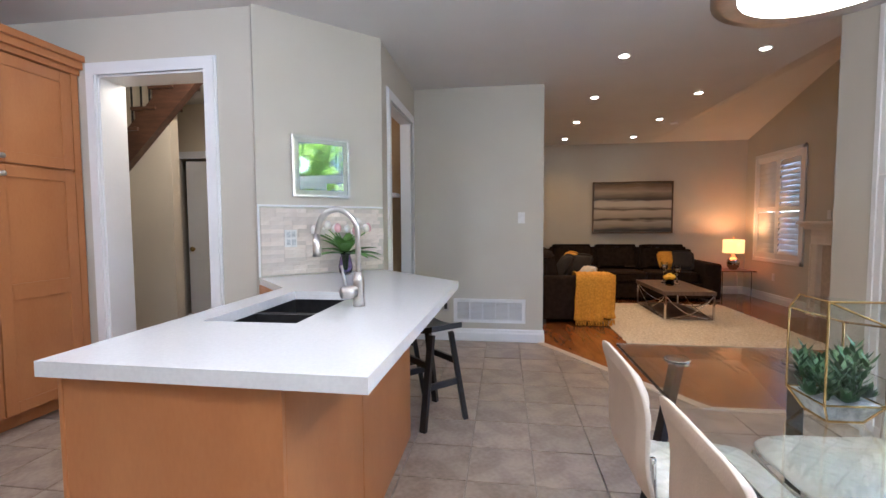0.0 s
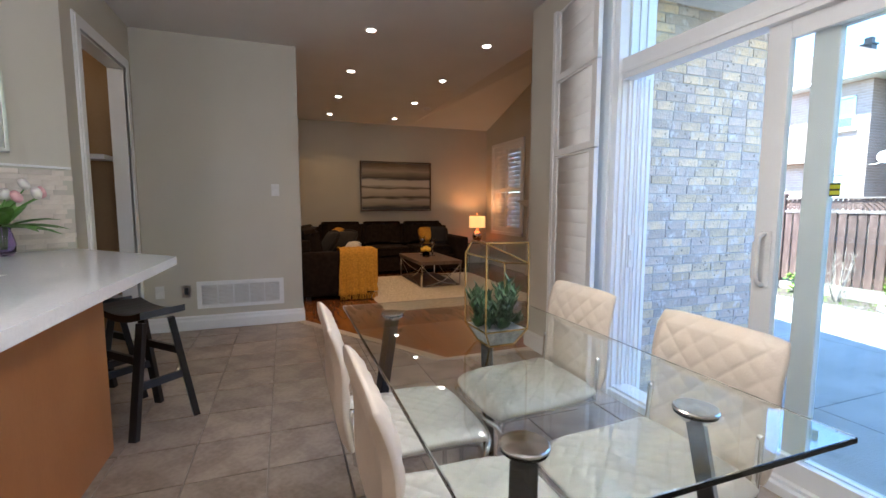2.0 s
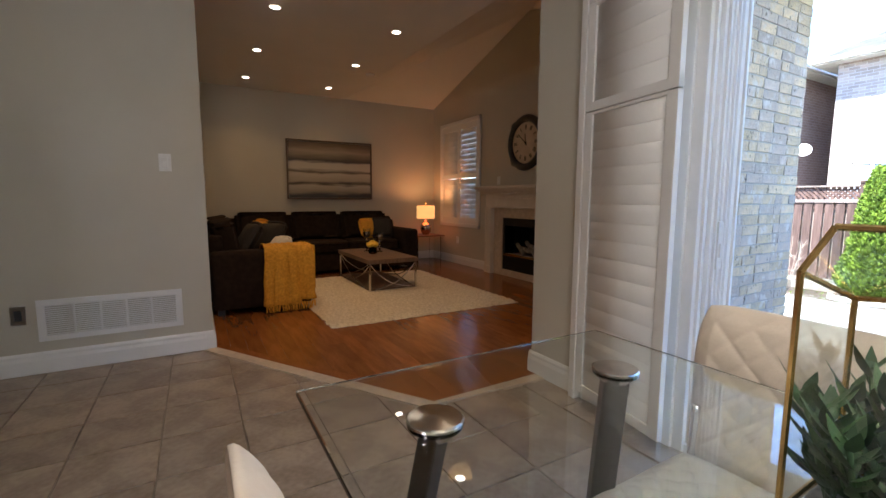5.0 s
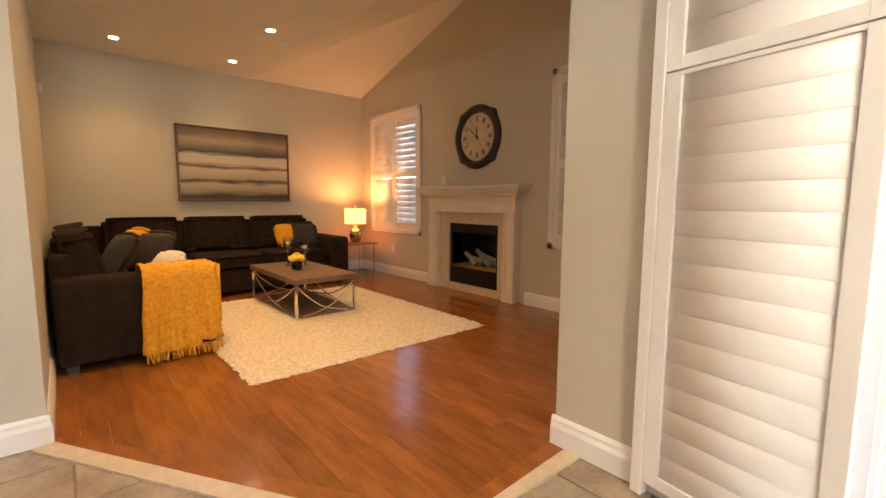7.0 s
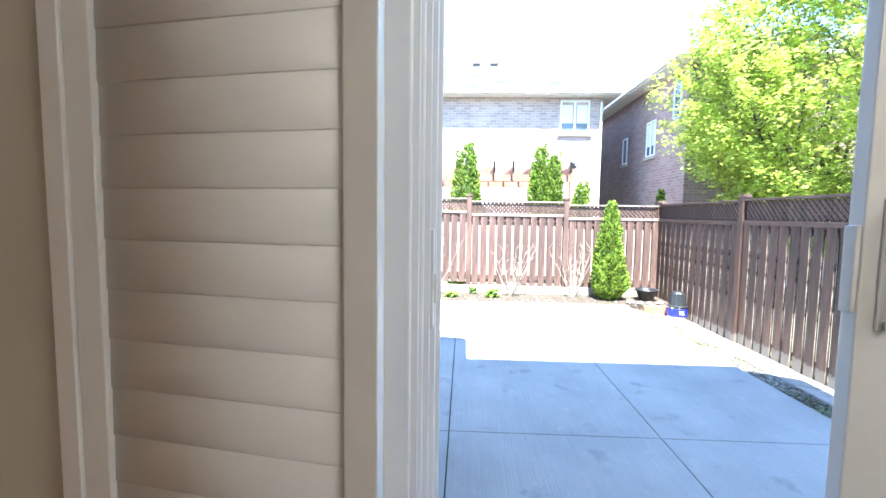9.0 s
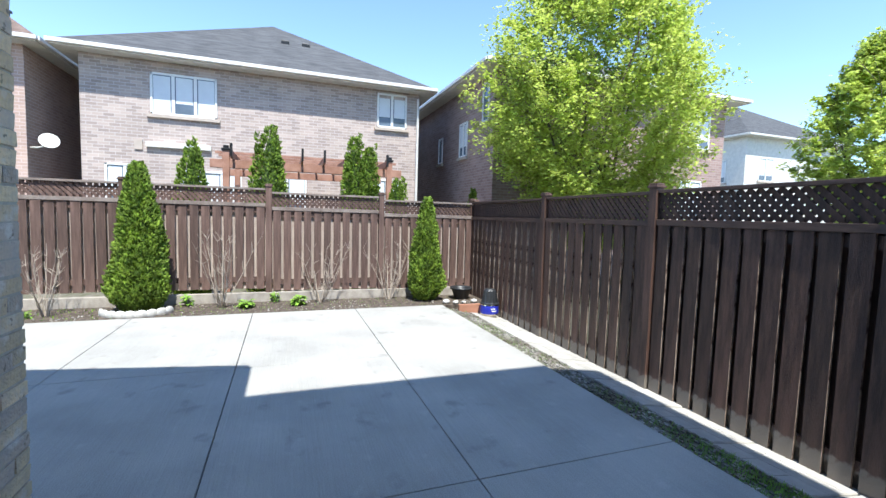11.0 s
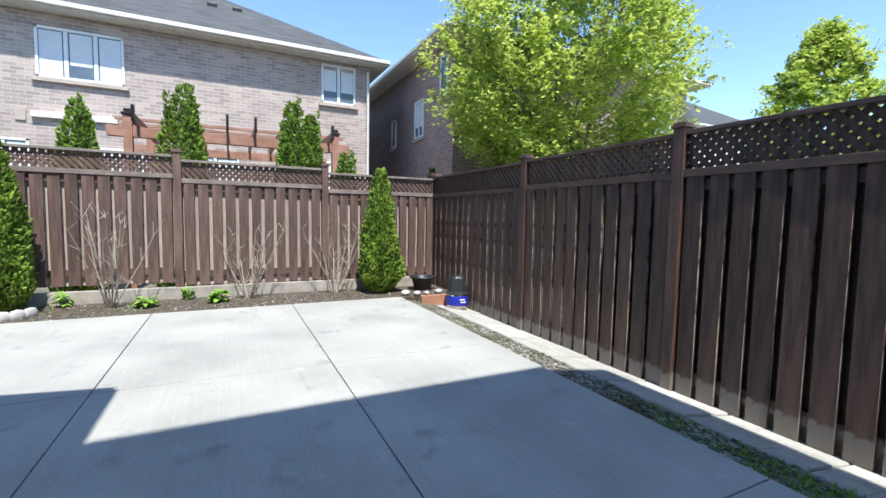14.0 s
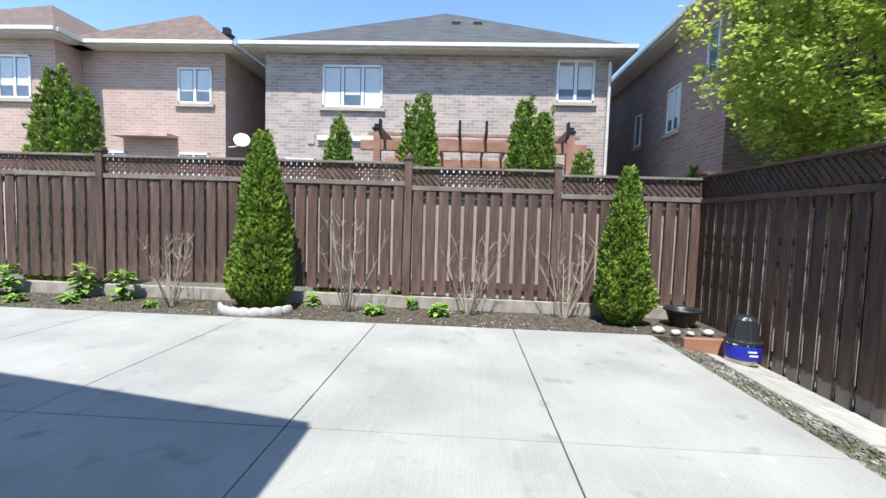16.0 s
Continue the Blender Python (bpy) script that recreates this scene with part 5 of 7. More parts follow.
for k in range(4):
    j = (k + 1) % 4
    edges += [(r0[k], r0[j]), (r0[k], r1[k]), (r1[k], r1[j])] + ([(r1[k], r2[k])] if k else [])
for a, b in edges:
    part("brass_edge", rod(a, b, 0.0030, seg=6), M_GOLD, tr)


def face(vs, material, name, label=""):
    bm = bmesh.new()
    bm.faces.new([bm.verts.new(v) for v in vs])
    bmesh.ops.solidify(bm, geom=bm.faces[:], thickness=0.002)
    ob = part(name, bm, material, tr, label)
    ob.visible_shadow = False
    return ob


up = [t0, r2[1], r2[2], r2[3]]
for k in range(4):
    j = (k + 1) % 4
    face((r1[k], r1[j], up[j], up[k]), M_TERR, "pane")
    face((r0[k], r0[j], r1[j], r1[k]), M_TERR, "pane")
face((t0, r2[3], t3), M_TERR, "pane"), face((t1, r2[2], t3), M_TERR, "pane"), face((t0, r2[1], t1), M_TERR, "pane"), face((r2[1], r2[2], t1), M_TERR, "pane"), face((r2[2], r2[3], t3), M_TERR, "pane")
gr = bmesh.new()
bmesh.ops.convex_hull(gr, input=[gr.verts.new(v * 0.94 + Vector((0, 0, 0.003))) for v in r0 + r1])
part("gravel", gr, M_PEBBLE, tr, "white pebble gravel")
random.seed(5)
for cx, cy, lean, hgt in ((0.035, 0.005, 0.5, 0.13), (0.05, 0.035, 2.0, 0.10), (0.02, -0.04, 5.2, 0.115), (-0.05, 0.02, 3.0, 0.09), (-0.02, 0.05, 1.6, 0.085), (-0.04, -0.04, 4.0, 0.075)):
    bm = bmesh.new()
    for st in range(4):
        la = lean + st * 1.7
        tip = Vector((cx + 0.028 * math.cos(la), cy + 0.028 * math.sin(la), 0.06 + hgt * random.uniform(0.7, 1.1)))
        foot = Vector((cx, cy, 0.055))
        bm_rod(bm, foot, tip, 0.003, 0.002, 5)
        for i in range(15):
            f = 0.15 + 0.85 * i / 14
            a = i * 2.4 + st
            d = Vector((math.cos(a), math.sin(a), 0.35 + 0.7 * f))
            blade(bm, foot.lerp(tip, f), d, random.uniform(0.022, 0.036), 0.012, -0.3)
    tagged(part("succulent", bm, M_SUCC, tr, "", True), kind="stuff")
for cx, cy in ((0.0, 0.0), (0.06, -0.02), (-0.065, -0.015), (-0.01, -0.06), (0.01, 0.065), (0.06, 0.06)):
    bm = bmesh.new()
    for i in range(22):
        a, el = i * 2.4, 1.3 - i * 0.05
        blade(bm, (cx, cy, 0.058), (math.cos(a) * math.cos(el), math.sin(a) * math.cos(el), math.sin(el)), random.uniform(0.025, 0.042), 0.018, -0.2)
    tagged(part("rosette", bm, M_SUCC, tr, "", True), kind="stuff")

# ---- hall and closet ----
stw = thing("staircase", "dark walnut staircase with white risers and black iron balusters", "staircase")
slope = 0.99
def sz(x):
    return 1.71 + (x + 3.77) * slope
bm = bmesh.new()
prof = [(-4.55, sz(-4.55)), (-2.2, sz(-2.2)), (-2.2, sz(-2.2) + 0.33), (-4.55, sz(-4.55) + 0.33)]
for y in (3.52, 3.598):
    [bm.verts.new((x, y, z)) for x, z in prof]
v = bm.verts[:]
bm.faces.new(v[:4]), bm.faces.new(v[4:][::-1])
for i in range(4):
    bm.faces.new((v[i], v[(i + 1) % 4], v[4 + (i + 1) % 4], v[4 + i]))
part("stringer", bm, M_STAIR, stw)
tm_ = mesh_of(box(-0.02, 0.24, -0.03, 0.12, 0, 0.03, 0.006), M_STAIR)
rm_ = mesh_of(box(0.0, 0.22, 0.0, 0.11, -0.19, 0.0), M_STAIR)
for k in range(9):
    x = -4.5 + k * 0.19
    z = sz(x) + 0.42
    piece("tread", tm_, stw, pose(x, 3.53, z))
    piece("riser", rm_, stw, pose(x, 3.535, z))
    for s in (0.05, 0.14):
        part("baluster", rod((x + s, 3.56, z + 0.03), (x + s, 3.56, z + 0.9), 0.009, seg=6), M_DARK, stw, "black iron baluster")
hd = thing("hall_door", "white panelled door with brass knob, standing ajar", "door", pose(-3.93, 4.58, 0, 0, 0, 10))
part("leaf", boxes([(0.06, 0.72, 0, 0.035, 0.01, 2.03)] + [(0.14 + i * 0.27, 0.36 + i * 0.27, -0.006, 0.0, z, z + h) for i in (0, 1) for z, h in ((0.18, 0.55), (0.85, 0.62), (1.58, 0.32))], 0.004), M_TRIM, hd)
part("knob", lathe([(0.0, 0.0), (0.012, 0.0), (0.010, 0.03), (0.028, 0.045), (0.028, 0.06), (0.0, 0.07)], seg=16), M_GOLD, hd, "polished brass knob", True, pose(0.13, -0.002, 0.98, 90, 0, 0))
structure("wall_hall_door", boxes([(-4.6, -4.0, 4.60, 4.70, -0.1, 2.76), (-3.30, -2.05, 4.60, 4.70, -0.1, 2.76), (-4.0, -3.30, 4.60, 4.70, 2.06, 2.76)]), M_HALL, "cream painted hall wall with a door", "wall")
casing("trim_hall_door", (-4.0, -3.30), 2.06, lambda u, v, z: (u, 4.60 - v, z), "white casing round the hall door")
cl = thing("closet_shelf", "wooden closet shelf and panel beyond the passage", "shelf")
part("panel", box(-1.90, -1.55, 4.40, 4.455, 0.0, 2.5), M_MAPLE, cl)
part("shelf", box(-1.92, -1.2, 4.2, 4.40, 1.55, 1.59, 0.003), M_TRIM, cl)
part("low_shelf", box(-1.92, -1.2, 4.2, 4.40, 0.35, 0.39, 0.003), M_TRIM, cl)

# ---- family room ----
rug = thing("shag_rug", "thick cream shag rug with a ragged edge", "rug")
bm = bmesh.new()
nx, ny = 90, 105
random.seed(2)
vv = []
for i in range(nx + 1):
    row = []
    for j in range(ny + 1):
        u, v = i / nx, j / ny
        e = min(u, 1 - u, v, 1 - v) * 40
        x, y = 1.20 + 1.99 * u, 4.50 + 2.35 * v
        row.append(bm.verts.new((x + random.uniform(-0.012, 0.012), y + random.uniform(-0.012, 0.012), 0.003 + (0.018 + random.uniform(0, 0.017)) * min(1, e))))
    vv.append(row)
for i in range(nx):
    for j in range(ny):
        bm.faces.new((vv[i][j], vv[i + 1][j], vv[i + 1][j + 1], vv[i][j + 1]))
part("rug_body", bm, M_RUG, rug, "", True)

sofa = thing("sectional_sofa", "dark brown fabric L-shaped sectional sofa", "sofa")
part("base", boxes([(0.36, 1.24, 5.42, 8.06, 0.05, 0.30), (1.24, 3.18, 7.18, 8.06, 0.05, 0.30)], 0.02), M_SOFA, sofa)
part("arm", box(0.35, 1.24, 5.36, 5.58, 0.05, 0.60, 0.04), M_SOFA, sofa, "", True)
part("arm", box(3.06, 3.30, 7.12, 8.06, 0.05, 0.62, 0.04), M_SOFA, sofa, "", True)
for y0, y1 in ((5.60, 6.40), (6.41, 7.18)):
    part("seat_cushion", cushion(0.72, y1 - y0, 0.17, 0.2), M_SOFA, sofa, "", True, pose(0.90, (y0 + y1) / 2, 0.38))
    part("back_cushion", cushion(0.24, y1 - y0, 0.46, 0.08), M_SOFA, sofa, "", True, pose(0.50, (y0 + y1) / 2, 0.65, 0, -10, 0))
for x0, x1 in ((0.75, 1.49), (1.50, 2.26), (2.27, 3.05)):
    part("seat_cushion", cushion(x1 - x0, 0.72, 0.17, 0.08), M_SOFA, sofa, "", True, pose((x0 + x1) / 2, 7.52, 0.38))
    part("back_cushion", cushion(x1 - x0 + 0.02, 0.24, 0.46, 0.03), M_SOFA, sofa, "", True, pose((x0 + x1) / 2, 7.93, 0.655, -8, 0, 0))
part("back_frame", boxes([(0.34, 0.46, 5.5, 8.06, 0.3, 0.74), (0.46, 3.18, 7.97, 8.08, 0.3, 0.80)], 0.03), M_SOFA, sofa)
for x, y in ((0.42, 5.45), (1.18, 5.45), (3.2, 7.25)):
    part("foot", box(x - 0.03, x + 0.03, y - 0.03, y + 0.03, 0.0, 0.06), M_BLACK, sofa)


def pillow(label, material, m, s=0.42):
    p = thing("throw_pillow", label, "pillow", m, "throw pillows on the sofa")
    part("cover", cushion(s, s, 0.15, 0.85, 8), material, p, "", True)


pillow("mustard yellow knitted throw pillow on the sofa", M_YELLOW, pose(0.86, 6.55, 0.66, 60, 0, -75))
pillow("charcoal fabric throw pillow on the sofa", M_CUSH_D, pose(0.98, 6.25, 0.64, 62, 0, -60))
pillow("charcoal fabric throw pillow leaning on the sofa back", M_CUSH_D, pose(0.72, 5.95, 0.66, 58, 0, -80))
pillow("white fabric throw pillow on the sofa", M_WHITE_F, pose(1.00, 5.86, 0.56, 48, 0, -70), 0.32)
pillow("mustard yellow throw pillow by the sofa arm", M_YELLOW, pose(2.70, 7.72, 0.62, 62, 0, 10), 0.34)
pillow("charcoal throw pillow by the sofa arm", M_CUSH_D, pose(2.90, 7.66, 0.62, 60, 0, -18), 0.38)

# throw over the near arm: hangs down the front and over the side, with folds
thr = thing("knit_throw", "mustard yellow knitted throw draped over the sofa arm", "throw")
bm = bmesh.new()
prof = [(5.72, 0.50), (5.66, 0.60), (5.58, 0.632), (5.46, 0.638), (5.37, 0.628), (5.335, 0.58), (5.33, 0.45), (5.325, 0.3), (5.31, 0.15), (5.30, 0.07)]
rows = []
random.seed(8)
for j in range(27):
    x = 0.80 + j / 26 * 0.43
    fold = 0.018 * math.sin(j * 0.9) + 0.010 * math.sin(j * 2.3)
    row = []
    for i, (y, z) in enumerate(prof):
        hang = max(0, i - 5) / 4
        flare = (x - 1.0) * 0.12 * hang
        row.append(bm.verts.new((x + flare + random.uniform(-0.003, 0.003), y - fold * hang - 0.006, z + 0.004 * math.sin(j * 1.7) + (0.03 * hang * hang if j > 18 else 0))))
    rows.append(row)
for j in range(26):
    for i in range(len(prof) - 1):
        bm.faces.new((rows[j][i], rows[j + 1][i], rows[j + 1][i + 1], rows[j][i + 1]))
bmesh.ops.subdivide_edges(bm, edges=bm.edges[:], cuts=2, use_grid_fill=True)
for v in bm.verts:
    v.co += Vector(noise.noise_vector(v.co * 60)) * 0.005
bmesh.ops.solidify(bm, geom=bm.faces[:], thickness=0.012)
part("cloth", bm, M_YELLOW, thr, "", True)
bm = bmesh.new()
for i in range(14):
    y, z = 5.36 + i * 0.022, 0
    x = 1.255 + 0.012 * math.sin(i * 1.3)
    bm_box(bm, x - 0.006, x + 0.01, y - 0.011, y + 0.012, 0.17 + 0.03 * math.sin(i), 0.625)
part("side_fold", bm, M_YELLOW, thr, "", True)
bm = bmesh.new()
for j in range(60):
    x = 0.79 + j / 59 * 0.46 + random.uniform(-0.004, 0.004)
    y = 5.285 - 0.018 * math.sin(j * 0.4)
    bm_rod(bm, (x, y, 0.085), (x + random.uniform(-0.02, 0.02), y - random.uniform(0, 0.02), 0.012), 0.004, 0.003, 5)
part("fringe", bm, M_YELLOW, thr)

# coffee table
cx0, cx1, cy0, cy1, cz = 1.93, 2.53, 5.60, 6.78, 0.40
cf = thing("coffee_table", "weathered wood coffee table on a curved chrome frame", "table")
part("tabletop", box(cx0 - 0.01, cx1 + 0.01, cy0 - 0.01, cy1 + 0.01, cz - 0.05, cz, 0.004), M_CTOP, cf, "weathered brown planks")
part("lower_shelf", box(cx0 + 0.02, cx1 - 0.02, cy0 + 0.02, cy1 - 0.02, 0.045, 0.06), M_CTOP, cf)
for x in (cx0 + 0.012, cx1 - 0.012):
    for y in (cy0 + 0.012, cy1 - 0.012):
        part("leg", box(x - 0.011, x + 0.011, y - 0.011, y + 0.011, 0.02, cz - 0.05, 0.002), M_CHROME, cf, "chrome leg")
    part("foot_rail", box(x - 0.009, x + 0.009, cy0 + 0.02, cy1 - 0.02, 0.025, 0.045, 0.002), M_CHROME, cf)
    for a, b in ((cy0 + 0.02, cy1 - 0.02), (cy1 - 0.02, cy0 + 0.02)):
        part("curved_brace", tube([(x, a, cz - 0.06), (x, a + (b - a) * 0.15, 0.24), (x, a + (b - a) * 0.4, 0.13), (x, a + (b - a) * 0.65, 0.08), (x, a + (b - a) * 0.85, 0.05)], 0.007, 6), M_CHROME, cf, "", True)
for y in (cy0 + 0.012, cy1 - 0.012):
    part("foot_rail", box(cx0 + 0.02, cx1 - 0.02, y - 0.009, y + 0.009, 0.025, 0.045, 0.002), M_CHROME, cf)
    for a, b in ((cx0 + 0.02, cx1 - 0.02), (cx1 - 0.02, cx0 + 0.02)):
        part("curved_brace", tube([(a, y, cz - 0.06), (a + (b - a) * 0.15, y, 0.24), (a + (b - a) * 0.4, y, 0.13), (a + (b - a) * 0.65, y, 0.08), (a + (b - a) * 0.9, y, 0.05)], 0.007, 6), M_CHROME, cf, "", True)
random.seed(3)
fl = thing("rose_bowl", "glass bowl of yellow roses on the coffee table", "vase", pose(2.18, 6.15, cz + 0.001))
part("bowl", lathe([(0.04, 0.0), (0.055, 0.01), (0.052, 0.09), (0.049, 0.09), (0.05, 0.014), (0.0, 0.008)]), M_CLEAR, fl, "", True)
rose = mesh_of(lathe([(0.0, -0.025), (0.026, -0.015), (0.034, 0.005), (0.028, 0.022), (0.02, 0.012), (0.016, 0.026), (0.008, 0.018), (0.0, 0.026)], seg=10), mat("yellow_rose", (0.90, 0.62, 0.05), (0.80, 0.45, 0.03), 30, 0.6), True)
for i in range(13):
    a, r = i * 2.4, 0.018 * math.sqrt(i)
    piece("rose", rose, fl, pose(r * math.cos(a), r * math.sin(a), 0.145 - r * 0.6, random.uniform(-25, 25), random.uniform(-25, 25), 0))
bm = bmesh.new()
for i in range(9):
    bm_rod(bm, (0.02 * math.cos(i), 0.02 * math.sin(i), 0.015), (0.03 * math.cos(i * 2.1), 0.03 * math.sin(i * 2.1), 0.12), 0.003, seg=5)
part("stems", bm, M_STEM, fl)
for gx, gy, hh in ((2.20, 6.42, 0.30), (2.33, 6.30, 0.26)):
    go = thing("candle_goblet", "cut-crystal goblet candle holder on the coffee table", "candle holder", pose(gx, gy, cz + 0.001), "goblets on the coffee table")
    part("stem", lathe([(0.04, 0.0), (0.042, 0.006), (0.012, 0.016), (0.009, hh - 0.13), (0.014, hh - 0.12), (0.0, hh - 0.12)], seg=16), M_CLEAR, go, "", True)
    part("cup", lathe([(0.0, hh - 0.12), (0.03, hh - 0.115), (0.047, hh - 0.08), (0.046, hh), (0.042, hh), (0.042, hh - 0.078), (0.026, hh - 0.108), (0.0, hh - 0.11)], seg=14), M_CLEAR, go)
    part("facets", lathe([(0.047, hh - 0.08), (0.0485, hh - 0.06), (0.047, hh - 0.04)], seg=8), M_MIRROR, go)

# end table and lamp
et = thing("glass_end_table", "glass end table with a dark top beside the sofa", "table")
part("top", box(3.42, 3.98, 7.46, 7.96, 0.455, 0.475, 0.004), M_CTOP, et)
for x in (3.48, 3.92):
    part("glass_side", box(x - 0.006, x + 0.006, 7.50, 7.92, 0.0, 0.455), M_CLEAR, et).visible_shadow = False
lm = thing("table_lamp", "mercury-glass table lamp with an orange drum shade, lit", "lamp", pose(3.72, 7.68, 0.477))
part("base", lathe([(0.05, 0.0), (0.06, 0.008), (0.06, 0.02), (0.085, 0.05), (0.098, 0.11), (0.088, 0.165), (0.05, 0.20), (0.03, 0.215), (0.035, 0.235), (0.028, 0.25), (0.0, 0.25)]), M_MIRROR, lm, "silvered mercury glass", True)
part("rod", rod((0, 0, 0.25), (0, 0, 0.54), 0.005), M_GOLD, lm)
part("shade", lathe([(0.155, 0.28), (0.155, 0.50), (0.151, 0.50), (0.151, 0.28)], seg=36), M_SHADE, lm, "glowing orange linen shade", True)
part("finial", lathe([(0.0, 0.53), (0.01, 0.54), (0.012, 0.55), (0.0, 0.565)], seg=12), M_GOLD, lm, "", True)

# painting: soft horizontal bands
def banded():
    m = bpy.data.materials.new("banded_canvas")
    m.use_nodes = True
    n, l = m.node_tree.nodes, m.node_tree.links
    tc, sep, no, ma, rp = n.new("ShaderNodeTexCoord"), n.new("ShaderNodeSeparateXYZ"), n.new("ShaderNodeTexNoise"), n.new("ShaderNodeMath"), n.new("ShaderNodeValToRGB")
    mp = n.new("ShaderNodeMapping")
    mp.inputs["Scale"].default_value = (1.2, 1, 9)
    l.new(tc.outputs["Object"], mp.inputs[0])
    l.new(mp.outputs[0], no.inputs["Vector"])
    no.inputs["Scale"].default_value, no.inputs["Detail"].default_value = 2.0, 6
    l.new(tc.outputs["Object"], sep.inputs[0])
    ma.operation = "MULTIPLY_ADD"
    ma.inputs[1].default_value = 0.11
    l.new(no.outputs[0], ma.inputs[0])
    l.new(sep.outputs[2], ma.inputs[2])
    mr = n.new("ShaderNodeMapRange")
    mr.inputs["From Min"].default_value, mr.inputs["From Max"].default_value = -0.40, 0.51
    l.new(ma.outputs[0], mr.inputs["Value"])
    l.new(mr.outputs[0], rp.inputs[0])
    bands = [(0.0, 0.10, 0.085, 0.07), (0.06, 0.05, 0.05, 0.055), (0.12, 0.30, 0.26, 0.20), (0.22, 0.46, 0.40, 0.32), (0.27, 0.07, 0.055, 0.045), (0.31, 0.40, 0.34, 0.26), (0.43, 0.52, 0.45, 0.36), (0.47, 0.10, 0.08, 0.06), (0.52, 0.55, 0.50, 0.42), (0.62, 0.50, 0.46, 0.40), (0.66, 0.055, 0.05, 0.055), (0.72, 0.16, 0.13, 0.10), (0.82, 0.34, 0.28, 0.21), (0.91, 0.17, 0.12, 0.08), (1.0, 0.10, 0.07, 0.05)]
    els = rp.color_ramp.elements
    for i, (p, *c) in enumerate(bands):
        e = els[i] if i < 2 else els.new(p)
        e.position, e.color = p, (*c, 1)
    l.new(rp.outputs[0], bsdf(m).inputs["Base Color"])
    bsdf(m).inputs["Roughness"].default_value = 0.45
    return m


pt = thing("painting", "wide abstract canvas of grey, cream and brown bands", "painting", pose(2.21, 8.128, 1.545))
part("canvas", box(-0.665, 0.665, -0.035, -0.005, -0.44, 0.44), banded(), pt)
part("float_frame", boxes([(-0.69, -0.675, -0.045, 0, -0.465, 0.465), (0.675, 0.69, -0.045, 0, -0.465, 0.465), (-0.69, 0.69, -0.045, 0, -0.465, -0.45), (-0.69, 0.69, -0.045, 0, 0.45, 0.465)], 0.002), M_CTOP, pt, "thin dark wood frame")

# fireplace
fp = thing("fireplace", "cream mantel with stone surround and black gas insert", "fireplace")
part("mantel_shelf", boxes([(3.90, 4.12, 4.74, 6.44, 1.235, 1.275), (3.93, 4.12, 4.78, 6.40, 1.20, 1.235), (3.96, 4.12, 4.82, 6.36, 1.165, 1.20)], 0.006), M_STONE_P, fp)
part("frieze", boxes([(4.02, 4.12, 4.88, 6.31, 0.97, 1.165), (4.005, 4.118, 4.877, 6.313, 1.09, 1.10), (4.0, 4.118, 5.035, 6.155, 0.966, 0.985)], 0.004), M_STONE_P, fp)
for y0, y1 in ((4.88, 5.03), (6.16, 6.31)):
    part("pilaster", boxes([(4.02, 4.12, y0, y1, 0.0, 0.97), (4.0, 4.116, y0 - 0.008, y1 + 0.008, 0.002, 0.11), (4.005, 4.118, y0 + 0.003, y0 + 0.028, 0.108, 0.967), (4.005, 4.118, y1 - 0.028, y1 - 0.003, 0.108, 0.967)], 0.004), M_STONE_P, fp)
part("stone_surround", boxes([(4.07, 4.118, 5.031, FB[0], 0.001, 0.969), (4.07, 4.118, FB[1], 6.159, 0.001, 0.969), (4.071, 4.118, FB[0], FB[1], FB[3], 0.969), (4.071, 4.118, FB[0], FB[1], 0.001, FB[2])]), M_THRESH, fp, "polished beige stone surround")
part("firebox", boxes([(4.12, 4.60, FB[0] - 0.02, FB[0], 0.07, 0.85), (4.12, 4.60, FB[1], FB[1] + 0.02, 0.07, 0.85), (4.12, 4.60, FB[0], FB[1], 0.07, 0.10), (4.12, 4.60, FB[0], FB[1], 0.82, 0.85), (4.58, 4.60, FB[0], FB[1], 0.1, 0.82)]), M_DARK, fp)
part("black_panel", boxes([(4.09, 4.11, FB[0], FB[1], 0.09, 0.30), (4.09, 4.11, FB[0], FB[1], 0.72, 0.83), (4.09, 4.11, FB[0], FB[0] + 0.04, 0.30, 0.72), (4.09, 4.11, FB[1] - 0.04, FB[1], 0.30, 0.72)]), M_DARK, fp)
part("brass_bar", boxes([(4.078, 4.09, FB[0] + 0.02, FB[1] - 0.02, 0.295, 0.325)], 0.003), M_GOLD, fp, "brass trim bar")
random.seed(6)
for k in range(5):
    y = 5.36 + k * 0.10
    part("log", rod((4.22 + random.uniform(-0.03, 0.05), y - 0.14, 0.34 + 0.04 * (k % 2)), (4.30, y + 0.14, 0.39 + 0.05 * (k % 3)), 0.035, 0.028, 9), M_LOG, fp, "grey ceramic log", True)
part("ember_bed", box(4.12, 4.55, FB[0], FB[1], 0.26, 0.31), M_LOG, fp)

# clock
ck = thing("wall_clock", "large round clock with a dark scalloped frame and roman dial", "clock", pose(4.118, 5.54, 1.835, 0, -90, 0))
bm = bmesh.new()
seg = 72
prof = [(0.265, 0.0, 0), (0.268, 0.035, 0), (0.30, 0.048, 0), (0.335, 0.04, 1), (0.355, 0.02, 1), (0.352, 0.0, 1)]
rings = []
for r, z, w in prof:
    row = []
    for k in range(seg):
        a = k * math.tau / seg
        lobe = 0.030 * max(0, math.cos(4 * (a - math.pi / 4))) ** 8 * w
        row.append(bm.verts.new(((r + lobe) * math.cos(a) * 1.03, (r + lobe) * math.sin(a) * 1.03, z)))
    rings.append(row)
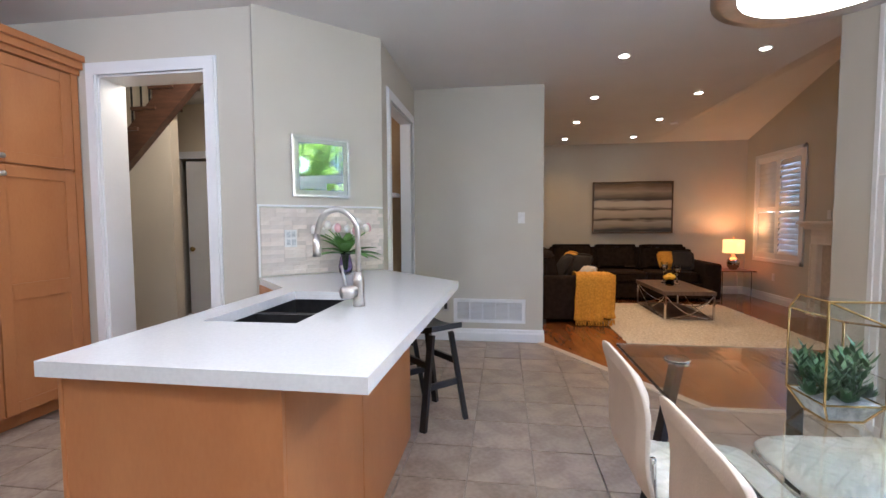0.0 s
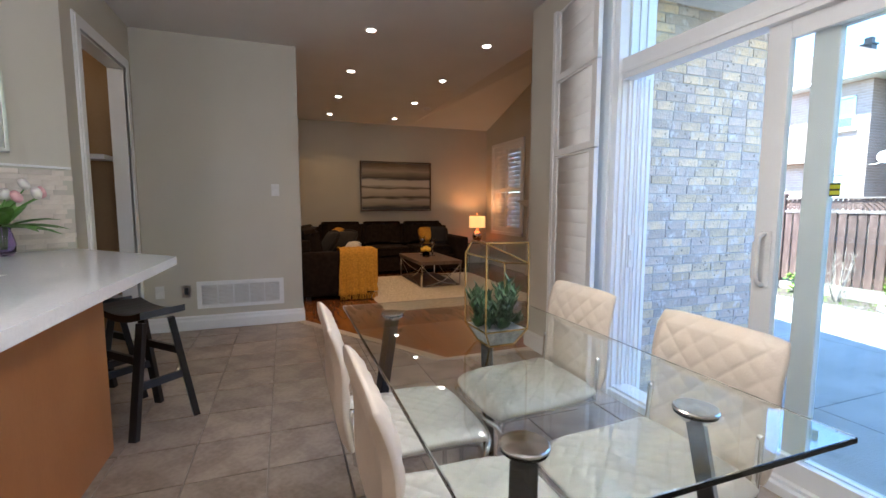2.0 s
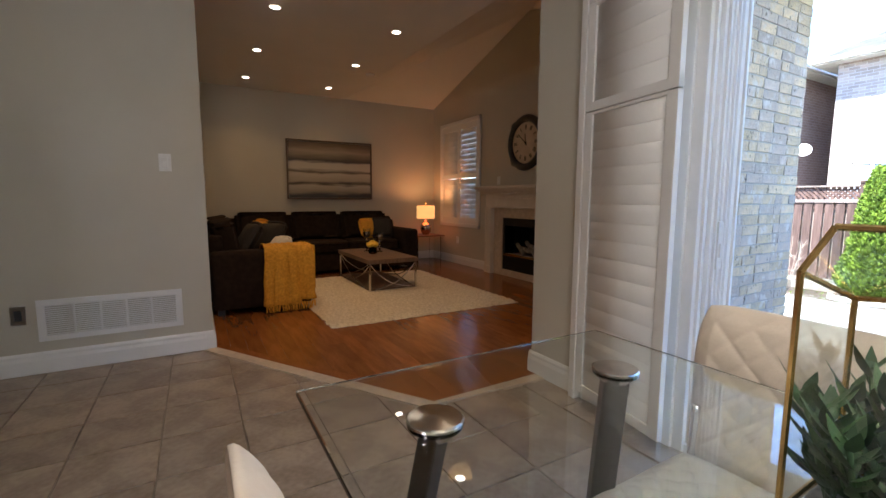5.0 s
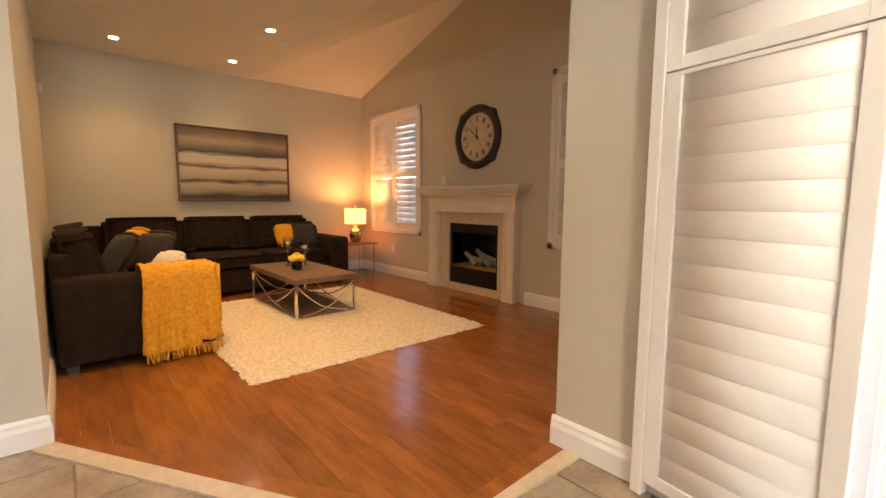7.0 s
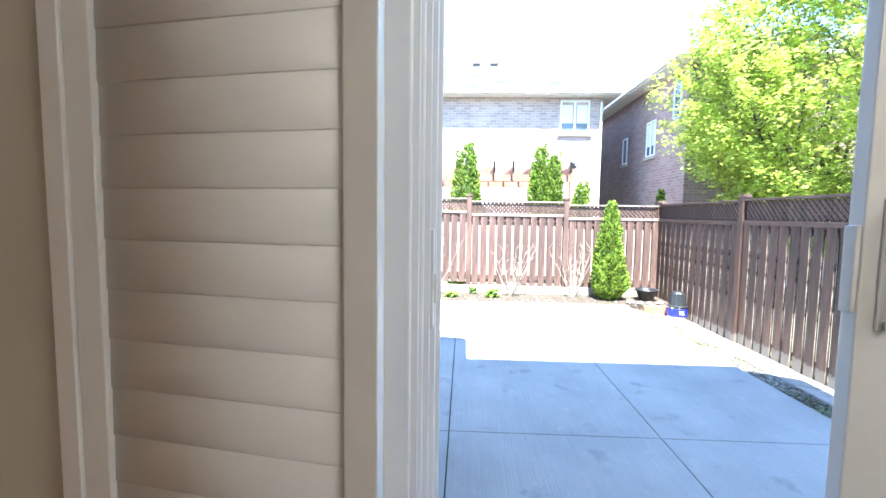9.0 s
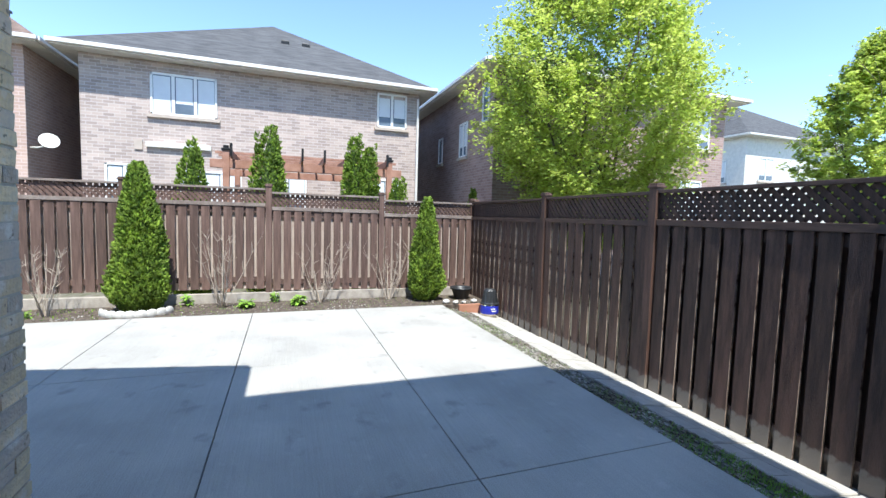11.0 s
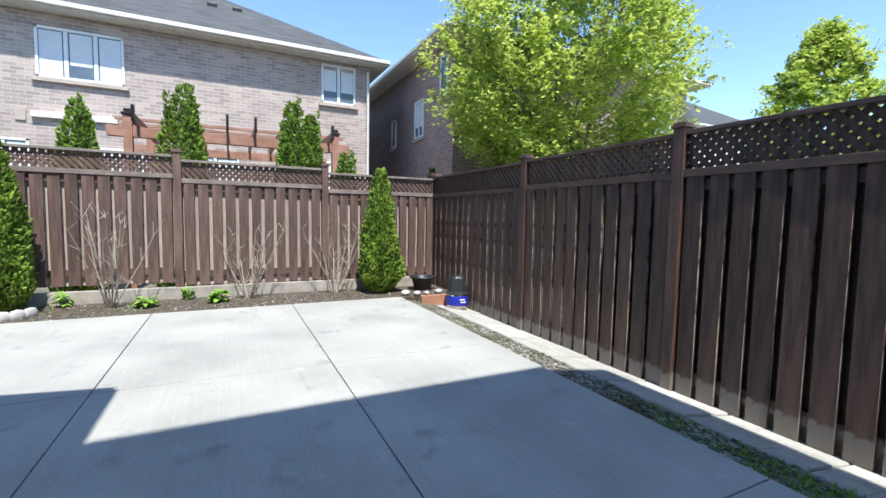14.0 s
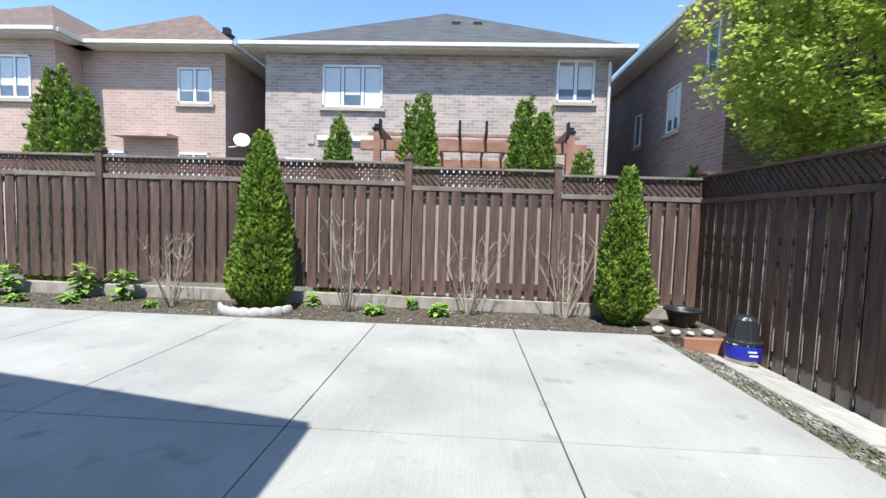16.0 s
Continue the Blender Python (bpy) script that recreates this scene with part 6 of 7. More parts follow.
for p, q in zip(rings, rings[1:]):
    for k in range(seg):
        bm.faces.new((p[k], p[(k + 1) % seg], q[(k + 1) % seg], q[k]))
part("clock_frame", bm, M_BLACK, ck, "dark scalloped wooden frame", True)
part("dial", lathe([(0.0, 0.012), (0.27, 0.012), (0.27, 0.002), (0.0, 0.002)], seg=48), M_DIAL, ck, "aged cream dial")
for k in range(12):
    a = k * math.tau / 12
    nb = (2, 1, 2, 3, 2, 2, 3, 3, 4, 3, 2, 3)[k]
    bm = bmesh.new()
    for i in range(nb):
        o = (i - (nb - 1) / 2) * 0.014
        bm_box(bm, 0.175, 0.235, o - 0.0035, o + 0.0035, 0.013, 0.015)
    part("numeral", bm, M_DARK, ck, "", False, pose(0, 0, 0, 0, 0, math.degrees(a)))
# local +x of the dial is up: the hour hand stands just before twelve, the minute hand near ten
part("hour_hand", boxes([(-0.03, 0.12, -0.005, 0.005, 0.016, 0.019)]), M_DARK, ck, "", False, pose(0, 0, 0, 0, 0, 6))
part("minute_hand", boxes([(-0.05, 0.19, -0.004, 0.004, 0.020, 0.023)]), M_DARK, ck, "", False, pose(0, 0, 0, 0, 0, 50))
part("hub", lathe([(0.0, 0.0), (0.014, 0.0), (0.012, 0.026), (0.0, 0.028)], seg=14), M_DARK, ck)

# ---- yard things ----


def conifer(name, label, x, y, z0, height, radius, group, seed, n=1500, top2=0.0):
    """An arborvitae: a dense flame of small upright sprays on a hidden trunk."""
    rnd = random.Random(seed)
    t = thing(name, label, "shrub", pose(x, y, z0), group)
    part("trunk", rod((0, 0, -0.05), (0, 0, height * 0.8), 0.035, 0.008, 7), M_BARK, t)
    vs, fs = [], []
    ph = [rnd.uniform(0, 6.28) for _ in range(6)]
    for i in range(n):
        h = 1 - math.sqrt(rnd.random())
        if rnd.random() < 0.35:
            h = rnd.random()
        a = rnd.uniform(0, math.tau)
        prof = min(1.0, (h + 0.10) / 0.22) * (1 - h) ** 0.60
        rr = radius * prof * (0.93 + 0.10 * math.sin(3 * a + ph[0] + 9 * h) + 0.07 * math.sin(7 * a + ph[1] - 17 * h)) * rnd.uniform(0.72, 1.06)
        c = Vector((rr * math.cos(a), rr * math.sin(a), h * height))
        if top2 and rnd.random() < 0.42:
            # side leaders stand beside the main stem and end in thin tips
            ld = ph[2] + 2.1 * (i % 3)
            hh = height * (0.97 - 0.07 * (i % 3))
            c = Vector((math.cos(ld) * top2 + 0.55 * rr * math.cos(a), math.sin(ld) * top2 + 0.55 * rr * math.sin(a), h * hh))
            if rnd.random() < 0.05:
                c = Vector((math.cos(ld) * top2 + rnd.uniform(-0.015, 0.015), math.sin(ld) * top2 + rnd.uniform(-0.015, 0.015), hh * rnd.uniform(0.93, 1.06)))
        s = rnd.uniform(0.026, 0.056) * (0.6 + 0.5 * height / 2)
        out = Vector((math.cos(a) * 0.7, math.sin(a) * 0.7, rnd.uniform(0.3, 1.2))).normalized()
        side = out.cross(Vector((rnd.uniform(-1, 1), rnd.uniform(-1, 1), rnd.uniform(-0.3, 1)))).normalized()
        b = len(vs)
        vs += [c - side * s * 0.35, c + out * s * 0.7 - side * s * 0.55, c + out * s * 1.5, c + out * s * 0.7 + side * s * 0.55, c + side * s * 0.35 + out * s * 0.1, c + out.cross(side) * s * 0.3 + out * s]
        fs += [(b, b + 1, b + 5), (b + 1, b + 2, b + 5), (b + 2, b + 3, b + 5), (b + 3, b + 4, b + 5)]
    me = bpy.data.meshes.new("crown")
    me.from_pydata(vs, [], fs)
    me.materials.append(M_ARBOR)
    cr = new("crown", me)
    cr.parent = t
    # Added solid core, foliage green darkened to stand for shade between the sprays.
    core = part("crown_shade_core", lathe([(0.0, 0.02), (radius * 0.62, 0.10 * height), (radius * 0.60, 0.3 * height), (radius * 0.36, 0.62 * height), (radius * 0.08, 0.93 * height), (0, 0.95 * height)], seg=14), mat("crown_shade", (0.05, 0.085, 0.012), None, 12, 0.9, bump=1.0, bscale=20) if "crown_shade" not in bpy.data.materials else bpy.data.materials["crown_shade"], t, "", True)
    return t


A_G = "arborvitae in the flower bed"
conifer("arborvitae", "tall green arborvitae with a white scalloped edging", 9.02, 3.41, -0.42, 1.98, 0.375, A_G, 1, 12000)
conifer("arborvitae", "slim green arborvitae in front of the fence", 9.02, -0.68, -0.42, 1.68, 0.305, A_G, 2, 9000)
for k, (x, y, top, r) in enumerate(((10.9, 3.10, 2.28, 0.58), (10.9, 1.82, 2.66, 0.66), (10.9, 0.27, 2.60, 0.46), (10.9, -0.02, 2.42, 0.42), (10.9, -0.62, 1.85, 0.45), (10.9, 7.75, 2.95, 0.62), (10.9, 7.25, 2.70, 0.60), (11.5, -2.6, 1.75, 0.25))):
    conifer("cedar_tree", "green arborvitae behind the fence", x, y, -0.6, top + 0.45, r * 0.84, "arborvitae behind the fence", 10 + k, 5200, 0.30 * r)


def broadleaf(name, label, x, y, z0, height, crown_z, rad, rad_z, seed, leaves, size, taper=0.38, gaps=-0.22):
    """A many-stemmed tree: tapered limbs and a ragged crown of leaf sprays set on them."""
    rnd = random.Random(seed)
    t = thing(name, label, "tree", pose(x, y, z0))
    bm = bmesh.new()
    tips = []
    for k in range(9):
        a = k * 2.4 + rnd.uniform(-0.3, 0.3)
        p = Vector((0.10 * math.cos(a), 0.10 * math.sin(a), 0))
        r = 0.075
        for s in range(6):
            f = (s + 1) / 6
            q = Vector((math.cos(a) * rad * 0.55 * f ** 1.4 + rnd.uniform(-0.12, 0.12), math.sin(a) * rad * 0.55 * f ** 1.4 + rnd.uniform(-0.12, 0.12), height * 0.92 * f * (0.75 + 0.25 * ((k * 7) % 5) / 4)))
            bm_rod(bm, p, q, r, r * 0.72, 7)
            if s > 0:
                for _ in range(4):
                    b = rnd.uniform(0, math.tau)
                    e = q + Vector((math.cos(b), math.sin(b), rnd.uniform(0.5, 1.4))) * rnd.uniform(0.4, 0.9) * rad * 0.33
                    bm_rod(bm, q, e, r * 0.35, 0.006, 5)
                    tips.append(e)
            p, r = q, r * 0.72
    part("trunk", bm, M_BARK, t, "many-stemmed grey trunk and limbs")
    vs, fs = [], []
    per = 60
    twigs, tries = [], 0
    while len(twigs) < leaves // per and tries < 60000:
        tries += 1
        u, a = rnd.uniform(-1, 1), rnd.uniform(0, math.tau)
        w = math.sqrt(max(0.0, 1 - u * u)) ** 0.8
        shape = (1 + 0.45 * min(0, u + 0.25)) if u < 0 else 1 - taper * u
        lump = 1 + 0.16 * math.sin(3 * a + seed) * math.cos(2.5 * u + seed) + 0.10 * math.sin(7 * a + 4 * u)
        f = rnd.random() ** 0.42
        p = Vector((w * math.cos(a) * rad * 0.88 * shape * lump * f, w * math.sin(a) * rad * 0.88 * shape * lump * f, crown_z + u * rad_z * 0.9))
        if noise.noise(p * 1.3 + Vector((seed, 0, 0))) < gaps:
            continue
        d = Vector((math.cos(a) * (0.35 + 0.5 * f), math.sin(a) * (0.35 + 0.5 * f), rnd.uniform(0.45, 1.2))).normalized()
        twigs.append((p, d, rnd.uniform(0.10, 0.24) * rad * (1.35 if rnd.random() < 0.12 else 1.0)))
    for p, d, ln in twigs:
        for _ in range(per):
            f = rnd.random()
            spread = ln * (0.05 + 0.22 * math.sin(math.pi * min(1.0, f * 0.9 + 0.1)))
            c = p + d * ln * f + Vector((rnd.gauss(0, 1), rnd.gauss(0, 1), rnd.gauss(0, 0.7))) * spread
            d1 = (Vector((rnd.uniform(-1, 1), rnd.uniform(-1, 1), rnd.uniform(-0.8, 0.2))) + d * 0.5).normalized()
            d2 = d1.cross(Vector((rnd.uniform(-0.6, 0.6), rnd.uniform(-0.6, 0.6), 1))).normalized()
            s = size * rnd.uniform(0.6, 1.3)
            b = len(vs)
            vs += [c - d1 * s * 0.6, c + d2 * s * 0.45, c + d1 * s * 0.75, c - d2 * s * 0.45]
            fs += [(b, b + 1, b + 2), (b, b + 2, b + 3)]
    me = bpy.data.meshes.new("crown")
    me.from_pydata(vs, [], fs)
    me.materials.append(M_MAPLE_L)
    cr = new("crown", me)
    cr.parent = t
    return t


broadleaf("maple_tree", "large bright green spring maple behind the side fence", 9.9, -4.62, -0.6, 6.8, 4.05, 2.55, 3.45, 21, 120000, 0.062)
broadleaf("far_tree", "tall fresh green tree beyond the side fence", 12.0, -18.9, -0.6, 8.0, 4.7, 2.5, 4.1, 33, 54000, 0.115, 0.8, -0.5)
broadleaf("far_tree", "tall fresh green tree beyond the side fence", 9.0, -22.0, -0.6, 6.5, 4.0, 2.6, 2.8, 34, 16000, 0.16)


def bare_shrub(x, y, h, seed):
    rnd = random.Random(seed)
    t = thing("bare_shrub", "leafless pale-twigged shrub in the flower bed", "shrub", pose(x, y, G - 0.02), "bare shrubs along the fence")
    bm = bmesh.new()
    for k in range(11):
        a, lean = rnd.uniform(0, math.tau), rnd.uniform(0.1, 0.45)
        p = Vector((0.03 * math.cos(a), 0.03 * math.sin(a), 0))
        for s in range(4):
            q = p + Vector((math.cos(a) * lean * h * 0.25 + rnd.uniform(-0.02, 0.02), math.sin(a) * lean * h * 0.25 + rnd.uniform(-0.02, 0.02), h * 0.25 * rnd.uniform(0.7, 1.0)))
            bm_rod(bm, p, q, 0.008 - s * 0.0015, 0.0065 - s * 0.0015, 5)
            for _ in range(2):
                b = rnd.uniform(0, math.tau)
                bm_rod(bm, q, q + Vector((math.cos(b) * 0.09, math.sin(b) * 0.09, rnd.uniform(0.05, 0.17))), 0.0035, 0.002, 4)
            p = q
    tagged(part("twig", bm, M_TWIG, t), kind="stuff")


for k, (x, y, h) in enumerate(((9.05, 2.42, 1.15), (9.15, 1.02, 0.95), (9.15, -0.08, 1.05), (8.9, 4.42, 0.85))):
    bare_shrub(x, y, h, 40 + k)


def herb(name, label, x, y, h, n, seed, wide):
    rnd = random.Random(seed)
    t = thing(name, label, "plant", pose(x, y, G - 0.012), "plants in the flower bed")
    bm = bmesh.new()
    for i in range(n):
        a = i * 2.4
        z = h * rnd.random()
        blade(bm, (0.03 * math.cos(a), 0.03 * math.sin(a), z * 0.8), (math.cos(a), math.sin(a), rnd.uniform(0.1, 1.0)), wide * rnd.uniform(0.7, 1.2), wide * 0.55, 0.5)
    for i in range(4):
        bm_rod(bm, (0, 0, 0), (0.03 * math.cos(i), 0.03 * math.sin(i), h * 0.9), 0.005, seg=5)
    part("leaves", bm, M_HERB, t, "", True)


for k, (x, y, h, n, w) in enumerate(((8.95, 2.08, 0.13, 50, 0.12), (9.0, 1.36, 0.16, 60, 0.12), (9.2, 6.75, 0.42, 60, 0.15), (9.2, 5.75, 0.48, 60, 0.15), (9.15, 5.20, 0.42, 60, 0.15), (8.8, 6.2, 0.10, 40, 0.1), (8.85, 5.6, 0.12, 40, 0.1), (8.8, 4.6, 0.10, 30, 0.08), (9.25, 2.9, 0.2, 30, 0.08), (9.3, 1.7, 0.18, 30, 0.07))):
    herb("bed_plant", "fresh green leafy plant sprouting in the mulch", x, y, h, n, 60 + k, w)
# grass tufts on the verge and weeds in the bed
rnd = random.Random(77)
bm = bmesh.new()
for i in range(7000):
    x = rnd.uniform(2.4, 8.4)
    y = -0.82 - 0.36 * rnd.random()
    if i % 9 == 0:
        x, y = rnd.uniform(8.55, 9.3), rnd.uniform(-1.4, 7.5)
    elif math.sin(x * 2.1) + math.sin(x * 5.3 + 1) * 0.6 < rnd.uniform(-1.6, 1.2) or (x > 5.5 and rnd.random() < 0.5):
        continue
    p = Vector((x, y, side_z(y) if x < 8.45 else G - 0.015))
    d = Vector((rnd.uniform(-0.02, 0.02), rnd.uniform(-0.02, 0.02), rnd.uniform(0.015, 0.042)))
    vs = [bm.verts.new(p + Vector((-0.006, 0.004, 0))), bm.verts.new(p + Vector((0.006, -0.004, 0))), bm.verts.new(p + d)]
    bm.faces.new(vs)
tagged(solid("grass_tufts", bm, M_HERB), "sparse grass tufts in the verge and bed", "grass", kind="stuff")
bm = bmesh.new()
for i in range(2400):
    x, y = (rnd.uniform(3.0, 8.5), rnd.uniform(-1.2, -0.81)) if i % 3 else (rnd.uniform(8.52, 9.34), rnd.uniform(-1.5, 7.5))
    s = rnd.uniform(0.006, 0.017)
    g = side_z(y) if x < 8.5 else G - 0.012
    bm_box(bm, x - s, x + s, y - s * 0.6, y + s * 0.6, g - 0.01, g + s * 0.6)
tagged(solid("gravel_chips", bm, mat("gravel_chip", (0.34, 0.32, 0.29), (0.10, 0.075, 0.055), 3, 0.9, island=0.4)), "loose gravel and bark chips", "gravel", kind="stuff")
ed = thing("scalloped_edging", "white scalloped concrete edging round the arborvitae", "edging")
em = mesh_of(lathe([(0.0, 0.0), (0.075, 0.0), (0.075, 0.05), (0.05, 0.085), (0.0, 0.095)], seg=14), M_ROCK, True)
for k in range(9):
    a = math.radians(120 + k * 15)
    piece("scallop", em, ed, pose(9.02 + 0.44 * math.cos(a), 3.41 + 0.44 * math.sin(a), G - 0.01) @ pose(0, 0, 0, 0, 0, math.degrees(a)) @ Matrix.Diagonal((0.35, 1, 1, 1)))
pot = thing("planter_bowl", "empty black plastic planter bowl in the fence corner", "planter", pose(9.0, -1.33, G - 0.01))
part("bowl", lathe([(0.10, 0.0), (0.12, 0.02), (0.17, 0.17), (0.195, 0.175), (0.195, 0.20), (0.175, 0.20), (0.155, 0.17), (0.10, 0.03), (0.0, 0.03)]), M_PLASTIC, pot, "", True)
keg = thing("lidded_jug", "blue-labelled clear drum under a black ribbed bucket", "container", pose(8.16, -1.47, side_z(-1.47) + 0.006) @ Matrix.Diagonal((0.92, 0.92, 1.12, 1)))
part("drum", lathe([(0.10, 0.0), (0.145, 0.012), (0.155, 0.03), (0.152, 0.17), (0.14, 0.20), (0.0, 0.20)]), M_MIRROR, keg, "", True)
part("label_band", lathe([(0.1545, 0.045), (0.1565, 0.05), (0.1565, 0.155), (0.1545, 0.16)]), M_BLUE, keg, "blue printed label band", True)
part("label_bars", boxes([(-0.158, -0.1555, -0.05 + o, 0.03 + o, z, z + 0.014) for z, o in ((0.085, 0), (0.115, 0.015))]), M_WHITE_P, keg, "white printing bars")
bm = lathe([(0.165, 0.175), (0.165, 0.19), (0.14, 0.20), (0.105, 0.36), (0.075, 0.385), (0.0, 0.385)], seg=32)
for i, v in enumerate(bm.verts):
    if 0.2 < v.co.z < 0.37 and i % 2:
        v.co.x, v.co.y = v.co.x * 0.95, v.co.y * 0.95
part("bucket", bm, M_PLASTIC, keg, "upturned black ribbed bucket")
eg = thing("clay_border", "low clay brick border at the bed corner", "edging")
part("border_slab", box(8.30, 8.36, -1.47, -1.02, -0.56, G + 0.03, 0.006), M_TERRA, eg)
for k, (x, y, s) in enumerate(((8.62, -0.92, 0.06), (8.56, -1.06, 0.05), (8.6, -1.40, 0.055), (8.55, -1.2, 0.04))):
    bm = bmesh.new()
    bmesh.ops.create_icosphere(bm, subdivisions=2, radius=s)
    for v in bm.verts:
        v.co += Vector(noise.noise_vector(v.co * 20 + Vector((k, 0, 0)))) * s * 0.25
        v.co.z *= 0.6
    rk = tagged(solid("rock", bm, M_ROCK, True), "pale round garden rock at the bed corner", "rock", "rocks at the bed corner")
    rk.location = (x, y, G + s * 0.45)

# pergola beyond the fence
pg = thing("pergola", "weathered red cedar pergola in the yard behind", "pergola")
for y in (2.62, -0.58):
    part("post", box(11.45, 11.57, y - 0.06, y + 0.06, -0.62, 2.13, 0.008), M_CEDAR, pg)
    part("post_cap", boxes([(11.43, 11.59, y - 0.08, y + 0.08, 2.13, 2.17), (11.46, 11.56, y - 0.05, y + 0.05, 2.17, 2.23)], 0.006), M_DARK, pg, "dark post cap")
    part("post", box(13.6, 13.72, y - 0.06, y + 0.06, -0.62, 2.13, 0.008), M_CEDAR, pg)
for x in (11.49, 11.56, 13.66):
    part("beam", box(x - 0.02, x + 0.02, -0.85, 2.9, 1.80, 1.96, 0.006), M_CEDAR, pg)
for k in range(8):
    y = -0.45 + k * 0.42
    part("rafter", boxes([(11.15, 13.9, y - 0.02, y + 0.02, 1.96, 2.10)], 0.006), M_CEDAR, pg)
    part("rafter_tail", box(11.05, 11.15, y - 0.02, y + 0.02, 1.98, 2.22, 0.006), M_DARK, pg, "dark upright rafter tail")
for k in range(4):
    x = 11.8 + k * 0.5
    part("slat", box(x - 0.02, x + 0.02, -0.8, 2.85, 2.10, 2.15, 0.004), M_CEDAR, pg)


def house(name, label, x0, x1, y0, y1, eave, ridge, wall, roof, windows, over=0.38, z0=-0.62, inset=None):
    """A two-storey brick house with a hipped roof; windows: (side, a0, a1, z0, z1, lights)."""
    h = thing(name, label, "house")
    part("wall", box(x0, x1, y0, y1, z0, eave), wall, h)
    part("soldier_course", boxes([(x0 - 0.012, x0, y0, y1, eave - 0.24, eave - 0.02)]), wall, h)
    bm = bmesh.new()
    a = [bm.verts.new(c) for c in ((x0 - over, y0 - over, eave + 0.1), (x1 + over, y0 - over, eave + 0.1), (x1 + over, y1 + over, eave + 0.1), (x0 - over, y1 + over, eave + 0.1))]
    run = inset if inset else min(x1 - x0, y1 - y0) / 2 + over
    if (y1 - y0) > (x1 - x0):
        b = [bm.verts.new(((x0 + x1) / 2, y0 - over + run, ridge)), bm.verts.new(((x0 + x1) / 2, y1 + over - run, ridge))]
        fs = ((a[0], a[1], b[0]), (a[1], a[2], b[1], b[0]), (a[2], a[3], b[1]), (a[3], a[0], b[0], b[1]))
    else:
        b = [bm.verts.new((x0 - over + run, (y0 + y1) / 2, ridge)), bm.verts.new((x1 + over - run, (y0 + y1) / 2, ridge))]
        fs = ((a[0], a[1], b[1], b[0]), (a[1], a[2], b[1]), (a[2], a[3], b[0], b[1]), (a[3], a[0], b[0]))
    for f in fs:
        bm.faces.new(f)
    bm.faces.new(a[::-1])
    part("roof", bm, roof, h)
    part("soffit", box(x0 - over, x1 + over, y0 - over, y1 + over, eave - 0.02, eave + 0.03), M_SOFFIT, h)
    part("gutter", boxes([(x0 - over - 0.09, x0 - over + 0.01, y0 - over - 0.05, y1 + over + 0.05, eave + 0.005, eave + 0.095), (x0 - over, x1 + over, y1 + over - 0.01, y1 + over + 0.08, eave + 0.005, eave + 0.095), (x0 - over, x1 + over, y0 - over - 0.08, y0 - over + 0.01, eave + 0.005, eave + 0.095)], 0.01), M_SOFFIT, h, "white aluminium gutter")
    for side, a0, a1, w0, w1, nl in windows:
        if side == "x":
            place = lambda d, u: (x0 - d, u)
        else:
            place = lambda d, u: (u, y1 + d)
        def wb(u0, u1, z_0, z_1, d0, d1):
            p, q = place(d0, u0), place(d1, u1)
            return (min(p[0], q[0]), max(p[0], q[0]), min(p[1], q[1]), max(p[1], q[1]), z_0, z_1)
        f = 0.05
        rows = [wb(a0, a0 + f, w0, w1, -0.05, 0.03), wb(a1 - f, a1, w0, w1, -0.05, 0.03), wb(a0, a1, w0, w0 + f, -0.05, 0.03), wb(a0, a1, w1 - f, w1, -0.05, 0.03)]
        step = (a1 - a0) / nl
        win = part("window", boxes(rows, 0.004), M_TRIM, h)
        for k in range(1, nl):
            part("mullion", boxes([wb(a0 + k * step - 0.035, a0 + k * step + 0.035, w0 + f, w1 - f, -0.05, 0.02)], 0.004), M_TRIM, win)
        for k in range(nl):
            blind = nl >= 2
            part("pane", boxes([wb(a0 + k * step + 0.03, a0 + (k + 1) * step - 0.03, w0 + f, w1 - f, -0.03, 0.004)]), M_WIN, win)
            if blind:
                part("blind", boxes([wb(a0 + k * step + 0.06, a0 + (k + 1) * step - 0.06, w0 + f + (0.0 if nl == 3 and k != 1 else 0.25), w1 - f - 0.02, 0.004, 0.007)]), M_BLIND, win, "pale drawn blind")
        part("sill", boxes([wb(a0 - 0.07, a1 + 0.07, w0 - 0.08, w0, -0.02, 0.07)], 0.004), M_SILL, h)
    return h


hm = house("middle_house", "two-storey grey-buff brick house with grey hipped roof", 14.58, 24.0, -2.12, 6.0, 4.52, 7.3, M_HB, M_SHINGLE,
           [("x", 3.16, 4.60, 3.25, 4.24, 3), ("x", -1.76, -0.90, 3.46, 4.42, 2), ("x", 4.75, 5.55, 1.0, 2.03, 2), ("x", 2.6, 4.0, 0.9, 1.95, 3), ("x", 1.0, 2.0, 0.9, 1.95, 2), ("x", -1.6, -0.8, 0.9, 2.0, 2)])
part("lintel_shelf", box(14.50, 14.58, 3.3, 4.7, 2.46, 2.58, 0.006), M_SOFFIT, hm)
part("wall_vent", box(14.55, 14.58, 4.78, 4.95, 2.38, 2.62, 0.006), M_SILL, hm)
part("downspout", rod((14.50, -2.08, -0.6), (14.50, -2.08, 4.35), 0.035, seg=8), M_SOFFIT, hm)
for y in (1.55, 0.95):
    part("roof_vent", box(16.6, 16.9, y - 0.12, y + 0.12, 6.0, 6.18, 0.02), M_DARK, hm)
hl = house("left_house", "two-storey pink brick house with brown hipped roof", 14.6, 24.0, 7.0, 10.6, 4.52, 6.2, M_HB_L, M_SHINGLE_B,
           [("x", 7.33, 8.18, 3.28, 4.14, 2), ("x", 7.4, 8.2, 1.0, 2.1, 2), ("x", 9.5, 10.2, 1.0, 2.1, 2)])
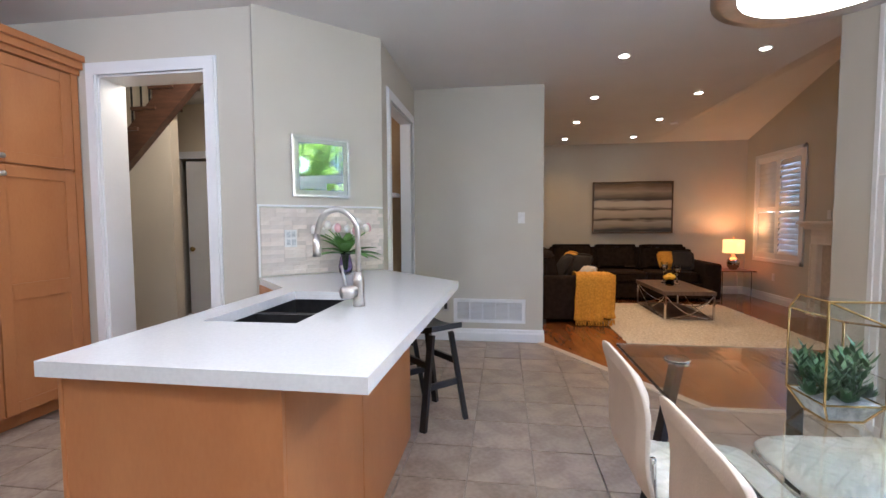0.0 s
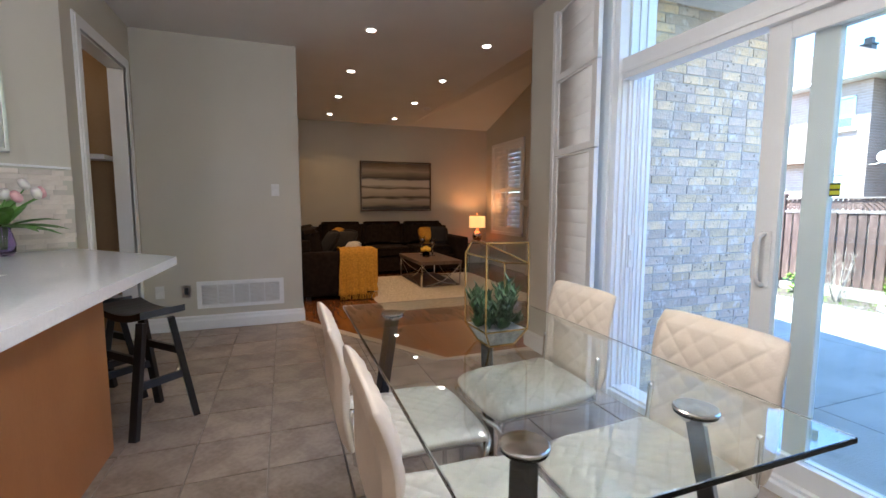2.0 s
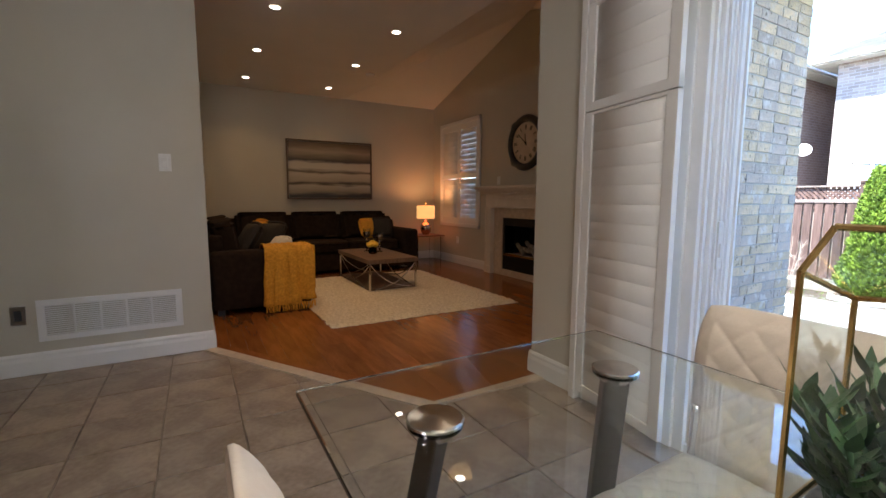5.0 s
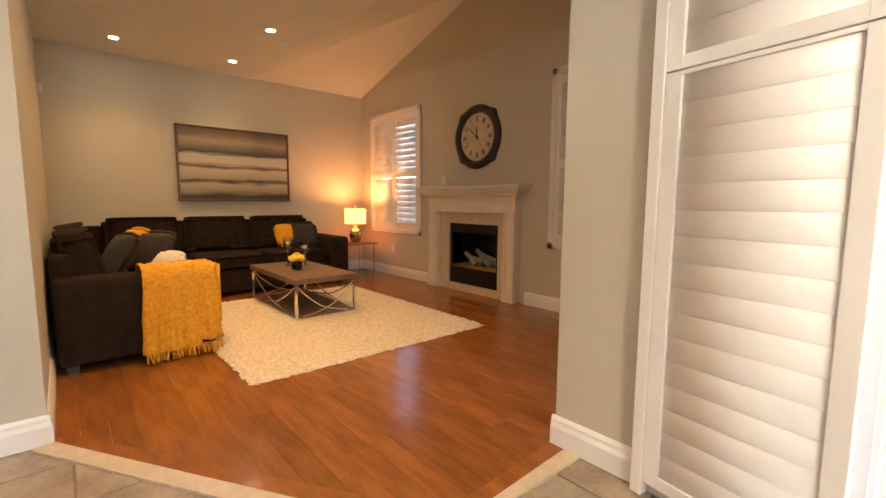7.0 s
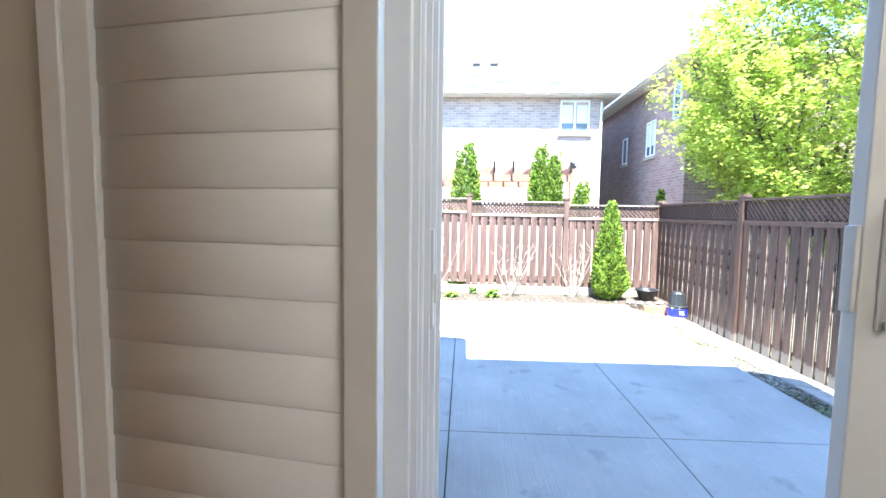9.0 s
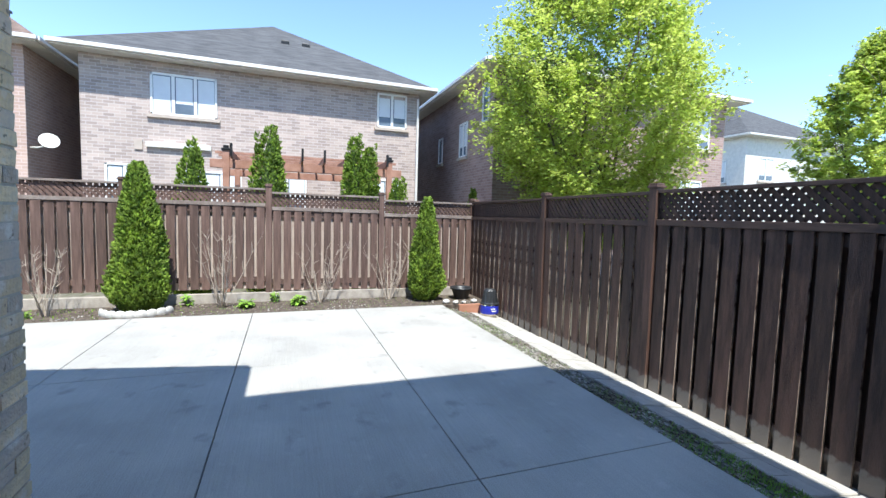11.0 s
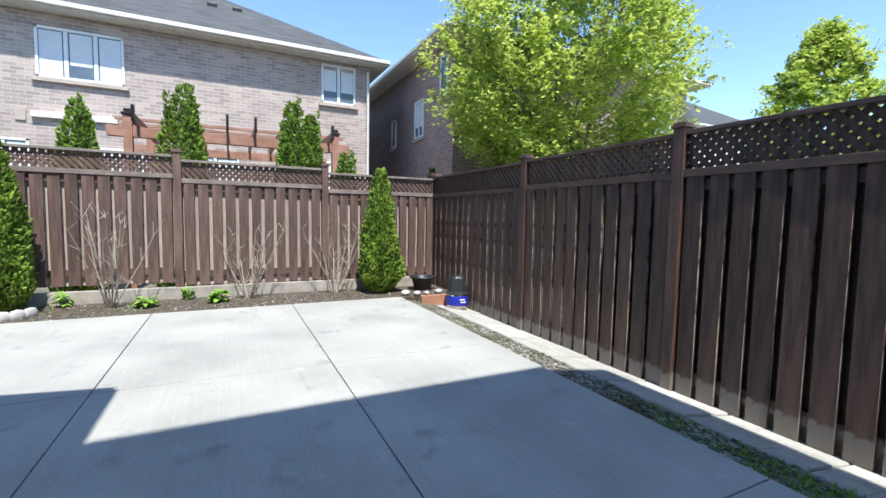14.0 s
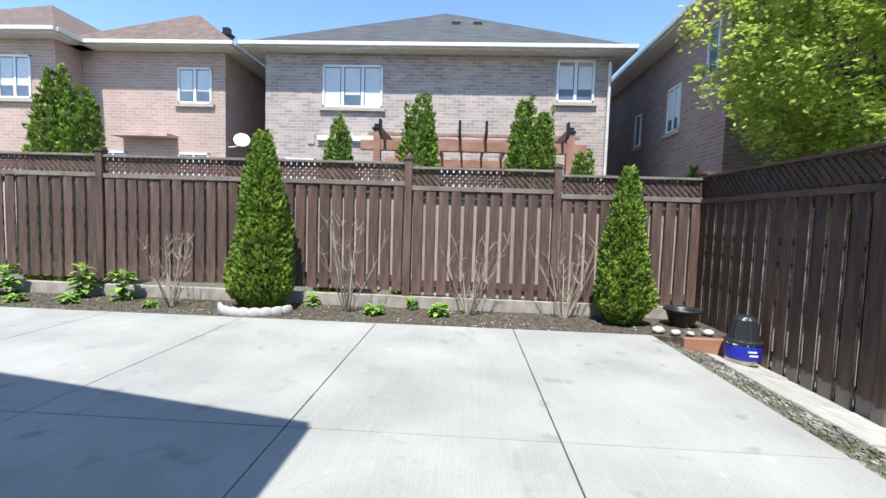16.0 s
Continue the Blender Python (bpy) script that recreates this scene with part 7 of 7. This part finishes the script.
part("porch_hood", box(14.2, 14.6, 8.2, 9.6, 2.42, 2.50, 0.01), M_HB_L, hl)
part("chimney", boxes([(18.46, 18.74, 9.06, 9.34, 5.2, 6.5), (18.42, 18.78, 9.02, 9.38, 6.5, 6.56), (18.5, 18.7, 9.1, 9.3, 6.56, 6.75)]), M_DARK, hl, "black chimney cap")
part("satellite_dish", lathe([(0.0, 0.0), (0.07, 0.008), (0.14, 0.03), (0.19, 0.06), (0.185, 0.064), (0.13, 0.037), (0.0, 0.010)], seg=24), M_SOFFIT, hl, "pale grey satellite dish", True, pose(14.66, 6.62, 2.42, 0, -65, 25))
part("dish_arm", tube([(14.68, 6.62, 2.42), (14.72, 6.8, 2.30), (14.74, 7.0, 2.28)], 0.018, 6), M_SOFFIT, hl)
house("left_house", "two-storey pink brick house wing with brown hipped roof", 13.9, 24.0, 10.62, 15.5, 4.52, 6.4, M_HB_L, M_SHINGLE_B, [("x", 11.2, 12.0, 3.15, 4.14, 2)])
hr = house("right_house", "two-storey brown brick house with grey hipped roof", 12.2, 20.5, -11.45, -3.42, 4.72, 7.0, M_HB_R, M_SHINGLE,
           [("y", 13.9, 14.5, 2.75, 3.75, 2), ("y", 16.0, 16.4, 2.75, 3.6, 1), ("x", -10.8, -9.9, 3.25, 4.45, 2), ("x", -10.6, -9.7, 1.0, 2.3, 2), ("y", 12.5, 12.9, 3.5, 4.5, 1)], 0.42)
house("far_house", "distant two-storey house with grey roof and white siding", 18.0, 26.0, -29.0, -20.5, 5.5, 8.3, M_SOFFIT, M_SHINGLE, [("x", -22.6, -21.5, 3.3, 4.5, 2), ("y", 19.0, 20.0, 3.2, 4.4, 2)])

# ---- pieces: floor tiles, planks and bricks ----
kf = bpy.data.objects["floor_kitchen"]
random.seed(9)
tmesh = mesh_of(box(-0.164, 0.164, -0.164, 0.164, -0.014, -0.004, 0.003), M_TILE)
P = 0.335


def in_fam(x, y):
    return (x > 0.34 and y > 4.4) or (y > 2.99 and (x - 0.32) * 1.54 + (y - 4.46) * 0.97 > 0.12)


for i in range(-10, 6):
    for j in range(-8, 7):
        x, y = 0.065 + (i + 0.5) * P, 2.205 + (j + 0.5) * P
        if x < 1.84 and y > -0.45 and y < 4.40 and not in_fam(x - 0.16, y - 0.16):
            piece("tile", tmesh, kf, pose(x, y, random.uniform(-0.0008, 0.0008), 0, 0, random.choice((0, 90, 180, 270))))
edge = mesh_of(box(-0.06, 0.115, -0.164, 0.164, -0.014, -0.004, 0.003), M_TILE)
for j in range(-8, 3):
    piece("tile", edge, kf, pose(1.94, 2.205 + (j + 0.5) * P, 0))


def clip(poly, a, b):
    """Keeps the part of a polygon to the left of the line a to b."""
    out = []
    n = (b[0] - a[0], b[1] - a[1])
    side = lambda p: n[0] * (p[1] - a[1]) - n[1] * (p[0] - a[0])
    for i, p in enumerate(poly):
        q = poly[(i + 1) % len(poly)]
        sp, sq = side(p), side(q)
        if sp >= 0:
            out.append(p)
        if sp * sq < 0:
            t = sp / (sp - sq)
            out.append((p[0] + (q[0] - p[0]) * t, p[1] + (q[1] - p[1]) * t))
    return out


ff = bpy.data.objects["floor_family"]
random.seed(12)
W = 0.108
x = 0.32
while x < 4.12:
    y = 2.92 - random.uniform(0, 1.0)
    while y < 8.13:
        ln = random.choice((0.6, 0.85, 1.1, 1.3))
        poly = [(x + 0.0007, y + 0.0007), (x + W - 0.0007, y + 0.0007), (x + W - 0.0007, y + ln - 0.0007), (x + 0.0007, y + ln - 0.0007)]
        for k in range(len(FAM)):
            poly = clip(poly, FAM[k], FAM[(k + 1) % len(FAM)])
            if len(poly) < 3:
                break
        if len(poly) >= 3:
            c = (sum(p[0] for p in poly) / len(poly), sum(p[1] for p in poly) / len(poly))
            me = mesh_of(prism([(px - c[0], py - c[1]) for px, py in poly], -0.008, 0.0), M_WOOD)
            piece("plank", me, ff, pose(c[0], c[1], random.uniform(-0.0004, 0.0004)))
        y += ln
    x += W

bw = structure("brick_side_wall", box(2.252, 4.30, 2.5695, 2.655, G - 0.15, 2.74), M_MORTAR, "buff brick side wall of the family room", "wall")
random.seed(14)
BL, BH = 0.212, 0.0722
bmeshes = []
for mm in (M_BRICK, M_BRICK2):
    for s in range(2):
        bm = box(-BL / 2 + 0.004, BL / 2 - 0.004, -0.02, 0.006, -BH / 2 + 0.005, BH / 2 - 0.005, 0.003)
        for v in bm.verts:
            v.co += Vector(noise.noise_vector(v.co * 14 + Vector((s * 9, 0, 0)))) * 0.006
        bmeshes.append(mesh_of(bm, mm))
for r in range(45):
    z = G - 0.04 + (r + 0.5) * BH
    x = 4.302
    while x > 2.30:
        f = random.choice((1.0, 1.0, 1.0, 0.86, 0.48))
        f = min(f, (x - 2.256) / BL)
        piece("brick", random.choice(bmeshes), bw, pose(x - f * BL / 2, 2.583 + random.uniform(-0.003, 0.003), z + random.uniform(-0.001, 0.001), random.uniform(-0.6, 0.6), random.uniform(-0.5, 0.5), random.uniform(-0.6, 0.6)) @ Matrix.Diagonal((f, 1, 1, 1)))
        x -= f * BL
